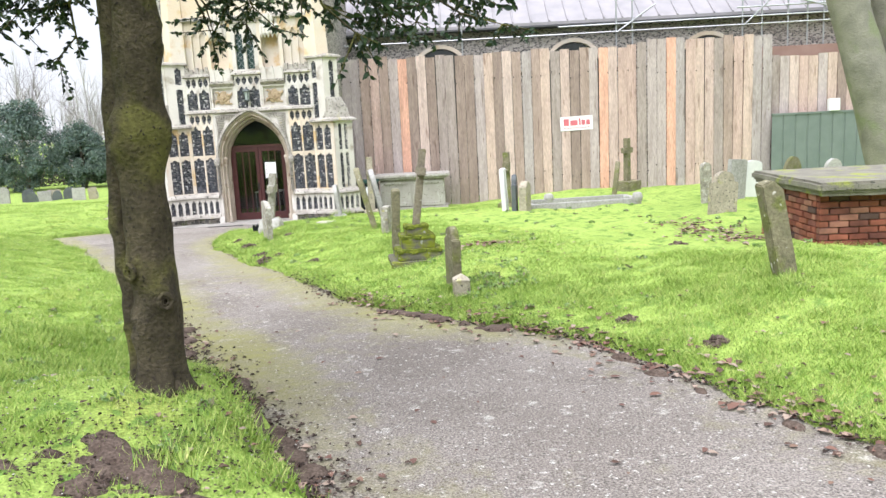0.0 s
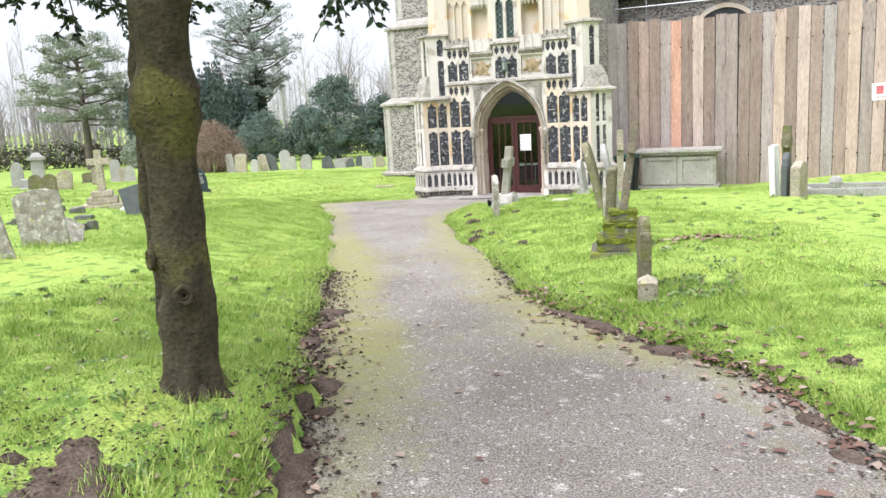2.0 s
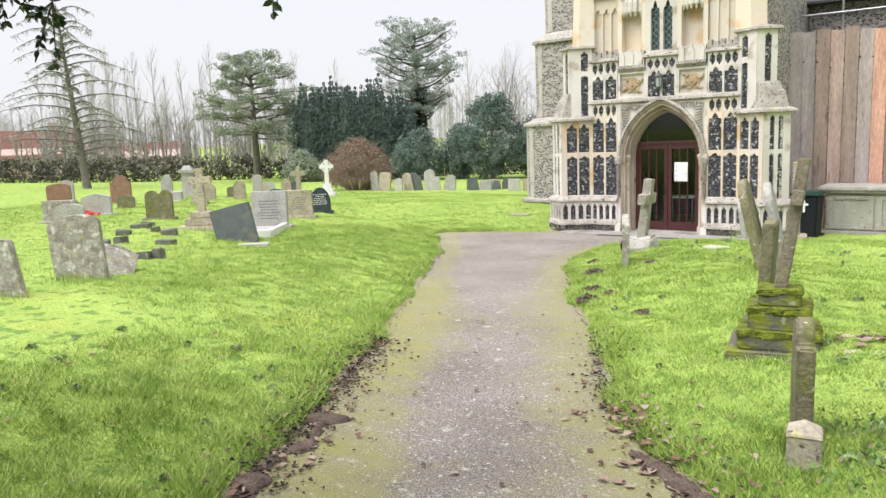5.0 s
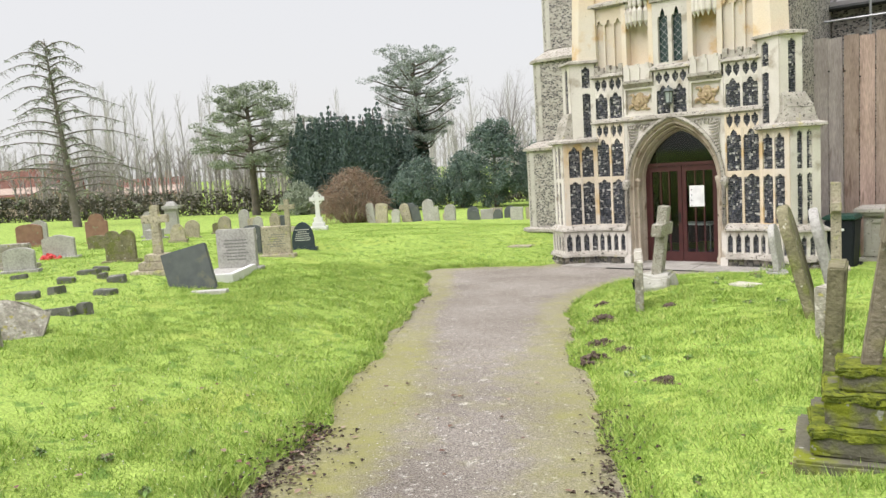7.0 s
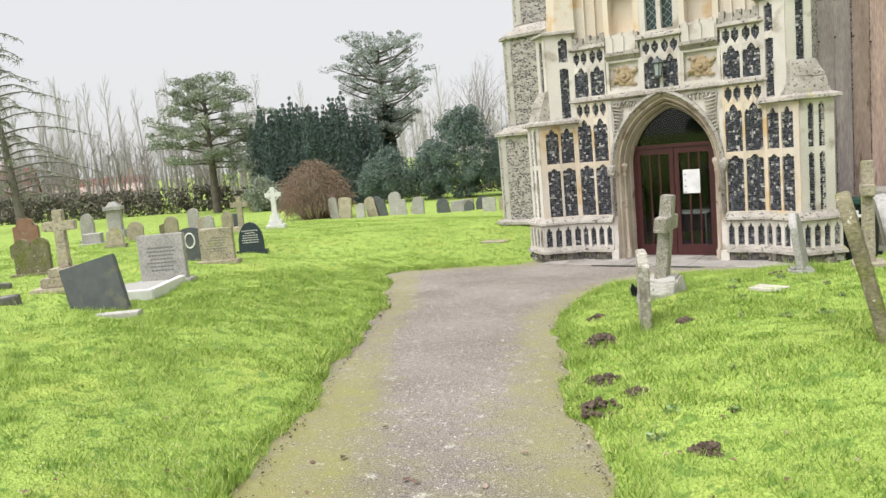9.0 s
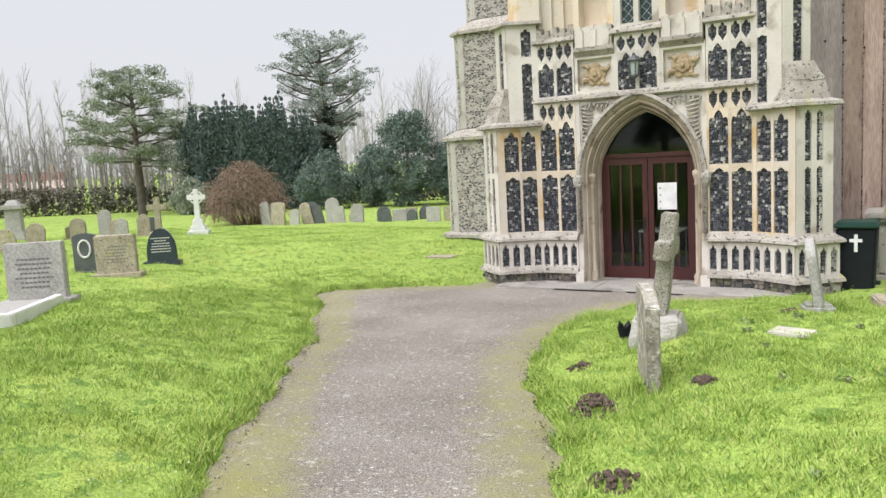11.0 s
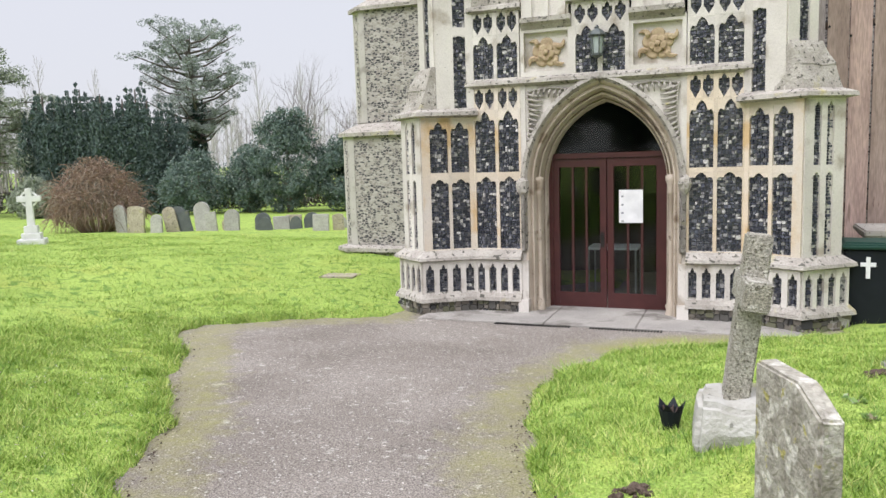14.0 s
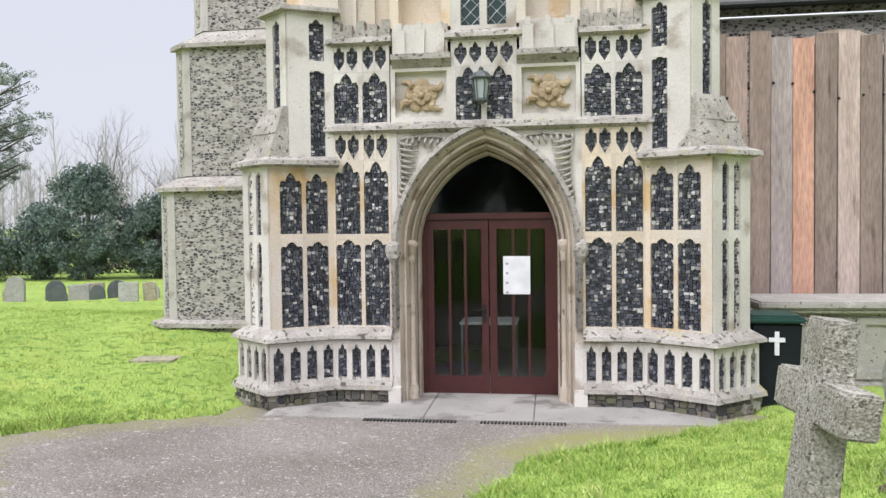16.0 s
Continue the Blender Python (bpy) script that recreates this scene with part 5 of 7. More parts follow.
def stone_cross(x, y, label, material, h, span, w, t, steps, yaw=35, lean=0, arm=0.72, wheel=False, step_mat=None, sink=0.03, tip=0):
    """A cross on stepped blocks. steps: (width, depth, height), from the ground up."""
    ob = thing("stone_cross", pose(x, y, ground_z(x, y) + sink, 0, 0, yaw), label, "gravestone", "cross monuments")
    z = -0.1
    for i, (sw, sd, sh) in enumerate(steps):
        bm = bmesh.new()
        box(bm, -sw / 2, sw / 2, -sd / 2, sd / 2, z, z + sh + (0.1 if i == 0 else 0), None, 0.015)
        bmesh.ops.subdivide_edges(bm, edges=[e for e in bm.edges if e.calc_length() > 0.1], cuts=3)
        roughen(bm, 0.012, 6, x + i)
        part("step", bm, step_mat or material, ob)
        z += sh + (0.1 if i == 0 else 0)
    bm = bmesh.new()
    cross_mesh(bm, h, span, w, t, h * arm)
    if wheel:
        r0, r1 = span * 0.30, span * 0.38
        lines = [[bm.verts.new((r * math.cos(k * math.pi / 12), yy, h * arm + r * math.sin(k * math.pi / 12))) for k in range(24)] for r, yy in ((r0, -t * 0.3), (r1, -t * 0.3), (r1, t * 0.3), (r0, t * 0.3))]
        for q in range(4):
            a, b = lines[q], lines[(q + 1) % 4]
            for k in range(24):
                bm.faces.new((a[k], a[(k + 1) % 24], b[(k + 1) % 24], b[k]))
    bmesh.ops.subdivide_edges(bm, edges=[e for e in bm.edges if e.calc_length() > 0.15], cuts=3)
    roughen(bm, 0.004, 9, x)
    bmesh.ops.transform(bm, matrix=pose(0, 0, z - (0.03 if tip else 0), tip, lean, 0), verts=bm.verts)
    part("cross", bm, material, ob)
    return ob


# beside the path, on the right-hand lawn
headstone(-3.39, 14.66, 0.56, 0.75, "slant", M["stone_lichen"], "narrow weathered grey headstone with chipped sloping top", 0.10, yaw=-68, lean=0, rough=0.012, base=False)
cross_ob = thing("stone_cross", pose(-3.60, 15.92, ground_z(-3.60, 15.92), 0, 0, 94), "rough granite cross leaning on a white hewn block", "gravestone", "cross monuments")
bm = bmesh.new()
box(bm, -0.26, 0.26, -0.23, 0.23, -0.12, 0.27, None, 0.03)
bmesh.ops.subdivide_edges(bm, edges=bm.edges, cuts=4, use_grid_fill=True)
for v in bm.verts:
    v.co.x *= 1 - 0.45 * max(0, v.co.z)
    v.co.y *= 1 - 0.45 * max(0, v.co.z)
roughen(bm, 0.045, 5)
part("block", bm, mat("white_hewn_stone", (0.48, 0.47, 0.44), (0.34, 0.33, 0.28), 5.0, 0.9, 0.9, 30.0, c3=(0.34, 0.34, 0.16), s3=4.0, t3=0.6, c4=(0.2, 0.2, 0.17), s4=20.0, t4=0.66), cross_ob, "white rough-hewn block")
bm = bmesh.new()
cross_mesh(bm, 0.98, 0.60, 0.17, 0.14, 0.66)
bmesh.ops.subdivide_edges(bm, edges=[e for e in bm.edges if e.calc_length() > 0.1], cuts=4)
roughen(bm, 0.003, 14)
bmesh.ops.transform(bm, matrix=pose(0, 0, 0.24, 7, 0, 0), verts=bm.verts)
part("cross", bm, mat("speckled_granite", (0.47, 0.45, 0.39), (0.33, 0.31, 0.25), 7.0, 0.95, 1.0, 110.0, c3=(0.56, 0.54, 0.48), s3=16.0, t3=0.60, c4=(0.17, 0.16, 0.12), s4=55.0, t4=0.58, fine=(80.0, 0.4)), cross_ob)

vase = thing("flower_vase", pose(-3.97, 16.08, ground_z(-3.97, 16.08) + 0.03, 0, 0, 20), "black tapered grave flower pot with dried stems", "flower pot")
bm = bmesh.new()
lathe(bm, [(0.035, -0.04), (0.042, 0.0), (0.075, 0.15), (0.065, 0.15), (0.045, 0.05)], 12)
for k in range(6):
    # pointed rim
    a = k * math.pi / 3
    vs = [bm.verts.new((r * math.cos(a + o), r * math.sin(a + o), z)) for r, o, z in ((0.074, -0.5, 0.147), (0.074, 0.5, 0.147), (0.098, 0.0, 0.205), (0.066, -0.4, 0.147), (0.066, 0.4, 0.147))]
    for q in ((0, 1, 2), (4, 3, 2), (3, 0, 2), (1, 4, 2)):
        bm.faces.new([vs[i] for i in q])
part("pot", bm, M["black"], vase)
bm = bmesh.new()
for k in range(7):
    a = k * 0.9
    tube(bm, [(0.02 * math.cos(a), 0.02 * math.sin(a), 0.08), (0.045 * math.cos(a), 0.045 * math.sin(a), 0.16 + 0.02 * math.sin(k * 3))], [0.012, 0.005], 5)
part("stems", bm, mat("dry_stems", (0.12, 0.08, 0.065), (0.07, 0.05, 0.045), 20.0), vase)
flat = thing("flat_marker", pose(-2.50, 16.24, ground_z(-2.50, 16.24) + 0.05, -2, 1, -12), "small pale flat stone marker set in the grass", "gravestone")
bm = bmesh.new()
box(bm, -0.18, 0.18, -0.16, 0.16, -0.06, 0.03, None, 0.012)
part("slab", bm, mat("cream_slab", (0.58, 0.555, 0.48), (0.46, 0.44, 0.37), 5.0, 0.9, 0.4, 50.0, c3=(0.36, 0.36, 0.22), s3=9.0, t3=0.6), flat)

headstone(-2.33, 17.6, 0.46, 0.80, "round", M["stone_grey"], "thin grey headstone leaning over in the grass", 0.085, yaw=91, lean=0, back=8, base=False)
sb = thing("socket_stone", pose(-2.36, 17.5, ground_z(-2.36, 17.5), 0, 0, 12), "small pale socket stone under a leaning headstone", "gravestone")
bm = bmesh.new()
box(bm, -0.15, 0.15, -0.16, 0.16, -0.1, 0.13, None, 0.03)
roughen(bm, 0.02, 8)
part("block", bm, M["stone_grey"], sb)
headstone(-1.22, 13.65, 0.55, 1.14, "round", M["stone_green"], "leaning slab headstone green and brown with algae", 0.10, yaw=96, back=14, lean=0, base=False)
headstone(-1.04, 13.95, 0.55, 1.12, "round", M["stone_grey"], "leaning pale headstone beside an algae-covered one", 0.09, yaw=98, back=12, base=False)
stone_cross(-1.66, 18.1, "tall narrow stone cross seen on a low base", M["stone_tan"], 1.26, 0.45, 0.13, 0.14, [(0.45, 0.36, 0.12)], yaw=100)
headstone(-0.72, 11.3, 0.36, 0.90, "flat", M["stone_green"], "narrow upright stone with ochre lichen", 0.11, yaw=96, lean=-2, back=-3, base=False, rough=0.012)
headstone(-0.92, 12.55, 0.30, 0.46, "flat", M["stone_lichen"], "short rough stone stump with pale rings", 0.12, yaw=78, base=False, rough=0.02)
big = stone_cross(-0.36, 10.15, "dark mossy stone cross leaning on four mossy steps", mat("dark_algae_stone", (0.15, 0.13, 0.095), (0.25, 0.22, 0.16), 5.0, 0.95, 0.7, 45.0, c3=(0.20, 0.19, 0.07), s3=3.0, t3=0.55, c4=(0.36, 0.34, 0.29), s4=20.0, t4=0.66, fine=(30.0, 0.22)), 1.04, 0.42, 0.11, 0.09, [(0.78, 0.74, 0.07), (0.62, 0.58, 0.14), (0.46, 0.44, 0.17), (0.30, 0.30, 0.13)], yaw=99, lean=0, step_mat=mat("mossy_step", (0.11, 0.105, 0.075), (0.19, 0.18, 0.135), 4.0, 0.95, 0.8, 40.0, c3=(0.19, 0.22, 0.02), s3=4.0, t3=0.46, c4=(0.34, 0.34, 0.30), s4=16.0, t4=0.66), sink=0.0, tip=8)
headstone(0.10, 8.42, 0.36, 0.71, "shoulder", M["stone_green"], "narrow scalloped headstone beside the path with banded lichen", 0.095, yaw=104, rough=0.010, base=False)
kp = thing("kerb_post", pose(0.17, 8.10, ground_z(0.22, 8.12), 0, 0, 8), "short square stone kerb post with pyramid top", "kerb post")
bm = bmesh.new()
box(bm, -0.085, 0.085, -0.085, 0.085, -0.1, 0.20, None, 0.008)
lathe(bm, [(0.125, 0.20), (0.115, 0.215), (0.005, 0.27)], 4, pose(0, 0, 0, 0, 0, 45))
part("post", bm, M["stone_tan"], kp)
for k, (x0, y0, x1, y1) in enumerate(((0.05, 10.32, 1.30, 10.46), (0.13, 9.84, 1.45, 10.10))):
    kb = thing("grave_kerb", pose(x0, y0, ground_z(x0, y0) + 0.02, 0, 0, math.degrees(math.atan2(y1 - y0, x1 - x0))), "sunken mossy stone grave kerb in the grass", "kerb", "grave kerbs")
    bm = bmesh.new()
    L3 = math.hypot(x1 - x0, y1 - y0)
    box(bm, 0, L3, -0.05, 0.05, -0.08, 0.05, None, 0.01)
    bmesh.ops.subdivide_edges(bm, edges=[e for e in bm.edges if e.calc_length() > 0.5], cuts=10)
    roughen(bm, 0.015, 4, k)
    part("kerb", bm, M["stone_tan"], kb)
# moss on the steps of the leaning cross
for sw, sd, zt, a0, a1 in ((0.62, 0.58, 0.21, -0.5, 0.15), (0.46, 0.44, 0.38, -0.5, 0.5), (0.30, 0.30, 0.51, -0.5, 0.5)):
    bm = bmesh.new()
    box(bm, sw * a0 - 0.012, sw * a1 + 0.012, -sd / 2 - 0.012, sd / 2 + 0.012, zt - 0.045, zt + 0.008, None, 0.012)
    bmesh.ops.subdivide_edges(bm, edges=[e for e in bm.edges if e.calc_length() > 0.08], cuts=5)
    roughen(bm, 0.022, 14, zt)
    part("moss", bm, M["moss"], big, "bright green cushion moss")
# farther right-hand stones towards the hoarding
headstone(1.40, 16.55, 0.55, 0.95, "flat", M["stone_white"], "white upright headstone near the hoarding", 0.10, yaw=80, back=3, base=False)
headstone(1.56, 16.1, 0.55, 0.82, "shoulder", M["stone_slate"], "dark slate headstone beside a white one", 0.10, yaw=80, base=False)
headstone(1.76, 15.95, 0.5, 0.66, "peak", M["stone_tan"], "squat tan headstone standing in grass", 0.16, yaw=72, base=False)
stone_cross(1.66, 19.0, "dark stone cross with weathered stem", M["stone_green"], 1.25, 0.5, 0.2, 0.16, [(0.5, 0.45, 0.14)], yaw=80)
kerb = thing("grave_kerb_set", pose(3.1, 17.0, ground_z(3.1, 17.0), 0, 0, 6), "pale stone kerb surround of a grave in the grass", "grave")
for name, a in (("kerb", (-1.25, 1.25, -0.5, -0.36)), ("kerb", (-1.25, 1.25, 0.36, 0.5)), ("kerb", (1.12, 1.25, -0.36, 0.36)), ("kerb", (-1.25, -1.12, -0.36, 0.36))):
    bm = bmesh.new()
    box(bm, *a, -0.15, 0.17, None, 0.015)
    part(name, bm, M["stone_grey"], kerb)
for x in (-0.6, 1.18):
    bm = bmesh.new()
    lathe(bm, [(0.1, 0.1), (0.12, 0.2), (0.1, 0.27), (0.06, 0.3)], 10, Matrix.Translation((x, 0.43 if x < 0 else -0.43, 0)))
    part("urn", bm, M["stone_grey"], kerb)
headstone(4.68, 20.55, 0.5, 0.95, "gothic", M["stone_green"], "leaning narrow headstone green with algae", 0.12, yaw=75, back=-7, base=False)
stone_cross(5.3, 21.6, "weathered stone cross on a block near the hoarding", M["stone_green"], 1.2, 0.42, 0.15, 0.15, [(0.7, 0.5, 0.30)], yaw=45)
headstone(3.16, 6.9, 0.20, 0.94, "slant", M["stone_green"], "tall narrow headstone green with algae, leaning", 0.12, yaw=10, lean=-13, rough=0.02, base=False)
headstone(4.78, 12.9, 0.5, 0.72, "shoulder", M["stone_tan"], "pale pinkish scalloped headstone", 0.12, yaw=12, lean=3, base=False)
headstone(6.05, 15.6, 0.42, 0.84, "flat", M["stone_grey"], "upright grey headstone behind a scalloped one", 0.12, yaw=20, lean=4, base=False)
headstone(5.5, 15.7, 0.22, 0.86, "round", M["stone_lichen"], "narrow pale lichened stone", 0.12, yaw=20, lean=-3, base=False)
headstone(8.1, 17.6, 0.45, 0.86, "gothic", M["stone_green"], "algae-green headstone behind the brick tomb", 0.12, yaw=15, lean=5, base=False)
headstone(9.6, 18.6, 0.45, 0.72, "round", M["stone_grey"], "grey headstone behind the brick tomb", 0.12, yaw=15, base=False)
headstone(6.9, 16.9, 0.5, 0.85, "bow", M["stone_white"], "pale headstone beside the brick tomb", 0.12, yaw=15, base=False)

# left-hand churchyard
headstone(-10.1, 13.0, 0.74, 0.68, "flat", M["stone_slate"], "dark slate headstone leaning sideways", 0.09, yaw=36, lean=-13, back=8, base=False)
fl = thing("grave_slab", pose(-9.75, 12.75, ground_z(-9.75, 12.75) + 0.02, 0, 0, 36), "pale stone strip at the foot of a slate headstone", "grave")
bm = bmesh.new()
box(bm, -0.5, 0.5, -0.1, 0.1, -0.05, 0.05, None, 0.01)
part("slab", bm, M["stone_grey"], fl)
stone_cross(-11.85, 13.6, "weathered stone cross on three tall steps", M["stone_tan"], 0.86, 0.46, 0.14, 0.13, [(0.85, 0.7, 0.12), (0.60, 0.5, 0.14), (0.42, 0.36, 0.13)], yaw=40)
modern = headstone(-11.3, 14.9, 0.74, 0.8, "flat", M["stone_grey"], "modern grey granite headstone with engraved lines", 0.12, yaw=32, lines=7)
ks = thing("grave_kerb_set", pose(-11.0, 14.2, ground_z(-11.0, 14.2) + 0.03, 0, 0, 32), "white stone kerb round a gravel-filled grave", "grave")
for a in ((-0.55, 0.55, -0.85, -0.75), (-0.55, -0.45, -0.75, 0.45), (0.45, 0.55, -0.75, 0.45)):
    bm = bmesh.new()
    box(bm, *a, -0.12, 0.13, None, 0.012)
    part("kerb", bm, M["stone_white"], ks)
bm = bmesh.new()
box(bm, -0.45, 0.45, -0.75, 0.45, -0.1, 0.07)
part("gravel", bm, mat("pale_gravel", (0.50, 0.49, 0.46), (0.30, 0.29, 0.27), 40.0, 0.95, 1.0, 70.0), ks)
headstone(-13.01, 17.44, 0.66, 0.71, "flat", M["stone_tan"], "wide brown lichened headstone", 0.14, yaw=35, lines=6, rough=0.02)
oval = headstone(-13.9, 17.5, 0.40, 0.74, "bow", M["stone_slate"], "grey slate headstone with a white oval ring", 0.1, yaw=35)
bm = bmesh.new()
tube(bm, [(0.10 * math.cos(q), -0.055, 0.47 + 0.15 * math.sin(q)) for q in np.linspace(0, 2 * math.pi, 25)], [0.018] * 25, 6, False)
part("oval_ring", bm, M["stone_white"], oval, "white oval ring")
blk = headstone(-14.18, 19.39, 0.58, 0.72, "gothic", M["stone_black"], "polished black granite headstone with pale lettering", 0.1, yaw=35, lines=6, letter="pale_letters")
fp = thing("flower_pot", pose(-14.5, 19.66, ground_z(-14.5, 19.66) + 0.03), "terracotta pot of red flowers by a headstone", "flower pot")
bm = bmesh.new()
lathe(bm, [(0.08, 0), (0.13, 0.16), (0.13, 0.18)], 10)
part("pot", bm, M["brick"], fp)
bm = bmesh.new()
for k in range(14):
    bmesh.ops.create_icosphere(bm, subdivisions=1, radius=0.045, matrix=Matrix.Translation((random.uniform(-0.1, 0.1), random.uniform(-0.1, 0.1), 0.2 + random.uniform(0, 0.1))))
part("flowers", bm, M["redflower"], fp)
stone_cross(-20.2, 26.05, "white marble cross with rounded arms on a tiered base", M["stone_white"], 0.95, 0.55, 0.15, 0.14, [(0.64, 0.6, 0.16), (0.45, 0.42, 0.15), (0.32, 0.3, 0.19)], yaw=38, wheel=True)
stone_cross(-20.3, 24.6, "tall tan stone cross on a block", M["stone_tan"], 1.0, 0.58, 0.17, 0.14, [(0.5, 0.4, 0.2)], yaw=38, arm=0.72)
headstone(-14.98, 14.8, 0.63, 0.71, "double", M["stone_green"], "brown double-arched headstone standing in grass", 0.12, yaw=42)
headstone(-18.27, 15.19, 0.73, 0.6, "peak", M["stone_grey"], "low pale grey headstone with red flowers at its foot", 0.16, yaw=48)
fw = thing("red_wreath", pose(-18.04, 14.89, ground_z(-18.04, 14.89) + 0.03), "red flower wreath laid before a headstone", "wreath")
bm = bmesh.new()
for k in range(18):
    bmesh.ops.create_icosphere(bm, subdivisions=1, radius=0.06, matrix=Matrix.Translation((random.uniform(-0.35, 0.35), random.uniform(-0.12, 0.12), random.uniform(0.03, 0.14))))
part("flowers", bm, M["redflower"], fw)
headstone(-16.53, 13.27, 0.73, 0.53, "flat", M["stone_lichen"], "squat rough stone mottled with lichen", 0.25, yaw=48, rough=0.03)
headstone(-15.71, 13.02, 0.6, 0.52, "bow", M["stone_grey"], "grey headstone behind a squat rough stone", 0.12, yaw=48)
headstone(-24.27, 17.44, 0.75, 0.71, "bow", M["stone_red"], "dark red-brown headstone standing in grass", 0.14, yaw=50)
headstone(-25.16, 18.19, 0.52, 0.83, "peak", M["stone_grey"], "pale shouldered headstone behind a red one", 0.14, yaw=50)
headstone(-23.66, 19.32, 0.69, 1.03, "shoulder", M["stone_red"], "tall red-brown rounded headstone", 0.14, yaw=46)
headstone(-25.65, 20.56, 0.44, 0.81, "round", M["stone_grey"], "pale rounded headstone standing in grass", 0.14, yaw=46)
headstone(-20.59, 17.52, 0.52, 0.45, "bow", M["stone_green"], "small algae-green headstone standing in grass", 0.12, yaw=46)
headstone(-20.07, 19.84, 0.45, 0.55, "gothic", M["stone_tan"], "small pointed pinkish headstone", 0.14, yaw=42)
headstone(-24.6, 21.85, 0.43, 0.93, "gothic", M["stone_grey"], "tall pale pointed headstone", 0.14, yaw=42)
headstone(-22.72, 22.27, 0.51, 0.67, "round", M["stone_tan"], "tan rounded headstone leaning", 0.14, yaw=42, lean=6)
headstone(-21.92, 23.1, 0.44, 0.78, "round", M["stone_tan"], "tan rounded headstone standing in grass", 0.14, yaw=40)
headstone(-22.08, 24.13, 0.37, 0.9, "round", M["stone_grey"], "tall pale rounded headstone", 0.14, yaw=40)
headstone(-21.42, 24.19, 0.37, 0.63, "gothic", M["stone_grey"], "grey pointed headstone standing in grass", 0.14, yaw=40)
headstone(-21.18, 24.79, 0.37, 0.72, "shoulder", M["stone_tan"], "tan shouldered headstone standing in grass", 0.14, yaw=40)
headstone(-21.68, 24.29, 0.53, 0.59, "bow", M["stone_tan"], "broad tan headstone standing in grass", 0.14, yaw=40)
headstone(-21.67, 25.52, 0.57, 0.57, "bow", M["stone_slate"], "grey slate headstone standing in grass", 0.12, yaw=40)
headstone(-22.9, 20.93, 0.54, 0.36, "flat", M["stone_grey"], "low pale tomb-like stone block", 0.4, yaw=44)
headstone(-23.21, 23.89, 0.52, 0.45, "bow", M["stone_green"], "small mossy headstone standing in grass", 0.12, yaw=42)
ob_ = thing("obelisk_monument", pose(-25.14, 23.23, ground_z(-25.14, 23.23), 0, 0, 44) @ Matrix.Diagonal((0.62, 0.62, 0.62, 1)), "grey stone pedestal monument with moulded cap", "monument")
for name, a, b, z0, z1 in (("base", 0.62, 0.55, -0.1, 0.5), ("shaft", 0.42, 0.40, 0.5, 1.65), ("cap", 0.56, 0.56, 1.65, 1.85), ("finial", 0.40, 0.2, 1.85, 2.1)):
    bm = bmesh.new()
    lathe(bm, [(a * 1.2, z0), (b * 1.2, z1)], 4, pose(0, 0, 0, 0, 0, 45))
    part(name, bm, M["stone_grey"], ob_)
# rough old stones near the path
headstone(-7.47, 7.60, 0.52, 0.62, "bow", M["stone_lichen"], "old leaning headstone blotched with lichen", 0.14, yaw=48, lean=-10, back=10, rough=0.025, base=False)
headstone(-7.92, 8.78, 0.58, 0.78, "bow", M["stone_lichen"], "old lichened headstone leaning beside a fallen slab", 0.14, yaw=46, lean=-4, back=6, rough=0.02, base=False)
headstone(-8.35, 9.38, 0.58, 0.46, "bow", M["stone_lichen"], "pale broken slab lying tilted in the grass", 0.20, yaw=62, lean=24, back=38, rough=0.05, base=False)
rnd = random.Random(4)
for x, y, w, d3, h in ((-9.21, 10.27, 0.57, 0.13, 0.12), (-8.97, 10.56, 0.15, 0.15, 0.17), (-10.92, 10.82, 0.29, 0.2, 0.14), (-11.3, 11.44, 0.14, 0.28, 0.16), (-11.49, 11.11, 0.18, 0.15, 0.09), (-12.34, 12.15, 0.28, 0.15, 0.14), (-12.63, 12.72, 0.39, 0.17, 0.11), (-13.39, 13.39, 0.28, 0.18, 0.12), (-11.39, 12.49, 0.28, 0.15, 0.14), (-10.3, 11.63, 0.31, 0.18, 0.12), (-14.15, 12.25, 0.28, 0.18, 0.09), (-11.87, 12.53, 0.14, 0.14, 0.14)):
    kb = thing("kerb_stone", pose(x, y, ground_z(x, y) + 0.02, rnd.uniform(-5, 5), rnd.uniform(-5, 5), 35 + rnd.uniform(-20, 20)), "dark loose kerb stone sunk in the grass", "kerb stone", "loose kerb stones")
    bm = bmesh.new()
    box(bm, -w / 2, w / 2, -d3 / 2, d3 / 2, -0.08, h, None, 0.015)
    roughen(bm, 0.02, 6, x)
    part("stone", bm, M["kerb_dark"], kb)
# the far row by the trees
tones = ["stone_grey", "stone_tan", "stone_grey", "stone_tan", "stone_slate", "stone_slate", "stone_grey", "stone_grey", "stone_tan", "stone_grey"]
rnd = random.Random(9)
for k in range(19):
    q = k / 18
    x, y = -22.0 + 7.1 * q + rnd.uniform(-0.3, 0.3), 31.4 + 2.3 * q + rnd.uniform(-0.7, 0.7)
    m3 = tones[k % 10] if k not in (10, 11) else "stone_slate"
    headstone(x, y, rnd.uniform(0.34, 0.58), rnd.uniform(0.52, 0.86) * (1.15 if k < 8 else 0.8), rnd.choice(["round", "round", "gothic", "bow", "flat"]), M[m3], {"stone_grey": "pale grey headstone in a row below dark trees", "stone_tan": "tan headstone in a row below dark trees", "stone_slate": "dark slate headstone in a row below dark trees"}[m3], 0.12, yaw=20 + rnd.uniform(-8, 8), lean=rnd.uniform(-14, 4) if k < 8 else rnd.uniform(-3, 3), base=False, group="far row of headstones")
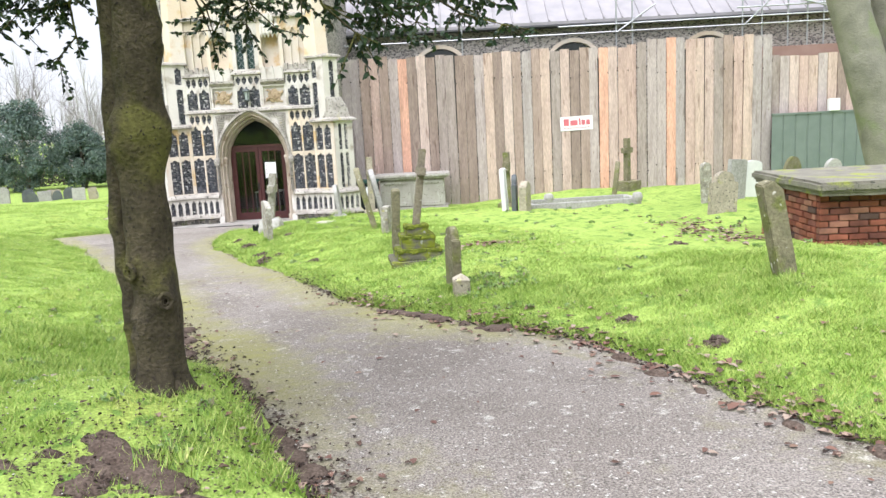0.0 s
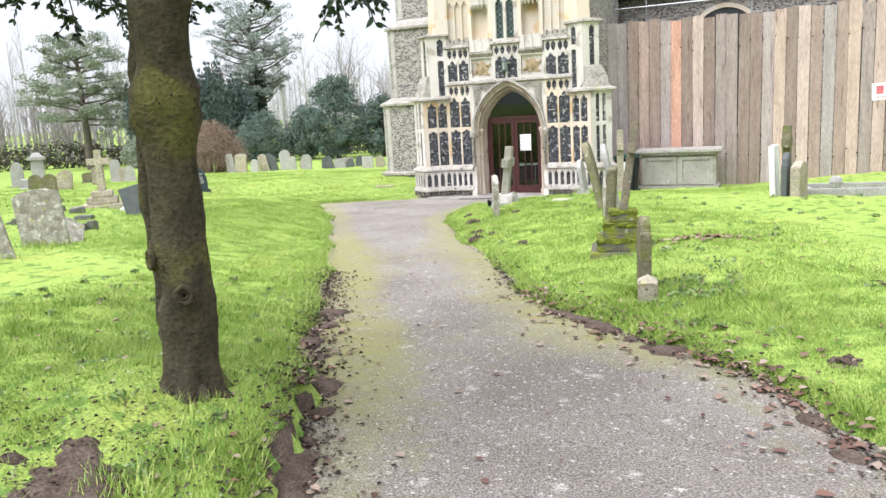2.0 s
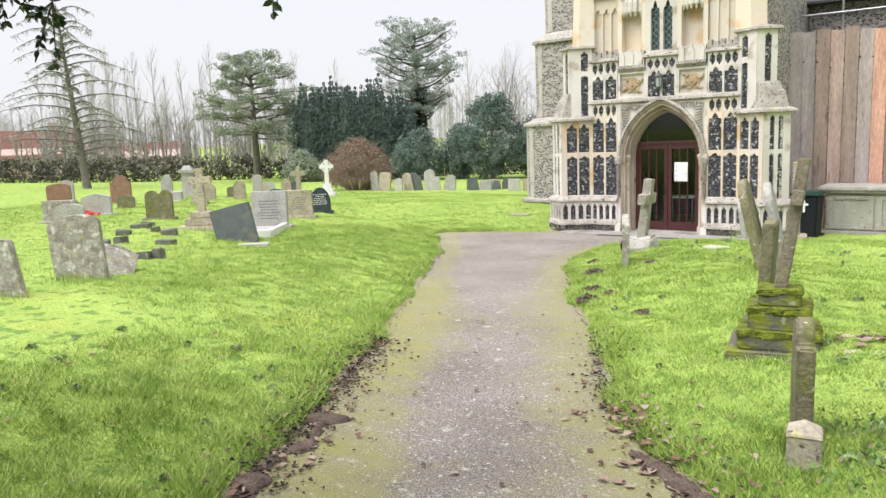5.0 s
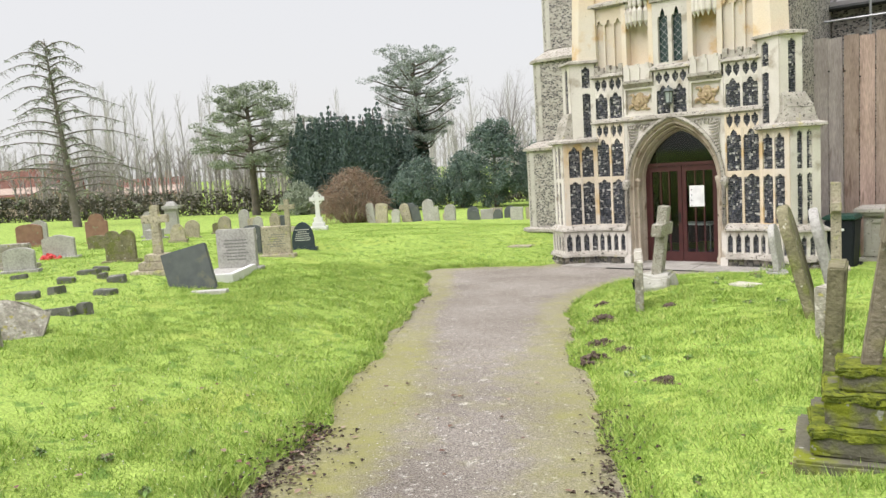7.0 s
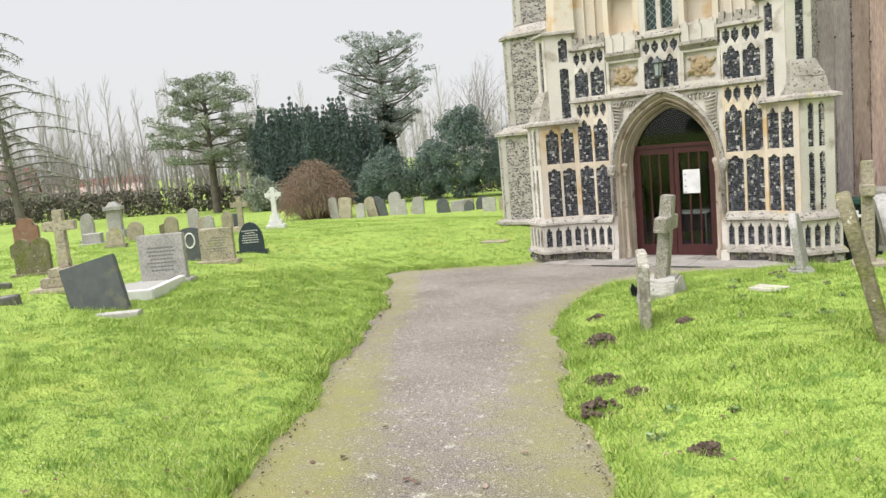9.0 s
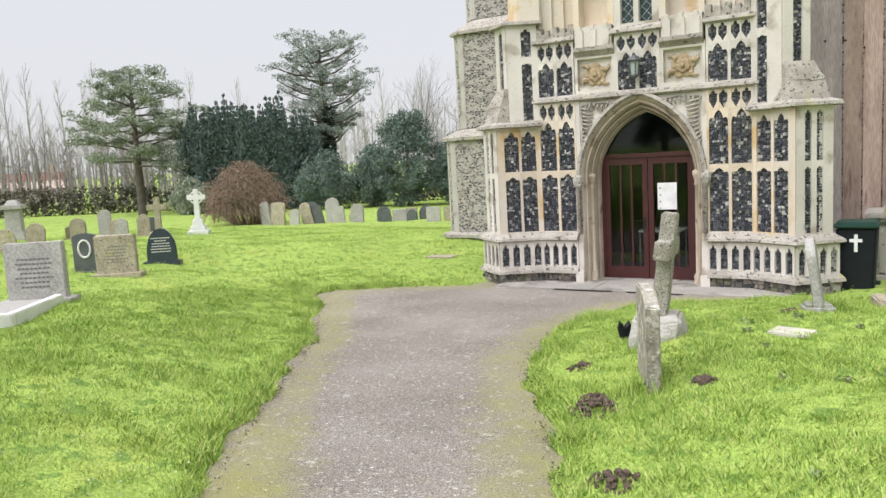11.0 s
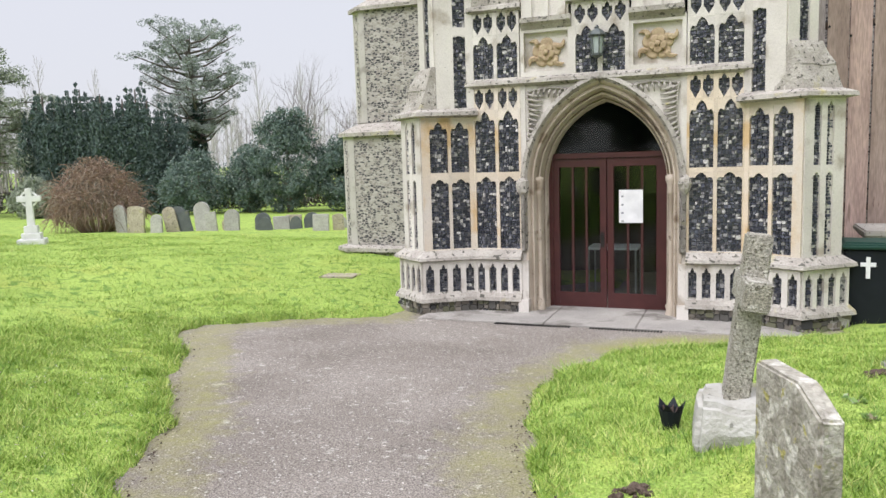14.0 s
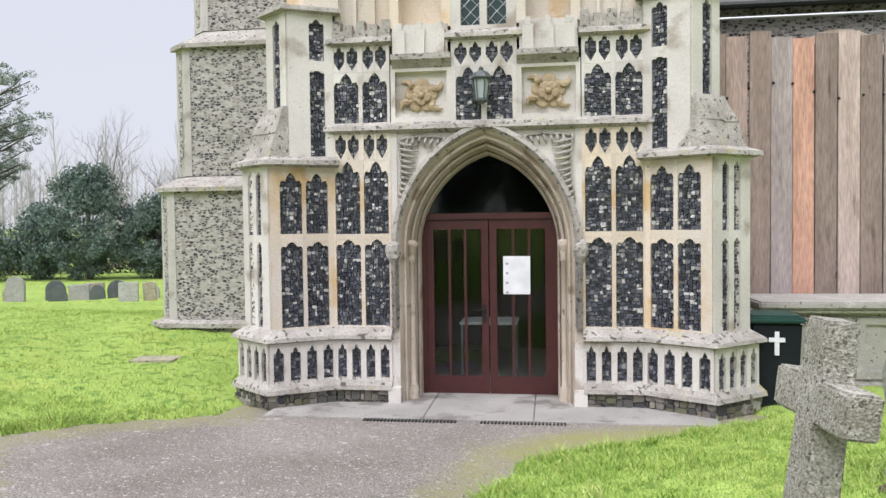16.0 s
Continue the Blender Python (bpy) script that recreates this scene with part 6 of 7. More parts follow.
man = thing("drain_cover", pose(-10.05, 23.4, ground_z(-10.05, 23.4) + 0.045, 0, 0, 5), "grey stone drain cover flush in the lawn", "drain cover")
bm = bmesh.new()
box(bm, -0.32, 0.32, -0.22, 0.22, -0.05, 0.02, None, 0.01)
part("cover", bm, M["stone_tan"], man)

# ---- trees ----
def mesh_from(name, co, faces, material, parent=None, label="", smooth=False):
    co = np.asarray(co, np.float32)
    faces = np.asarray(faces, np.int32)
    n = faces.shape[1]
    me = bpy.data.meshes.new(name)
    me.vertices.add(len(co))
    me.vertices.foreach_set("co", co.ravel())
    me.loops.add(faces.size)
    me.loops.foreach_set("vertex_index", faces.ravel())
    me.polygons.add(len(faces))
    me.polygons.foreach_set("loop_start", np.arange(0, faces.size, n, dtype=np.int32))
    me.update(calc_edges=True)
    me.materials.append(material)
    if smooth:
        me.polygons.foreach_set("use_smooth", np.ones(len(faces), bool))
    ob = new(name, me)
    if parent is not None:
        ob.parent = parent
    return tagged(ob, label)


def sticks(name, segs, material, parent, label="", sides=4):
    """Tapered prisms: (p0, p1, r0, r1)."""
    p0 = np.array([s[0] for s in segs], float)
    p1 = np.array([s[1] for s in segs], float)
    r0 = np.array([s[2] for s in segs])[:, None, None]
    r1 = np.array([s[3] for s in segs])[:, None, None]
    d = p1 - p0
    d /= np.linalg.norm(d, axis=1, keepdims=True) + 1e-9
    ref = np.where(np.abs(d[:, 2:3]) > 0.9, np.array([[1.0, 0, 0]]), np.array([[0, 0, 1.0]]))
    a = np.cross(d, ref)
    a /= np.linalg.norm(a, axis=1, keepdims=True) + 1e-9
    b = np.cross(d, a)
    ang = 2 * np.pi * np.arange(sides) / sides
    ring = a[:, None, :] * np.cos(ang)[None, :, None] + b[:, None, :] * np.sin(ang)[None, :, None]
    co = np.concatenate([p0[:, None, :] + ring * r0, p1[:, None, :] + ring * r1], 1).reshape(-1, 3)
    k = np.arange(sides)
    q = np.stack([k, (k + 1) % sides, (k + 1) % sides + sides, k + sides], 1)
    faces = (np.arange(len(segs))[:, None, None] * 2 * sides + q[None]).reshape(-1, 4)
    return mesh_from(name, co, faces, material, parent, label, True)


def branch(segs, p, d, length, r, depth, rg, spread3=0.6, up=0.15, shrink=0.68, kids=3, parts=3, tips=None):
    """A limb of a few bent pieces, with side shoots."""
    for i in range(parts):
        d2 = (d + Vector((rg.uniform(-1, 1), rg.uniform(-1, 1), rg.uniform(-1, 1))) * 0.16 + Vector((0, 0, up * 0.25))).normalized()
        q = p + d2 * (length / parts)
        ra, rb = r * (1 - 0.45 * i / parts), r * (1 - 0.45 * (i + 1) / parts)
        segs.append((tuple(p), tuple(q), ra, rb))
        if depth > 0:
            for _ in range(kids if i == parts - 1 else max(1, kids - 1)):
                side3 = Vector((rg.uniform(-1, 1), rg.uniform(-1, 1), rg.uniform(-0.4, 0.9))).normalized()
                nd = (d2 * (1 - spread3) + side3 * spread3 + Vector((0, 0, up))).normalized()
                branch(segs, q, nd, length * shrink * rg.uniform(0.7, 1.1), rb * 0.6, depth - 1, rg, spread3, up, shrink, kids, max(2, parts - 1), tips)
        p, d = q, d2
    if tips is not None and depth <= 0:
        tips.append(tuple(p))


def leaf_cloud(name, centres, radii, count, size, material, parent, seed, label="", flat3=1.0, droop=0.0):
    """Small leaf-like quads scattered in uneven clumps."""
    rg = np.random.default_rng(seed)
    centres, radii = np.asarray(centres, float), np.asarray(radii, float)
    k = rg.integers(0, len(centres), count)
    v = rg.normal(size=(count, 3))
    v /= np.linalg.norm(v, axis=1, keepdims=True)
    c = centres[k] + v * (radii[k] * rg.uniform(0.3, 1.0, count) ** 0.6)[:, None] * np.array([1, 1, flat3])
    a = rg.normal(size=(count, 3))
    a[:, 2] -= droop
    a /= np.linalg.norm(a, axis=1, keepdims=True)
    b = np.cross(a, rg.normal(size=(count, 3)))
    b /= np.linalg.norm(b, axis=1, keepdims=True)
    s = size * rg.uniform(0.6, 1.3, count)[:, None]
    co = np.stack([c - a * s, c + b * s * 0.45, c + a * s, c - b * s * 0.45], 1).reshape(-1, 3)
    return mesh_from(name, co, np.arange(count * 4).reshape(-1, 4), material, parent, label)


M["bark"] = mat("grey_bark", (0.20, 0.18, 0.16), (0.13, 0.115, 0.10), 4.0, 0.95, 0.8, 30.0)
M["twig"] = mat("pale_winter_twig", (0.34, 0.31, 0.30), (0.27, 0.245, 0.24), 4.0, 0.95, 0.2, 30.0)
# distance haze is put into this pale bark colour
M["misty"] = mat("haze_paled_bark", (0.46, 0.44, 0.43), (0.39, 0.37, 0.365), 0.3, 0.95, 0.0)
M["pinebark"] = mat("pine_bark", (0.17, 0.14, 0.12), (0.11, 0.10, 0.09), 3.0, 0.95, 0.8, 20.0)
# pine, cedar, yew and laurel tones are lightened to imitate haze over distance
M["pine"] = scatter_mat("haze_paled_pine_needles", [(0.31, 0.35, 0.31), (0.27, 0.32, 0.28), (0.35, 0.39, 0.34), (0.23, 0.27, 0.24)], 0.8)
M["cedar"] = scatter_mat("haze_paled_cedar_needles", [(0.31, 0.35, 0.26), (0.27, 0.31, 0.23), (0.35, 0.38, 0.29), (0.22, 0.26, 0.20)], 0.8)
M["yew"] = scatter_mat("haze_paled_yew_needles", [(0.10, 0.145, 0.13), (0.115, 0.165, 0.145), (0.08, 0.12, 0.11), (0.14, 0.18, 0.16)], 0.8)
M["laurel"] = scatter_mat("haze_paled_evergreen_leaf", [(0.12, 0.175, 0.15), (0.15, 0.205, 0.17), (0.10, 0.145, 0.125), (0.19, 0.235, 0.195)], 0.9)
M["ivy"] = scatter_mat("ivy_leaf", [(0.03, 0.06, 0.045), (0.045, 0.08, 0.055), (0.02, 0.045, 0.035)], 0.6)
M["brownbush"] = scatter_mat("dry_brown_twigs", [(0.26, 0.17, 0.12), (0.32, 0.23, 0.16), (0.20, 0.14, 0.11), (0.36, 0.29, 0.22)], 0.9)
M["hedge"] = scatter_mat("winter_hedge", [(0.10, 0.10, 0.08), (0.14, 0.12, 0.10), (0.08, 0.085, 0.06), (0.17, 0.15, 0.12)], 0.9)


def tree_root(name, x, y, label, z=None):
    return thing(name, pose(x, y, (ground_z(x, y) if z is None else z) - 0.05), label, "tree")


# tall pine with ivy-clad trunk
rg = random.Random(21)
t = tree_root("pine_tree", -37.0, 55.2, "tall Scots pine with layered grey-green crown and ivy-clad trunk")
segs, cs, rs = [], [], []
H = 11.6
for i in range(10):
    segs.append(((0.25 * math.sin(i * 0.5), 0, H * i / 10.5), (0.25 * math.sin((i + 1) * 0.5), 0, H * (i + 1) / 10.5), 0.36 - 0.028 * i, 0.36 - 0.028 * (i + 1)))
for i in range(58):
    z = 4.4 + 7.0 * (i / 58)
    reach = float(np.interp(z, [4.4, 5.5, 6.6, 8.2, 9.6, 10.6, 11.4], [2.2, 3.2, 3.9, 4.1, 3.7, 3.0, 1.9])) * rg.uniform(0.55, 1.05)
    a = i * 2.4 + rg.uniform(-0.3, 0.3)
    p = Vector((0.25 * math.sin(z / H * 5), 0, z))
    e = p + Vector((math.cos(a) * reach, math.sin(a) * reach, rg.uniform(0.0, 1.5)))
    mid = (p + e) / 2 + Vector((0, 0, -0.25))
    segs += [(tuple(p), tuple(mid), 0.09, 0.06), (tuple(mid), tuple(e), 0.06, 0.025)]
    for q in range(7):
        f3 = rg.uniform(0.35, 1.08)
        c = p.lerp(e, f3) + Vector((rg.uniform(-0.6, 0.6), rg.uniform(-0.6, 0.6), rg.uniform(-0.1, 0.6)))
        cs.append(tuple(c))
        rs.append(rg.uniform(0.25, 0.6))
sticks("trunk", segs, M["pinebark"], t, "dark trunk and limbs", 6)["kind"] = "stuff"
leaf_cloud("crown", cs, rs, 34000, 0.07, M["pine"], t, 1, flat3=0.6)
leaf_cloud("ivy", [(0.1 * math.sin(z), 0, z) for z in np.arange(0.5, 7.0, 0.325)], [0.75] * 20, 9000, 0.10, M["ivy"], t, 2, "dark ivy round the trunk")

# broad cedar-like pine
t = tree_root("pine_tree", -45.1, 44.6, "broad old pine with spreading olive crown")
segs, cs, rs = [], [], []
for i in range(8):
    segs.append(((0, 0, i * 1.05), (0, 0, (i + 1) * 1.05), 0.34 - 0.03 * i, 0.34 - 0.03 * (i + 1)))
for i in range(40):
    z = 3.4 + 5.6 * i / 40
    a = i * 2.4
    reach = 4.7 * math.sin(min(1.0, (9.9 - z) / 4.2) * 1.57) * rg.uniform(0.6, 1.05)
    p = Vector((0, 0, z))
    e = p + Vector((math.cos(a) * reach, math.sin(a) * reach, rg.uniform(-0.4, 1.1)))
    segs += [(tuple(p), tuple(e), 0.08, 0.02)]
    for q in range(6):
        c = p.lerp(e, rg.uniform(0.45, 1.08)) + Vector((rg.uniform(-0.6, 0.6), rg.uniform(-0.6, 0.6), rg.uniform(0, 0.35)))
        cs.append(tuple(c))
        rs.append(rg.uniform(0.35, 0.7))
for i in range(46):
    a, rr = rg.uniform(0, 6.28), rg.uniform(0.8, 4.2)
    cs.append((2.6 + math.cos(a) * rr * 0.6, 1.8 + math.sin(a) * rr * 0.5, rg.uniform(2.2, 6.8)))
    rs.append(0.65)
sticks("trunk", segs, M["pinebark"], t, "dark trunk and limbs", 6)["kind"] = "stuff"
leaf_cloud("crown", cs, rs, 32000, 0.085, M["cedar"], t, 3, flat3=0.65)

# clump of upright yews
for k in range(13):
    q = k / 12
    x, y = -41.0 + 6.0 * q + rg.uniform(-0.25, 0.25), 45.2 + 4.2 * q + rg.uniform(-0.8, 0.8)
    h = 7.7 + 0.5 * math.sin(k * 2.1) + 0.3 * math.sin(k * 5.3) - (1.0 if k == 12 else 0) - (0.5 if k in (0, 6) else 0)
    t = tree_root("yew_tree", x, y, "dark green upright yew in a dense clump")
    t["group"] = "upright yews"
    cs, rs = [], []
    for j in range(26):
        # upright spires that make up the crown
        a, rr = rg.uniform(0, 6.28), 1.15 * math.sqrt(rg.random())
        top = h * rg.uniform(0.72, 1.0) * (1 - 0.10 * rr)
        for z in np.arange(0.2, top, 0.42):
            cs.append((math.cos(a) * rr * (0.9 + 0.2 * z / h), math.sin(a) * rr * (0.9 + 0.2 * z / h), z))
            rs.append(0.44 * (1 - 0.8 * max(0, z / top - 0.72) / 0.28))
    sticks("trunk", [((0, 0, 0), (0, 0, h * 0.9), 0.25, 0.05)], M["pinebark"], t)
    leaf_cloud("crown", cs, rs, 13000, 0.09, M["yew"], t, 30 + k, flat3=1.3, droop=1.5)

# evergreen shrubs under the pine
for x, y, r, h, seed in ((-25.9, 48.2, 2.5, 6.2, 1), (-22.9, 49.3, 1.9, 4.3, 2), (-31.4, 47.6, 2.2, 3.7, 3), (-21.0, 50.2, 1.4, 3.0, 4), (-28.8, 48.6, 1.6, 3.9, 5), (-38.5, 43.0, 1.4, 2.3, 6)):
    t = tree_root("evergreen_bush", x, y, "dense dark evergreen shrub at the churchyard edge")
    cs, rs = [], []
    for j in range(150):
        v = Vector((rg.gauss(0, 1), rg.gauss(0, 1), rg.gauss(0, 1))).normalized() * rg.uniform(0.55, 1.0)
        z = h * 0.5 + v.z * h * 0.47
        k = r * (1.0 if z < h * 0.45 else 1 - 0.9 * (z / h - 0.45)) * rg.uniform(0.85, 1.1)
        cs.append((v.x * k, v.y * k, z))
        rs.append(rg.uniform(0.3, 0.62))
    sticks("trunk", [((0, 0, 0), (0, 0, h * 0.7), 0.2, 0.06)], M["pinebark"], t)
    leaf_cloud("crown", cs, rs, 26000 if seed < 3 else 13000, 0.075, M["cedar"] if seed == 6 else M["laurel"], t, 60 + seed)

# brown clipped-looking bush
t = tree_root("brown_bush", -23.5, 31.7, "domed leafless bush of tangled red-brown twigs")
t["category"] = "bush"
t.matrix_world = t.matrix_world @ Matrix.Diagonal((0.84, 0.84, 0.84, 1))
segs = []
for k in range(1700):
    a, el = rg.uniform(0, 6.28), math.asin(rg.uniform(-0.1, 1))
    v = Vector((math.cos(a) * math.cos(el), math.sin(a) * math.cos(el), math.sin(el)))
    p = Vector((v.x * 1.75, v.y * 1.75, 0.9 + v.z * 2.0)) * rg.uniform(0.75, 1.0)
    d = (v * 0.4 + Vector((rg.uniform(-1, 1), rg.uniform(-1, 1), rg.uniform(-1.2, 0.4)))).normalized() * rg.uniform(0.4, 0.9)
    mid = p + d * 0.5 + Vector((0, 0, 0.08))
    segs += [(tuple(p), tuple(mid), 0.011, 0.009), (tuple(mid), tuple(p + d + Vector((0, 0, -0.14))), 0.009, 0.005)]
for k in range(120):
    a = rg.uniform(0, 6.28)
    segs.append(((math.cos(a) * 0.5, math.sin(a) * 0.5, 0), (math.cos(a) * 1.6, math.sin(a) * 1.6, rg.uniform(0.8, 2.0)), 0.03, 0.012))
sticks("crown", segs, M["brownbush"], t, sides=3)
leaf_cloud("dry_leaves", [(math.cos(a) * 1.1 * k, math.sin(a) * 1.1 * k, z) for a in np.arange(0, 6.28, 0.5) for k, z in ((1.25, 0.7), (1.2, 1.5), (0.8, 2.3), (0.3, 2.7))], [0.45] * 52, 5200, 0.045, M["brownbush"], t, 5)

# gaunt, nearly bare conifer
t = tree_root("bare_conifer", -43.8, 29.8, "gaunt larch-like conifer with drooping bare limbs")
segs, cs, rs = [], [], []
for i in range(10):
    segs.append(((-0.14 * i, 0, i * 1.12), (-0.14 * (i + 1), 0, (i + 1) * 1.12), 0.3 - 0.028 * i, 0.3 - 0.028 * (i + 1)))
for i in range(60):
    z = 1.8 + 9.2 * i / 60
    a = i * 2.4 + rg.uniform(-0.3, 0.3)
    reach = (1.5 + 6.2 * (1 - z / 11.4)) * rg.choice((0.35, 0.6, 0.8, 1.0, 1.1))
    p = Vector((-0.125 * z, 0, z))
    last = p
    for q in range(1, 6):
        e = p + Vector((math.cos(a) * reach * q / 5, math.sin(a) * reach * q / 5, 0.35 * math.sin(q / 5 * 3.6) - 0.5 * (q / 5) ** 2 * (1 - z / 11)))
        segs.append((tuple(last), tuple(e), 0.06 - 0.009 * q, 0.05 - 0.009 * q))
        for w in range(5):
            g = last.lerp(e, rg.random())
            segs.append((tuple(g), tuple(g + Vector((rg.uniform(-0.35, 0.35), rg.uniform(-0.35, 0.35), rg.uniform(-0.4, 0.02)))), 0.014, 0.006))
            cs.append(tuple(g + Vector((0, 0, -0.08))))
            rs.append(0.2)
        last = e
sticks("trunk", segs, M["bark"], t, "grey trunk and limbs")
leaf_cloud("needles", cs, rs, 5000, 0.07, M["cedar"], t, 77, flat3=0.4)

# bare trees
def bare_tree(x, y, h, seed, label, slim=False, depth=4):
    rg3 = random.Random(seed)
    t3 = tree_root("bare_tree", x, y, label)
    sg = []
    if slim:
        top = Vector((rg3.uniform(-0.6, 0.6), rg3.uniform(-0.6, 0.6), h))
        for i in range(8):
            sg.append((tuple(top * (i / 8)), tuple(top * ((i + 1) / 8)), 0.16 * (1 - i / 9), 0.16 * (1 - (i + 1) / 9)))
        for i in range(26):
            k3 = 0.15 + 0.80 * i / 26
            a = rg3.uniform(0, 6.28)
            branch(sg, top * k3, Vector((math.cos(a) * 0.45, math.sin(a) * 0.45, 0.9)).normalized(), h * 0.26 * (1.2 - k3), 0.028, 1, rg3, 0.35, 0.35, 0.6, 2, 3)
    else:
        branch(sg, Vector((0, 0, 0)), Vector((0, 0, 1)), h * 0.36, h * 0.022, depth, rg3, 0.5, 0.18, 0.66, 3, 3)
    stem = sg[:8] if slim else [q for q in sg if q[2] > h * 0.012]
    rest = sg[8:] if slim else [q for q in sg if q[2] <= h * 0.012]
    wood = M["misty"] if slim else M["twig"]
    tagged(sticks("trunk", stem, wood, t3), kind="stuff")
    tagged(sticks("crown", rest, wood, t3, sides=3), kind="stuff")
    return t3


bare_tree(-31.3, 60.0, 12.0, 5, "leafless spreading tree behind the tower")
bare_tree(-26.5, 58.0, 9.0, 15, "leafless spreading tree behind the tower")
bare_tree(-60.0, 56.0, 9.5, 6, "leafless tree behind the hedge")
bare_tree(-66.0, 46.0, 8.0, 16, "leafless tree behind the hedge")
bare_tree(-20.3, 52.0, 9.5, 8, "leafless tree beside evergreen shrubs")
for k in range(24):
    q = k / 23
    o = bare_tree(-82 + 22 * q + rg.uniform(-1, 1), 48 + 16 * q + rg.uniform(-3, 3), rg.uniform(10, 14), 100 + k, "slim leafless poplar behind the hedge", True)
    o["group"] = "bare poplars"
for k in range(9):
    o = bare_tree(-62 + 4.5 * k, 76 + rg.uniform(-3, 3), rg.uniform(10.5, 14), 200 + k, "distant slim leafless tree", True)
    o["group"] = "distant bare trees"

# woods that close the distance, haze painted into their colour, and greenery behind the start of the walk
def far_wood(x0, y0, x1, y1, h, count, seed, material, label):
    rg3 = random.Random(seed)
    sg = []
    for k in range(count):
        q = rg3.random()
        x, y = x0 + (x1 - x0) * q + rg3.uniform(-4, 4), y0 + (y1 - y0) * q + rg3.uniform(-4, 4)
        z, hh = ground_z(x, y), h * rg3.uniform(0.6, 1.1)
        top = (x + rg3.uniform(-0.6, 0.6), y + rg3.uniform(-0.6, 0.6), z + hh)
        sg.append(((x, y, z - 0.3), top, 0.13, 0.03))
        for i in range(16):
            k3 = rg3.uniform(0.12, 0.97)
            p = (x + (top[0] - x) * k3, y + (top[1] - y) * k3, z + hh * k3)
            a, ln = rg3.uniform(0, 6.28), hh * rg3.uniform(0.08, 0.24)
            sg.append((p, (p[0] + math.cos(a) * ln * 0.6, p[1] + math.sin(a) * ln * 0.6, p[2] + ln * 0.7), 0.05, 0.015))
    return tagged(sticks("far_wood", sg, material, None, sides=3), label, "woods", kind="stuff")


far_wood(-150, 60, -75, 110, 11, 330, 1, M["misty"], "leafless woods beyond the fields, haze put into their colour")
far_wood(-80, 100, 10, 118, 11, 330, 2, M["misty"], "leafless woods beyond the fields, haze put into their colour")
far_wood(-84, 46, -52, 62, 6, 150, 3, M["twig"], "leafless scrub behind the hedge")
for k in range(9):
    x, y = -16 + 4.6 * k, -16 - 2.5 * math.sin(k * 1.3)
    t = tree_root("evergreen_tree", x, y, "dense dark evergreen closing the churchyard behind the path")
    cs, rs = [], []
    for j in range(70):
        v = Vector((rg.gauss(0, 1), rg.gauss(0, 1), rg.gauss(0, 1))).normalized() * rg.uniform(0.4, 1.0)
        cs.append((v.x * 2.7, v.y * 2.4, 4.4 + v.z * 4.2))
        rs.append(0.9)
    sticks("trunk", [((0, 0, 0), (0, 0, 7), 0.25, 0.08)], M["pinebark"], t)
    leaf_cloud("crown", cs, rs, 2600, 0.34, M["laurel"], t, 300 + k)

# boundary hedges
def hedge(x0, y0, x1, y1, h, seed, count):
    L3 = math.hypot(x1 - x0, y1 - y0)
    ob = thing("hedge", pose(x0, y0, ground_z(x0, y0)), "leafless brown boundary hedge", "hedge")
    rg3 = random.Random(seed)
    cs3, rs3 = [], []
    for i in range(int(L3 / 0.35)):
        k = i * 0.35 / L3
        x, y = (x1 - x0) * k, (y1 - y0) * k
        zb = ground_z(x0 + x, y0 + y) - ground_z(x0, y0)
        for z in np.arange(0.2, h, 0.4):
            cs3.append((x + rg3.uniform(-0.3, 0.3), y + rg3.uniform(-0.3, 0.3), zb + z * rg3.uniform(0.85, 1.1)))
            rs3.append(0.42)
    o3 = leaf_cloud("foliage", cs3, rs3, count, 0.13, M["hedge"], ob, seed)
    return ob


hedge(-75, 30, -48, 49, 1.9, 3, 16000)
hedge(-48, 49, -20, 56, 1.8, 4, 12000)
hedge(-20, 56, -4, 60, 2.4, 5, 8000)

# houses beyond the hedge
def house(x, y, w, d3, h, ridge, yaw, label, wallm, roofm):
    ob = thing("house", pose(x, y, ground_z(x, y) - 0.3, 0, 0, yaw), label, "house")
    bm = bmesh.new()
    outline(bm, [(-d3 / 2, 0), (d3 / 2, 0), (d3 / 2, h), (0, ridge - 0.1), (-d3 / 2, h)], -w / 2, w / 2, pose(0, 0, 0, 0, 0, 90))
    part("wall", bm, wallm, ob)
    bm = bmesh.new()
    for s in (-1, 1):
        vs3 = [bm.verts.new(p) for p in ((-w / 2 - 0.3, s * (d3 / 2 + 0.35), h - 0.3), (w / 2 + 0.3, s * (d3 / 2 + 0.35), h - 0.3), (w / 2 + 0.3, 0, ridge), (-w / 2 - 0.3, 0, ridge))]
        bm.faces.new(vs3)
    bmesh.ops.solidify(bm, geom=bm.faces[:], thickness=0.15)
    part("roof", bm, roofm, ob)
    bm = bmesh.new()
    box(bm, w * 0.3, w * 0.3 + 0.8, -0.3, 0.3, ridge - 0.8, ridge + 0.9)
    part("chimney", bm, wallm, ob)
    for k in range(3):
        wx = -w * 0.35 + k * w * 0.32
        bm = bmesh.new()
        box(bm, wx, wx + 1.2, -d3 / 2 - 0.04, -d3 / 2 + 0.05, h * 0.45, h * 0.45 + 1.1)
        win3 = part("window", bm, M["white"], ob)
        bm = bmesh.new()
        box(bm, wx + 0.08, wx + 1.12, -d3 / 2 - 0.05, -d3 / 2 - 0.042, h * 0.45 + 0.08, h * 0.45 + 1.02)
        part("pane", bm, M["dark"], win3)
    return ob


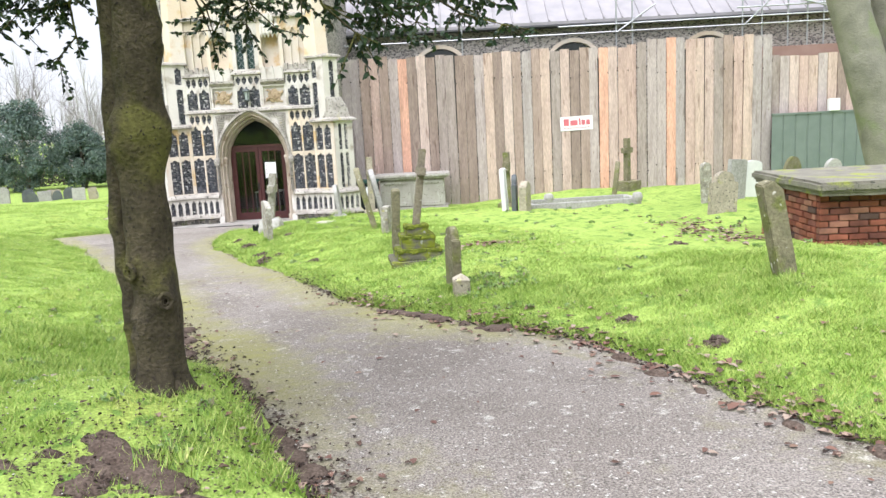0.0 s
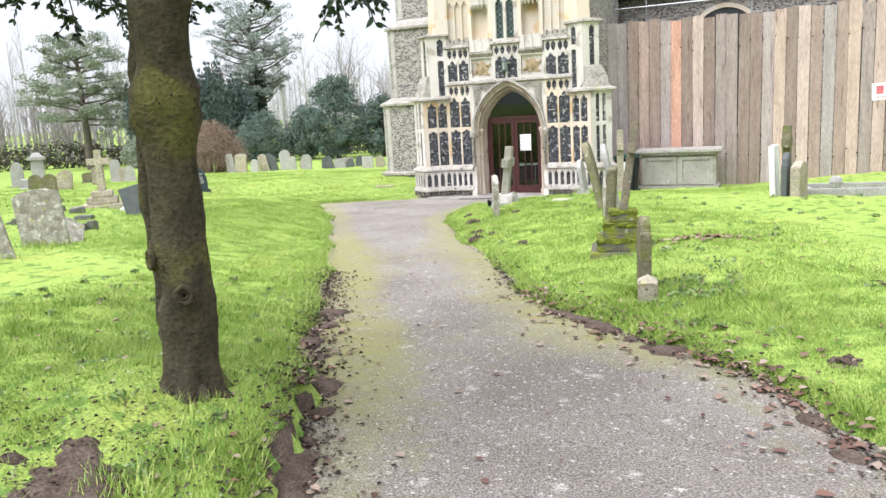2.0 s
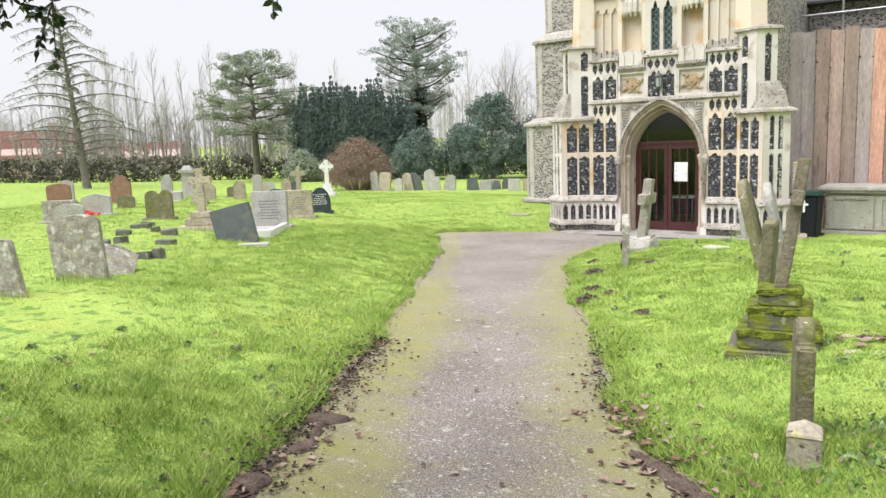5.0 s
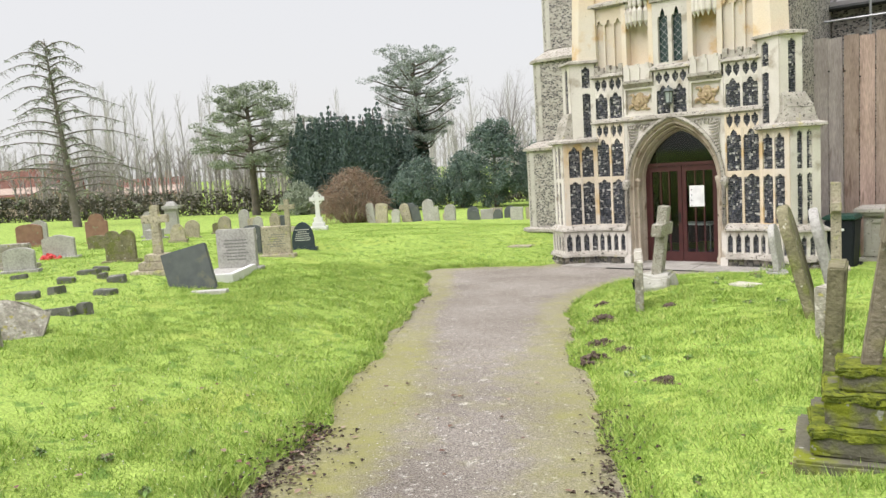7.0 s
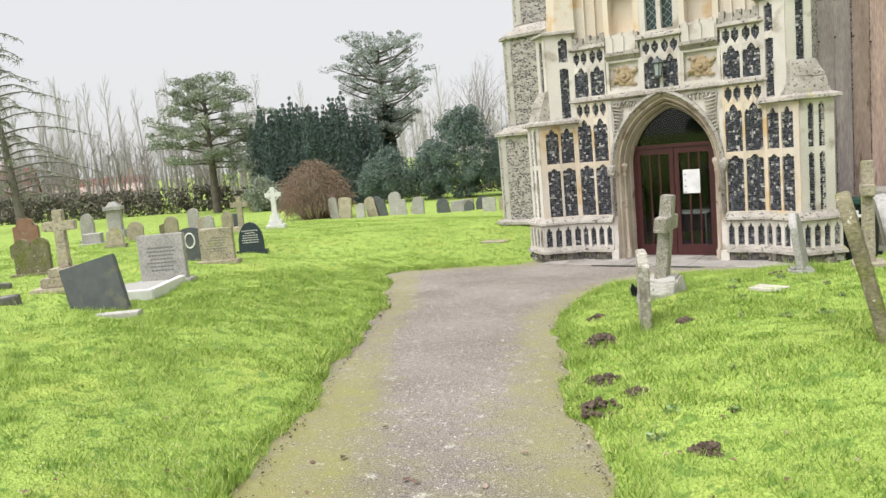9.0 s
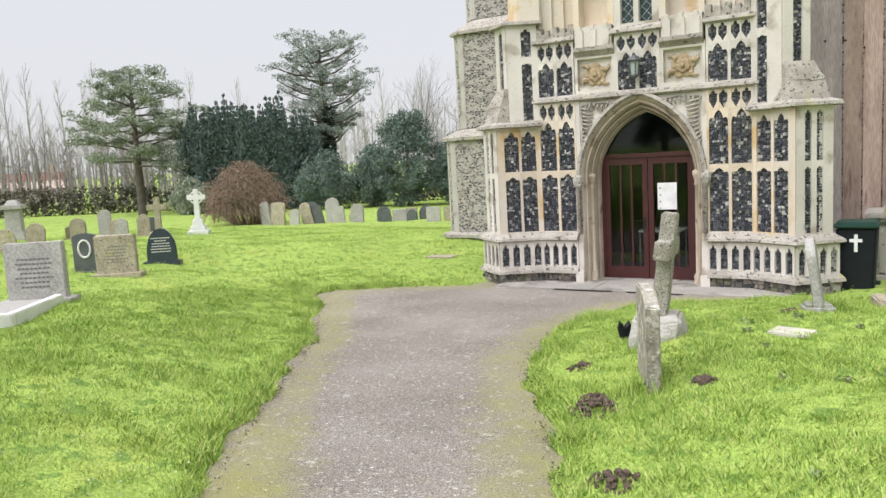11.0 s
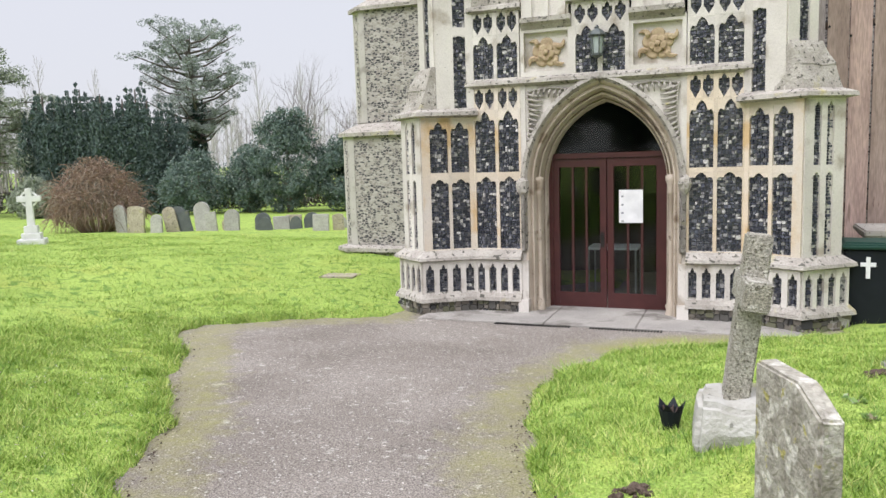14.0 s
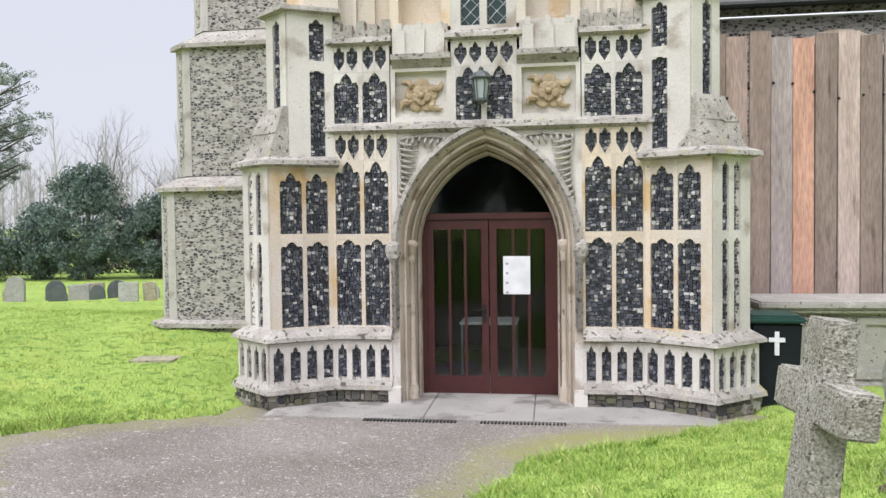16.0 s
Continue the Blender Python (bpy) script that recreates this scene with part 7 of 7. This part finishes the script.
M["redroof"] = mat("red_clay_tiles", (0.36, 0.19, 0.15), (0.28, 0.15, 0.12), 3.0, 0.9, 0.3, 12.0)
M["redwall"] = mat("pale_brick_wall", (0.46, 0.36, 0.31), (0.38, 0.29, 0.25), 3.0, 0.9, 0.2, 12.0)
house(-99, 52, 16, 8, 3.0, 6.0, 55, "brick house with red tiled roof beyond the hedge", M["redwall"], M["redroof"])
house(-96, 68, 12, 7, 2.2, 4.2, 50, "low brick house with red tiled roof beyond the hedge", M["redwall"], M["redroof"])

# ---- the two near trees ----
M["holly_bark"] = mat("smooth_mossy_bark", (0.040, 0.033, 0.020), (0.090, 0.074, 0.046), 6.0, 0.9, 1.0, 45.0, c3=(0.105, 0.100, 0.030), s3=2.6, t3=0.50, c4=(0.03, 0.025, 0.02), s4=45.0, t4=0.62, fine=(35.0, 0.3))
hx, hy = -1.75, 4.40
holly = thing("holly_tree", pose(hx, hy, ground_z(hx, hy) - 0.03), "holly tree with knotted mossy trunk and drooping glossy leaves", "tree")


def trunk_mesh(h, r0, r1, bend, knots, flare, sides=26, rings=70, seed=0.0):
    bm = bmesh.new()
    rows3 = []
    for j in range(rings):
        k = j / (rings - 1)
        z = -0.1 + h * k
        cx, cy = bend(z)
        row = []
        for i in range(sides):
            a = 2 * math.pi * i / sides
            r = r0 + (r1 - r0) * k + flare * math.exp(-max(z, 0) / 0.10) * (0.7 + 0.5 * math.sin(a * 5 + 1))
            r += 0.012 * noise.noise((math.cos(a) * 1.5, math.sin(a) * 1.5, z * 2.5 + seed)) + 0.006 * noise.noise((math.cos(a) * 5, math.sin(a) * 5, z * 7 + seed))
            for ka, kz, kr, kh in knots:
                da = (a - ka + math.pi) % (2 * math.pi) - math.pi
                q = (da * r / kr) ** 2 + ((z - kz) / kr) ** 2
                r += kh * math.exp(-q) - kh * 1.1 * math.exp(-q * 9)
            row.append(bm.verts.new((cx + r * math.cos(a), cy + r * math.sin(a), z)))
        rows3.append(row)
    for a, b in zip(rows3, rows3[1:]):
        for i in range(sides):
            bm.faces.new((a[i], a[(i + 1) % sides], b[(i + 1) % sides], b[i]))
    bm.faces.new(rows3[-1])
    return bm


knots = [(-0.95, 0.62, 0.075, 0.055), (-2.1, 0.80, 0.085, 0.06), (-2.5, 0.46, 0.11, 0.06), (-2.5, 1.56, 0.13, 0.09), (0.6, 1.57, 0.13, 0.075), (-0.9, 1.50, 0.16, 0.02), (0.7, 1.05, 0.10, 0.025), (-1.4, 1.15, 0.05, 0.018), (-2.3, 1.95, 0.12, 0.03), (0.4, 2.1, 0.12, 0.035), (-0.8, 1.85, 0.06, 0.02), (0.9, 0.5, 0.12, 0.02)]
part("trunk", trunk_mesh(4.2, 0.126, 0.118, lambda z: (0.036 * z + 0.022 * math.sin(z * 3.2 + 0.6), 0.005 * z + 0.02 * math.sin(z * 1.7)), knots, 0.12, 34, 110), M["holly_bark"], holly, "dark knotted trunk", True)
part("stem", trunk_mesh(4.0, 0.060, 0.090, lambda z: (-0.135 + 0.036 * z + 0.022 * math.sin(z * 3.1 + 1), 0.02 + 0.02 * math.sin(z * 1.3)), [(-2.4, 1.1, 0.08, 0.03), (-1.5, 1.75, 0.08, 0.03), (2.8, 0.8, 0.07, 0.03), (-2.6, 0.5, 0.09, 0.03)], 0.05, 18, 60, 3.0), M["holly_bark"], holly, "second stem grown into the trunk", True)
for ka, kz in ((-0.95, 0.62), (-2.1, 0.80)):
    bm = bmesh.new()
    for rr, tt in ((0.036, 0.016), (0.018, 0.008)):
        pts = [(math.cos(q) * rr, 0, math.sin(q) * rr * 1.2) for q in np.linspace(0, 2 * math.pi, 15)]
        tube(bm, pts, [tt] * 15, 6, False)
    bmesh.ops.transform(bm, matrix=Matrix.Translation((0.036 * kz + 0.017 + 0.172 * math.cos(ka), 0.012 + 0.172 * math.sin(ka), kz)) @ pose(0, 0, 0, 0, 0, math.degrees(ka) + 90), verts=bm.verts)
    part("knot", bm, M["holly_bark"], holly, "ringed branch scar on the trunk", True)
rg = random.Random(3)
bm = bmesh.new()
for k in range(9):
    a = k * 0.7 + 0.2
    tube(bm, [(0.12 * math.cos(a), 0.12 * math.sin(a), 0.10), (0.20 * math.cos(a), 0.20 * math.sin(a), 0.0), (0.30 * math.cos(a + 0.2), 0.30 * math.sin(a + 0.2), -0.10)], [0.05, 0.035, 0.02], 7)
roughen(bm, 0.02, 9)
part("root", bm, M["holly_bark"], holly, "surface roots", True)
limbs, leaves = [], []
LEAF = np.array([(0, 0), (0.25, 0.25), (0.58, 0.23), (1.0, 0), (0.58, -0.23), (0.25, -0.25)])
low_leaf = 1.80 - ground_z(hx, hy)


def add_leaf(p, d, size):
    if p.z < low_leaf + rg.uniform(-0.04, 0.10):
        return
    side3 = Vector((rg.uniform(-1, 1), rg.uniform(-1, 1), rg.uniform(-0.4, 0.4)))
    s3 = d.cross(side3)
    if s3.length < 1e-3:
        return
    s3.normalize()
    n3 = d.cross(s3)
    leaves.append([tuple(p + d * (u * size) + s3 * (v * size) + n3 * (abs(v) * size * 0.3)) for u, v in LEAF])


for k in range(70):
    a = k * 2.399 + rg.uniform(-0.2, 0.2)
    reach = rg.uniform(1.5, 2.7)
    if abs((a + 1.2 + math.pi) % (2 * math.pi) - math.pi) < 0.5:
        continue
    z0 = rg.uniform(2.6, 3.4)
    # tips droop lowest over the lawn and the path's start
    front = 0.5 - 0.5 * math.sin(a)
    zt = rg.uniform(1.86, 2.32) + 0.35 * (1 - front)
    reach *= 1 - 0.15 * front
    p0 = Vector((0.036 * z0, 0, z0))
    e = Vector((math.cos(a) * reach, math.sin(a) * reach * 0.85, zt))
    prev = p0
    n3 = 9
    for i in range(1, n3 + 1):
        q = i / n3
        cur = p0.lerp(e, q) + Vector((0, 0, 0.2 * math.sin(q * math.pi))) + Vector((rg.uniform(-1, 1), rg.uniform(-1, 1), rg.uniform(-1, 1))) * 0.05
        limbs.append((tuple(prev), tuple(cur), 0.03 * (1.1 - q) + 0.004, 0.03 * (1.1 - q - 0.1) + 0.004))
        if q > 0.3:
            for w in range(4):
                d = ((cur - prev).normalized() * 0.6 + Vector((rg.uniform(-1, 1), rg.uniform(-1, 1), rg.uniform(-0.5, 0.45)))).normalized()
                ln = rg.uniform(0.14, 0.34)
                tip = cur + d * ln
                if tip.z < low_leaf + 0.03:
                    continue
                limbs.append((tuple(cur), tuple(tip), 0.005, 0.002))
                for g in range(15):
                    f3 = rg.uniform(0.15, 1.0)
                    add_leaf(cur.lerp(tip, f3), (d * 0.5 + Vector((rg.uniform(-1, 1), rg.uniform(-1, 1), rg.uniform(-0.9, 0.3)))).normalized(), rg.uniform(0.036, 0.060))
        prev = cur
sticks("limb", limbs, M["holly_bark"], holly, "thin dark boughs", 5)
M["holly_leaf"] = scatter_mat("glossy_holly_leaf", [(0.018, 0.040, 0.016), (0.028, 0.058, 0.022), (0.05, 0.085, 0.03), (0.014, 0.030, 0.014), (0.022, 0.05, 0.02)], 0.35)
co = np.array(leaves, float).reshape(-1, 3)
n_l = len(leaves)
idx = np.arange(n_l)[:, None, None] * 6 + np.array([[0, 1, 2, 3], [0, 3, 4, 5]])[None]
crown = mesh_from("foliage", co, idx.reshape(-1, 4), M["holly_leaf"], holly, "dark glossy pointed leaves")
crown["kind"] = "stuff"

M["grey_bark2"] = mat("grey_green_bark", (0.27, 0.26, 0.21), (0.18, 0.175, 0.14), 3.0, 0.95, 1.0, 24.0, c3=(0.20, 0.22, 0.13), s3=2.0, t3=0.52)
lime_tree = thing("lime_tree", pose(8.25, 13.6, ground_z(8.25, 13.6) - 0.05), "forked grey-green tree trunk behind the brick tomb", "tree")
for name, m3, h3, ra, rb, b3 in (("trunk", pose(0, 0, 0), 6.5, 0.42, 0.26, lambda z: (-0.23 * z - 0.014 * z * z, 0.02 * z)), ("stem", pose(0.35, 0.25, 0), 6.5, 0.38, 0.25, lambda z: (-0.13 * z, 0.03 * z))):
    o = part(name, trunk_mesh(h3, ra, rb, b3, [(-1.6, 1.2, 0.3, 0.05), (-2.4, 2.4, 0.3, 0.06)], 0.25, 20, 40, 4.0), M["grey_bark2"], lime_tree, "", True)
    o.matrix_local = m3
sg = []
rg = random.Random(8)
for k in range(10):
    a = k * 0.63
    branch(sg, Vector((-1.9 + 0.15 * k, 0.2, 4.6 + 0.18 * k)), Vector((math.cos(a), math.sin(a), 0.7)).normalized(), 2.2, 0.09, 3, rg, 0.5, 0.15, 0.62, 3, 3)
sticks("limb", sg, M["grey_bark2"], lime_tree)

# ---- grass, soil, leaf litter ----
rg = np.random.default_rng(5)


def blades(count, x0, x1, y0, y1, h0, h1, near, seed):
    rg3 = np.random.default_rng(seed)
    x, y = rg3.uniform(x0, x1, count), rg3.uniform(y0, y1, count)
    d = path_distance(x, y) + ragged(x, y)
    keep = (d > 0.03) & (d < near) & ~((np.hypot(x - hx, y - hy) < 0.55) & (rg3.random(count) < 0.75))
    keep &= ~((holly_soil(x, y) > 0.62) & (rg3.random(count) < 0.9))
    keep &= ~((y > 20.7) & (x > -8.0) & (x < -2.2))
    keep &= rg3.random(count) > smooth(near * 0.45, near, d)
    keep &= rg3.random(count) < np.minimum(np.minimum(smooth(x0, x0 + 1.5, x), smooth(x1, x1 - 1.5, x)), np.minimum(smooth(y0, y0 + 1.0, y) + (y0 < 3), smooth(y1, y1 - 1.0, y)))
    x, y, d = x[keep], y[keep], d[keep]
    n = len(x)
    z = lawn_z(x, y, np.maximum(d, 0)) + 0.055 * smooth(0, 0.16, d)
    a = rg3.uniform(0, 2 * np.pi, n)
    patch = 0.85 + 0.35 * np.sin(x * 2.1 + 1.3 * np.sin(y * 1.7)) * np.sin(y * 2.6) + 0.45 * np.sin(x * 7.3 + 1.9 * np.sin(y * 5.1)) * np.sin(y * 8.2 + 1.4 * np.sin(x * 4.4))
    h = rg3.uniform(h0, h1, n) * np.clip(patch, 0.3, 1.7)
    w = rg3.uniform(0.0022, 0.0042, n) * (1 + 0.4 * (y > 12))
    lean = rg3.uniform(0.3, 1.6, n) * h
    la = rg3.uniform(0, 2 * np.pi, n)
    bx, by = np.cos(a) * w, np.sin(a) * w
    co = np.stack([np.stack([x - bx, y - by, z - 0.01], 1), np.stack([x + bx, y + by, z - 0.01], 1), np.stack([x + np.cos(la) * lean, y + np.sin(la) * lean, z + h], 1)], 1).reshape(-1, 3)
    ob = mesh_from("grass", co, np.arange(n * 3).reshape(-1, 3), M["blade"])
    return tagged(ob, "short bright green lawn grass", "grass", kind="stuff")


blades(700000, -5.5, 5.5, 2.0, 9.0, 0.020, 0.060, 5.0, 1)
blades(900000, -11.5, 2.5, 8.0, 21.0, 0.018, 0.052, 4.6, 2)
blades(200000, -26, -7, 8, 30, 0.03, 0.07, 30.0, 3)
blades(420000, -11.0, 3.2, 2.2, 20.5, 0.05, 0.10, 0.36, 4)


def litter(name, count, pick, size, material, label, category, seed, flat3=0.35):
    """Curled dead leaves lying about."""
    rg3 = np.random.default_rng(seed)
    x, y = pick(rg3, count)
    d = path_distance(x, y) + ragged(x, y)
    z = np.where(d < 0, base_z(x, y) + 0.012, lawn_z(x, y, np.maximum(d, 0)) + 0.055 * smooth(0, 0.16, d) + 0.02)
    n = len(x)
    a = rg3.uniform(0, 2 * np.pi, n)
    s = size * rg3.uniform(0.5, 1.3, n)
    out = []
    for k in range(n):
        c3, s3 = math.cos(a[k]), math.sin(a[k])
        curl = rg3.uniform(0.1, flat3 + 0.25) * s[k]
        for u, v, w in ((-1, 0, 0), (-0.4, 0.55, 1), (0.3, 0.62, 0.9), (1, 0, 0.3), (0.3, -0.6, 1.1), (-0.4, -0.5, 0.5)):
            v *= 0.8 + 0.4 * rg3.random()
            out.append((x[k] + (u * c3 - v * s3) * s[k], y[k] + (u * s3 + v * c3) * s[k], z[k] + w * curl))
    idx3 = np.arange(n)[:, None, None] * 6 + np.array([[0, 1, 2, 3], [0, 3, 4, 5]])[None]
    return tagged(mesh_from(name, np.array(out), idx3.reshape(-1, 4), material), label, category, kind="stuff")


def along(edge, spread0, spread1):
    e = np.array(edge)

    def pick(rg3, count):
        seg = np.hypot(*np.diff(e, axis=0).T)
        k = rg3.choice(len(seg), count, p=seg / seg.sum())
        q = rg3.random(count)
        p = e[k] + (e[k + 1] - e[k]) * q[:, None]
        nrm = np.stack([-(e[k + 1] - e[k])[:, 1], (e[k + 1] - e[k])[:, 0]], 1) / seg[k][:, None]
        off = rg3.uniform(spread0, spread1, count) * np.abs(rg3.normal(0, 0.6, count))
        return (p + nrm * off[:, None]).T
    return pick


M["deadleaf"] = scatter_mat("dead_leaf", [(0.22, 0.14, 0.10), (0.30, 0.21, 0.16), (0.16, 0.09, 0.07), (0.36, 0.28, 0.22), (0.10, 0.06, 0.045), (0.20, 0.11, 0.08)], 0.8)
M["crumb"] = scatter_mat("soil_crumb", [(0.05, 0.035, 0.028), (0.075, 0.05, 0.04), (0.035, 0.025, 0.02), (0.11, 0.085, 0.07)], 0.95)
litter("leaf_litter", 560, along([(2.9, 1.6), (1.95, 4.45), (1.0, 6.5), (-0.2, 7.5), (-1.2, 8.7)], -0.75, 0.55), 0.036, M["deadleaf"], "curled dead brown leaves along the path edge", "leaf litter", 1)
litter("leaf_litter", 260, along([(-0.3, 2.4), (-0.69, 3.5), (-1.3, 4.7), (-2.5, 6.8), (-3.9, 9.5)], -0.5, 0.3), 0.03, M["deadleaf"], "dark dead leaves along the path edge", "leaf litter", 2)
litter("leaf_litter", 420, lambda g, c: (g.uniform(-5.5, 4.5, c), g.uniform(2.2, 12, c)), 0.026, M["deadleaf"], "scattered dead leaves on path and lawn", "leaf litter", 3)
litter("leaf_litter", 60, lambda g, c: (g.normal(0.55, 0.32, c), g.normal(10.12, 0.13, c)), 0.045, M["deadleaf"], "dead leaves caught between old grave kerbs", "leaf litter", 14)
litter("leaf_litter", 260, lambda g, c: (g.normal(3.85, 0.28, c), g.normal(10.9, 0.85, c)), 0.045, M["deadleaf"], "heap of fallen brown leaves on the lawn", "leaf litter", 4)
litter("soil_crumbs", 3200, along([(-0.3, 2.2), (-0.69, 3.5), (-1.3, 4.7), (-2.5, 6.8), (-3.9, 9.5)], -0.42, 0.30), 0.016, M["crumb"], "dark soil crumbs along the path edge", "soil", 5, 0.9)
litter("soil_crumbs", 1500, along([(2.9, 1.8), (1.95, 4.45), (1.0, 6.5), (-0.2, 7.5), (-1.2, 8.7), (-2.2, 10.75)], -0.3, 0.25), 0.016, M["crumb"], "dark soil crumbs along the path edge", "soil", 6, 0.9)
litter("soil_crumbs", 1500, lambda g, c: (g.normal(-1.55, 0.42, c), g.normal(3.35, 0.45, c)), 0.011, M["crumb"], "bare dark soil under the holly tree", "soil", 7, 0.9)
litter("soil_crumbs", 350, along(EDGE_L[7:12], -0.15, 0.1), 0.010, M["crumb"], "dark soil crumbs along the path edge", "soil", 8, 0.9)
litter("soil_crumbs", 450, along(EDGE_R[4:12][::-1], -0.12, 0.12), 0.010, M["crumb"], "dark soil crumbs along the path edge", "soil", 9, 0.9)
litter("path_grit", 5000, lambda g, c: (lambda k: (-1.7 - (k - 5) * 0.56 + g.uniform(-1.6, 1.6, c), k))(g.uniform(2.5, 20.0, c)), 0.007, scatter_mat("pale_grit", [(0.50, 0.48, 0.44), (0.36, 0.34, 0.31), (0.62, 0.60, 0.56), (0.18, 0.16, 0.14)], 0.9), "loose pale grit on the tarmac", "grit", 10, 0.5)

# tufts of long grass at the foot of stones and the tree
tufts = [(-3.42, 14.45, 0.22, 0.17, 260), (-3.75, 15.75, 0.25, 0.10, 260), (-2.33, 17.62, 0.26, 0.20, 420), (0.14, 8.25, 0.2, 0.11, 220), (-0.36, 10.0, 0.42, 0.09, 420), (3.16, 6.85, 0.2, 0.13, 260), (-10.0, 12.85, 0.4, 0.10, 300), (-7.45, 7.55, 0.35, 0.12, 320), (-7.9, 8.7, 0.35, 0.14, 420), (-1.22, 13.6, 0.3, 0.12, 300), (hx + 0.42, hy - 0.45, 0.22, 0.10, 260), (hx + 0.35, hy - 0.85, 0.20, 0.11, 380), (-8.0, 20.6, 0.4, 0.09, 200), (-2.5, 21.0, 0.35, 0.13, 260), (-0.9, 12.5, 0.25, 0.11, 220), (-0.75, 11.25, 0.22, 0.10, 220)]
rg3 = np.random.default_rng(44)
tx, ty, th = (np.concatenate([f(q) for q in tufts]) for f in (lambda q: rg3.normal(q[0], q[2] * 0.5, q[4]), lambda q: rg3.normal(q[1], q[2] * 0.5, q[4]), lambda q: rg3.uniform(0.4, 1.1, q[4]) * q[3]))
td = path_distance(tx, ty) + ragged(tx, ty)
tx, ty, th, td = (v[td > 0.04] for v in (tx, ty, th, td))
tz = lawn_z(tx, ty, td) + 0.04 * smooth(0, 0.22, td)
ta, tl = rg3.uniform(0, 6.28, len(tx)), rg3.uniform(0.2, 0.9, len(tx)) * th
tw = rg3.uniform(0.003, 0.006, len(tx))
co = np.stack([np.stack([tx - np.sin(ta) * tw, ty + np.cos(ta) * tw, tz], 1), np.stack([tx + np.sin(ta) * tw, ty - np.cos(ta) * tw, tz], 1), np.stack([tx + np.cos(ta) * tl, ty + np.sin(ta) * tl, tz + th], 1)], 1).reshape(-1, 3)
tagged(mesh_from("grass_tufts", co, np.arange(len(co)).reshape(-1, 3), M["blade"]), "long grass tufts round the feet of stones", "grass", kind="stuff")
# low weeds in the lawn
M["weed"] = scatter_mat("weed_leaf", [(0.17, 0.29, 0.07), (0.22, 0.34, 0.10), (0.13, 0.22, 0.06), (0.30, 0.38, 0.20), (0.21, 0.19, 0.11)], 0.6)
rg = random.Random(61)
spots = [(rg.gauss(0.62, 0.28), rg.gauss(8.45, 0.45), 0.10) for k in range(34)] + [(x, y, rg.uniform(0.04, 0.08)) for x, y in ((rg.uniform(-3.5, 5.0), rg.uniform(3.5, 17)) for k in range(120)) if path_distance(x, y) > 0.25] + [(rg.uniform(-5.5, -2.4), rg.uniform(3.5, 8.5), rg.uniform(0.03, 0.06)) for k in range(40)]
spots = [q for q in spots if path_distance(q[0], q[1]) > 0.15]
leaf_cloud("weeds", [(x, y, ground_z(x, y) + 0.075) for x, y, r in spots], [r for x, y, r in spots], 4200, 0.024, M["weed"], None, 62, flat3=0.35)
tagged(bpy.data.objects["weeds"], "low broad-leaved weeds scattered in the lawn", "weeds", kind="stuff")

# molehills
for x, y, r, h in ((-3.63, 14.07, 0.20, 0.11), (-4.08, 15.15, 0.14, 0.07), (-2.95, 14.55, 0.11, 0.06), (-3.12, 12.85, 0.19, 0.08), (-2.9, 12.2, 0.17, 0.10), (-3.7, 14.3, 0.14, 0.06), (-2.0, 11.6, 0.12, 0.05), (-2.6, 17.3, 0.12, 0.05), (-2.75, 12.55, 0.12, 0.07), (2.05, 5.6, 0.11, 0.07), (1.6, 6.5, 0.11, 0.06), (3.0, 9.6, 0.13, 0.06)):
    mh = thing("molehill", pose(x, y, ground_z(x, y) + 0.03), "small heap of fresh dark molehill soil", "molehill", "molehills")
    bm = bmesh.new()
    for k in range(70):
        q, a = random.random() ** 0.6, random.uniform(0, 6.28)
        bmesh.ops.create_icosphere(bm, subdivisions=1, radius=random.uniform(0.010, 0.024) * (1 + r), matrix=Matrix.Translation((math.cos(a) * q * r, math.sin(a) * q * r, h * (1 - q * q) * random.uniform(0.6, 1.0))))
    roughen(bm, 0.012, 25, x)
    part("mound", bm, M["soil"], mh)
